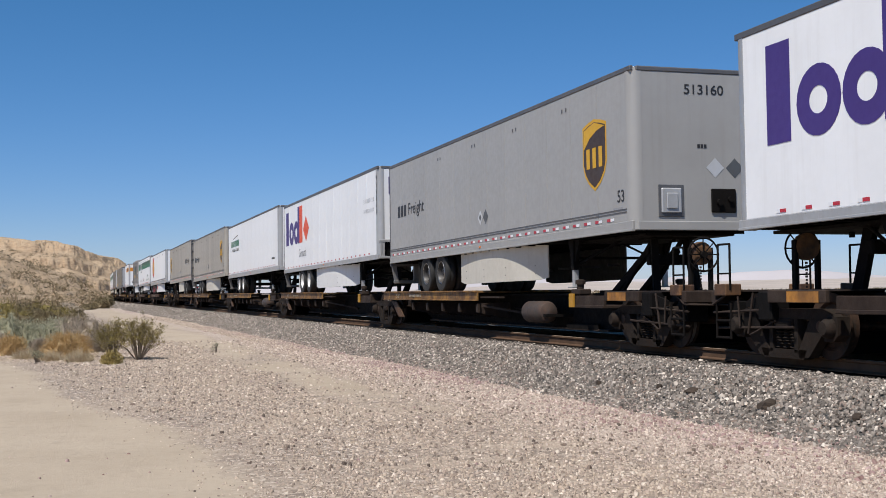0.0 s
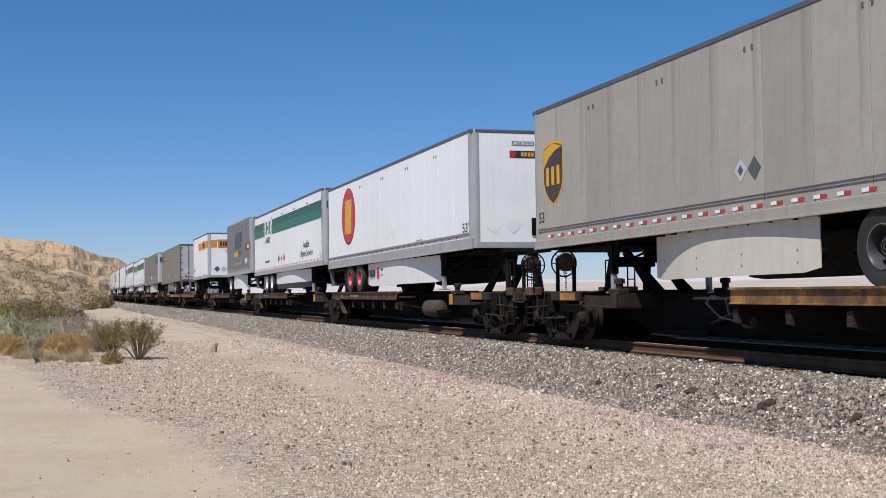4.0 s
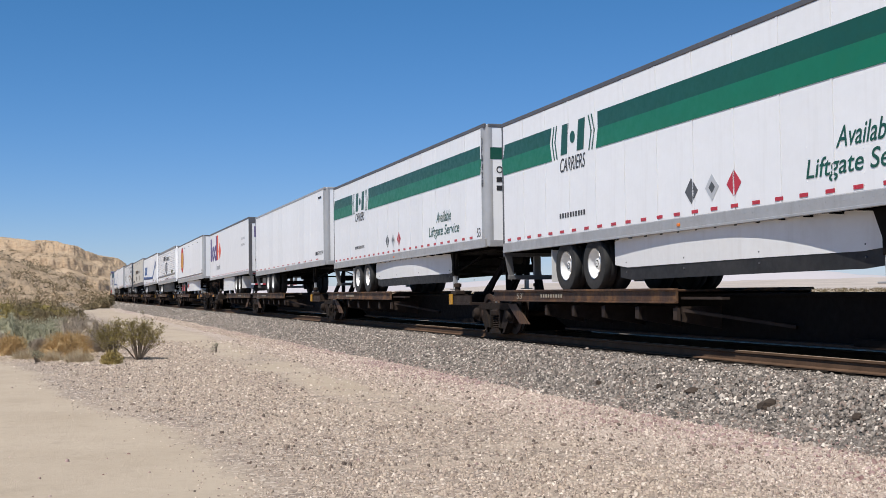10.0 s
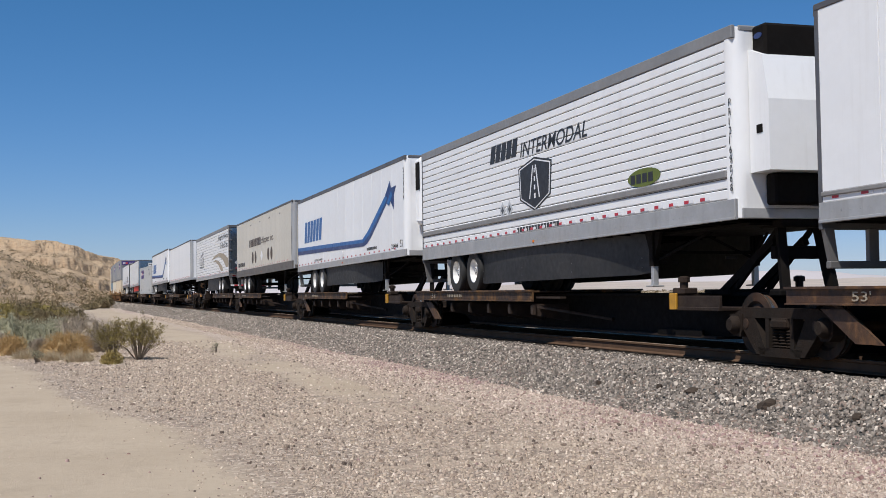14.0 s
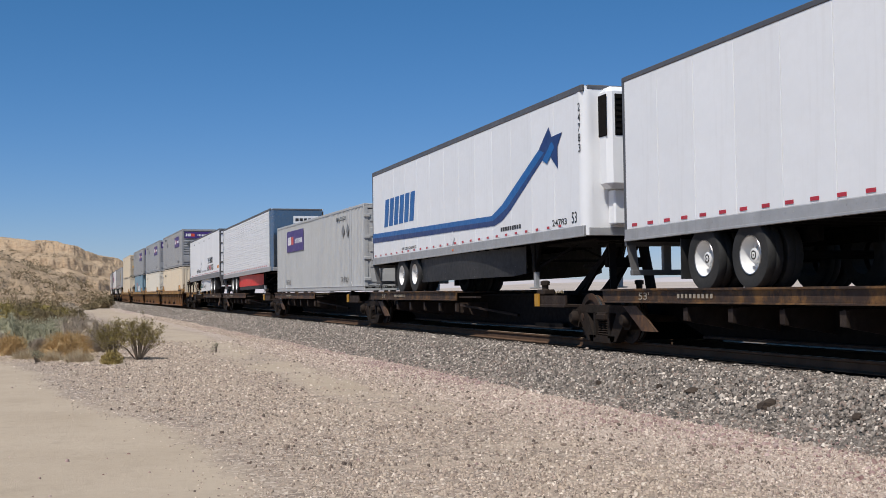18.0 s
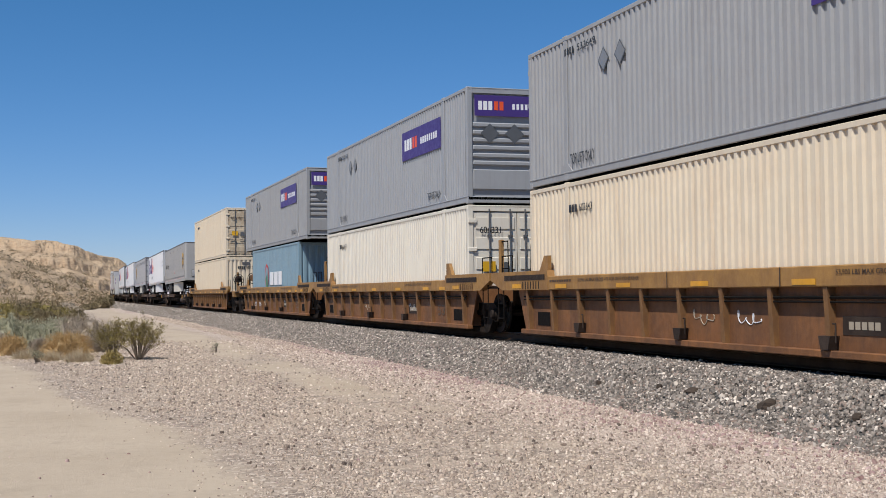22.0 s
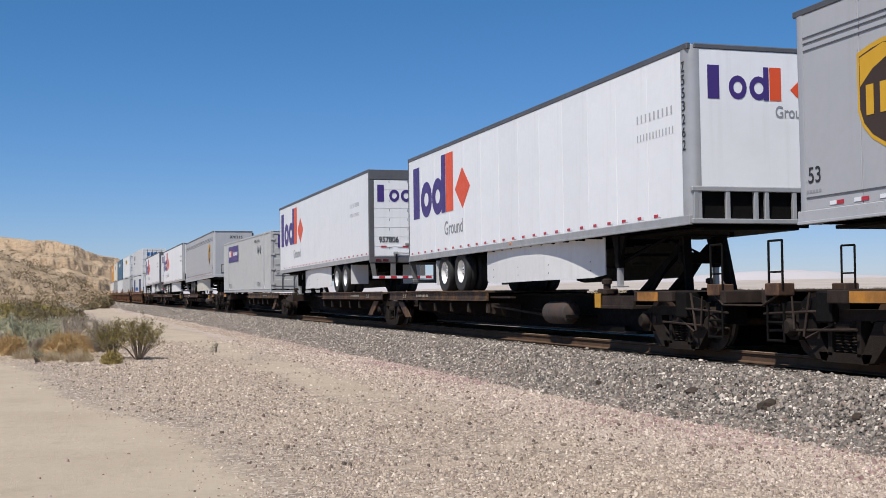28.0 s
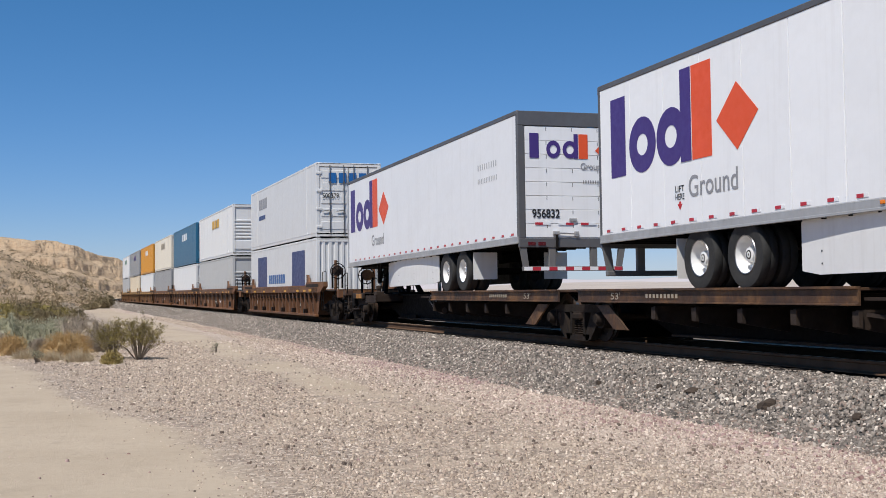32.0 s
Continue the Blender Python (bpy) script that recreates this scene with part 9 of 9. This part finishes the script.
    t, k = plain_trailer("white ribbed semi-trailer with polished nose and red skirt", W, False, front=paint("polished_steel_door", (0.2, 0.24, 0.28)), side="ribs", bogie=4.4, ribs=24, rib_gap=0.0035, skirt=SKIRT_RED, skirt_at=(5.4, 12.5), skirt_z=0.28, skirt_lip=0.1, rim=RIM, tape="red", post=paint("polished_steel_post", (0.28, 0.31, 0.34), rough=0.2, metal=0.9, spread=0.05), top=DARK_RAIL, top_h=0.1)
    k.front("sign", [(-0.2, 3.1), (1.0, 3.1), (1.0, 3.45), (-0.2, 3.45)], INK_WHITE, 1, "white sign")
    k.front_bars("sign_bar", -0.1, 0.9, 3.2, 3.34, 5, INK, 2)
    on_spine(t, 87.5)
    spine_car(88.3, 105.3, turned=True, end=True, deck=DECK_BROWN, tone="grimy yellow-brown")
    on_spine(lettered_reefer(W), 105.7, turned=True)

    # container wells
    well_car(109.3, 131.6, True, True, front_end=True, mid=119.6)
    stack(127.7, (IVORY_LABEL, CREAM, "602643", False), ("grey folded steel container with purple sign", GREY_STEEL, "532649", True))
    well_car(131.6, 151.6, False, True, mid=140.0)
    stack(148.15, (IVORY_LABEL, IVORY, "606331", False), ("cool grey folded steel container with purple sign", GREY_BLUE, "535162", True), lower_doors=True)
    car = well_car(151.6, 171.4, False, True, rear_end=True, mid=160.0)
    k = Marks(car, 16.5, False, half=1.316)
    k.letters("DTTX", 3.05, 4.05, 0.34, 0.54, INK_WHITE)
    k.letters("729422", 4.4, 5.45, 0.34, 0.54, INK_WHITE)
    lo = container("faded blue folded steel container with white blocks", 12.19, BLUE_STEEL)
    k = Marks(lo, 12.19, False, half=1.298)
    for i, (u0, u1) in enumerate(((5.2, 6.15), (6.35, 7.25), (7.45, 8.3))):
        k.rect("logo_block", u0, u1, 1.15, 1.75, INK_WHITE, 1, 0, "white logo blocks")
    k.disc("mark", 4.3, 1.6, 0.5, 0.55, RED_INK, 1)
    k.disc("mark", 4.3, 1.55, 0.4, 0.45, BLUE_STEEL, 2)
    k.side("mark", [(3.95, 1.45), (4.5, 1.7), (4.65, 1.05), (4.2, 0.95)], GREEN, 3)
    put(lo, 166.0, 12.19, 0.2)
    up = container("weathered grey folded steel container with purple sign", 16.3, GREY_STEEL, end="bars")
    k = container_print(up, 16.3, False, 2.9, sign=(10.4, 14.15, 1.63, 2.45))
    box_print(k, 16.3, 2.9, number="534611", end_sign=True)
    put(up, 168.3, 16.3, 3.13)
    well_car(174.2, 195.2, True, True, front_end=True, rear_end=True, mid=184.1, ribs=17)
    stack(192.3, (IVORY_LABEL, CREAM, "601290", False), ("cream folded steel container, rust-stained doors leading", CREAM, "602518", False), upper_doors=True)

    spine_car(198.7, 216.8, lead=True, end=True, tank=True, deck=DECK_RUST, tone="rust-brown")
    on_spine(shield_trailer(W + 0.2, False, "512060", red=True), 215.5, W + 0.2)
    spine_car(216.8, 235.2, deck=DECK_RUST, tone="rust-brown")
    on_spine(purple_trailer(W, False, "956950"), 233.6)
    spine_car(235.2, 254.0, turned=True, end=True, brake=False, deck=DECK_RUST, tone="rust-brown")
    on_spine(shield_trailer(W, True, "870112", body=GREY_LIGHT, words=None, shield_u=1.95, lines=True), 254.7, turned=True)

    spine_car(258.5, 276.8, lead=True, end=True, tank=True, brake=False, deck=DECK_BROWN, tone="grimy yellow-brown")
    on_spine(purple_trailer(W, False, "Z553262", bogie=3.9), 274.1)
    spine_car(276.8, 295.2, turned=True, deck=DECK_RUST, tone="rust-brown")
    on_spine(purple_trailer(W, True, "957806"), 295.2, turned=True)
    spine_car(295.2, 314.4, turned=True, end=True, deck=DECK_BROWN, tone="grimy yellow-brown")
    c = container("pale grey folded steel container with purple sign", 16.3, PALE_GREY, doors_lead=True)
    k = container_print(c, 16.3, False, 2.9, sign=(2.1, 5.9, 1.75, 2.62))
    box_print(k, 16.3, 2.9, number="534439", shift=-0.65)
    k.front("sign", [(-0.95, 2.1), (0.2, 2.1), (0.2, 2.7), (-0.95, 2.7)], PURPLE, 8, "purple sign")
    put(c, 313.9, 16.3, 1.0)
    spine_car(318.7, 337.1, lead=True, end=True, tank=True, deck=DECK_RUST, tone="rust-brown")
    on_spine(shield_trailer(W, False, "870315", bogie=4.6, body=GREY_LIGHT, words=None, shield_u=14.5, lines=True), 335.3)
    spine_car(337.1, 355.7, deck=DECK_RUST, tone="rust-brown")
    on_spine(purple_trailer(W, False, "Z556422", lift=True), 354.1)
    spine_car(355.7, 374.1, turned=True, end=True, deck=DECK_RUST, tone="rust-brown")
    on_spine(purple_trailer(W, True, "956832", bogie=4.7), 374.8, turned=True)

    # the last wells in view
    well_car(377.9, 398.4, True, True, top=WELL_RUST, wall=WELL_RUST, front_end=True, rear_end=True, mid=388.2, ribs=20)
    lo = container("white container with dark printed end panels", 16.3, WHITE_BOX, smooth=True)
    k = Marks(lo, 16.3, False, half=1.298)
    k.rect("panel", 2.2, 4.8, 0.4, 2.5, BLUE_DARK, 1)
    k.rect("panel", 11.2, 14.0, 0.4, 2.5, BLUE_DARK, 1)
    k.bars("print_bar", 5.4, 9.6, 1.2, 1.6, 8, BLUE_INK, 1)
    k.bars("print_bar", 2.5, 4.5, 0.6, 1.0, 4, INK_WHITE, 2)
    k.bars("print_bar", 11.5, 13.7, 0.6, 1.0, 4, INK_WHITE, 2)
    k.front_bars("print_bar", -0.3, 0.9, 0.6, 0.9, 4, INK, 1)
    put(lo, 396.4, 16.3, 0.2)
    up = container("white smooth container, doors leading, blue block logo", 16.3, WHITE_BOX, doors_lead=True, smooth=True)
    k = Marks(up, 16.3, False, half=1.298)
    k.bars("logo_bar", 2.6, 5.0, 1.9, 2.4, 4, INK_GREY, 1)
    k.bars("logo_bar", 2.6, 5.0, 1.4, 1.6, 1, BLUE_DARK, 1)
    k.front_bars("logo_bar", -0.8, 0.8, 2.1, 2.5, 4, BLUE_INK, 9)
    k.front_letters("500379", -1.05, -0.4, 1.5, 1.7, INK, 9)
    put(up, 396.4, 16.3, 3.13)
    tail = [(403.0, WHITE_BOX, PALE_GREY), (421.4, BLUE_BOX, WHITE_BOX), (440.0, IVORY, GREY_STEEL), (459.0, ORANGE_BOX, WHITE_BOX), (478.0, GREY_STEEL, CREAM), (497.0, WHITE_BOX, PALE_GREY)]
    for i, (s0, up_m, lo_m) in enumerate(tail):
        well_car(s0 - 1.0, s0 + 17.4, i == 0, True, top=WELL_RUST if i < 3 else WELL_YELLOW, mid=s0 + 8.2, ribs=9, front_end=i == 0)
        n_up, n_lo = up_m.name.replace("_", " "), lo_m.name.replace("_", " ")
        lo = container(f"{n_lo.replace(' steel', '')}, lower one of a stack", 16.2, lo_m, end="bars")
        put(lo, s0 + 16.3, 16.2, 0.2)
        up = container(f"{n_up.replace(' steel', '')}, upper one of a stack", 16.2, up_m, end="bars", smooth=i == 1)
        k = Marks(up, 16.2, False, half=1.298)
        k.bars("logo_bar", 7.0, 10.5, 1.9, 2.4, 3, (GOLD, INK_WHITE, TAN_INK, INK_WHITE, PURPLE, GREEN)[i], 1)
        put(up, s0 + 16.3, 16.2, 3.13)


IVORY_LABEL = "cream folded steel container standing in a well car"


def box_print(k, L, H, number="", end_sign=False, shift=0.0):
    """Warning words, number and diamond plates on a folded container."""
    mirror = not end_sign
    for u0 in (2.2, 12.9 + shift):
        k.letters("TOP LIFT ONLY", u0, u0 + 1.15, 0.32, 0.52, INK)
    u0 = 12.85 + shift if mirror else 2.6
    k.letters(number, u0, u0 + 0.85, H - 0.4, H - 0.26, INK)
    k.bars("number_bar", u0 - 0.62, u0 - 0.12, H - 0.4, H - 0.26, 4, INK, gap=0.45)
    for u0 in ((13.28 + shift, 13.98 + shift) if mirror else (3.8, 4.5)):
        k.placard(u0, 2.12, 0.24, PLACARD_DARK)
        k.placard(u0, 2.12, 0.2, PLACARD_MID, 2)
    if end_sign:
        k.front("sign", [(-1.1, 2.18), (1.1, 2.18), (1.1, 2.7), (-1.1, 2.7)], PURPLE, 1, "purple sign with white and orange bars")
        k.front_bars("sign_bar", -1.0, -0.6, 2.33, 2.55, 3, INK_WHITE, 2)
        k.front_bars("sign_bar", -0.58, -0.3, 2.33, 2.55, 2, ORANGE_RED, 2)
        k.front_bars("sign_bar", -0.1, 0.8, 2.36, 2.5, 8, INK_WHITE, 2, 0.4)
        k.front_placard(-0.7, 1.75, 0.25, PLACARD_DARK)
        k.front_placard(-0.05, 1.75, 0.25, PLACARD_DARK)


def stack(s_rear, low, high, lower_doors=False, upper_doors=False):
    for (label, m_, number, sign), z, doors in ((low, 0.2, lower_doors), (high, 3.13, upper_doors)):
        c = container(label, 16.3, m_, doors_lead=doors, end="bars" if sign else "folds")
        k = container_print(c, 16.3, False, 2.9, sign=(10.4, 14.15, 1.63, 2.45) if sign else None)
        if sign:
            box_print(k, 16.3, 2.9, number, True)
        else:
            k.letters(number, 2.6, 3.2, 2.3, 2.45, INK)
            k.bars("number_bar", 2.1, 2.52, 2.3, 2.45, 3, INK)
            if doors:
                stained_doors(k)
                k.front_letters(number, -1.0, -0.45, 2.2, 2.36, INK, 10)
            else:
                k.front_letters(number, -0.1, 0.5, 2.2, 2.38, INK, 2)
                k.front_bars("number_bar", -0.6, -0.15, 2.2, 2.38, 4, INK, 2)
                k.front("mark", [(-0.35, 2.45), (0.1, 2.45), (0.1, 2.62), (-0.35, 2.62)], DARK_RAIL, 2)
        put(c, s_rear, 16.3, z)


def motions():
    times = [float(i) for i in range(33)]
    for ob, s0, z, tilt, turned in RIDERS:
        walk(ob, [(t, rail_pose(s0 - gone(t), z, tilt, turned)) for t in times])


train()
motions()
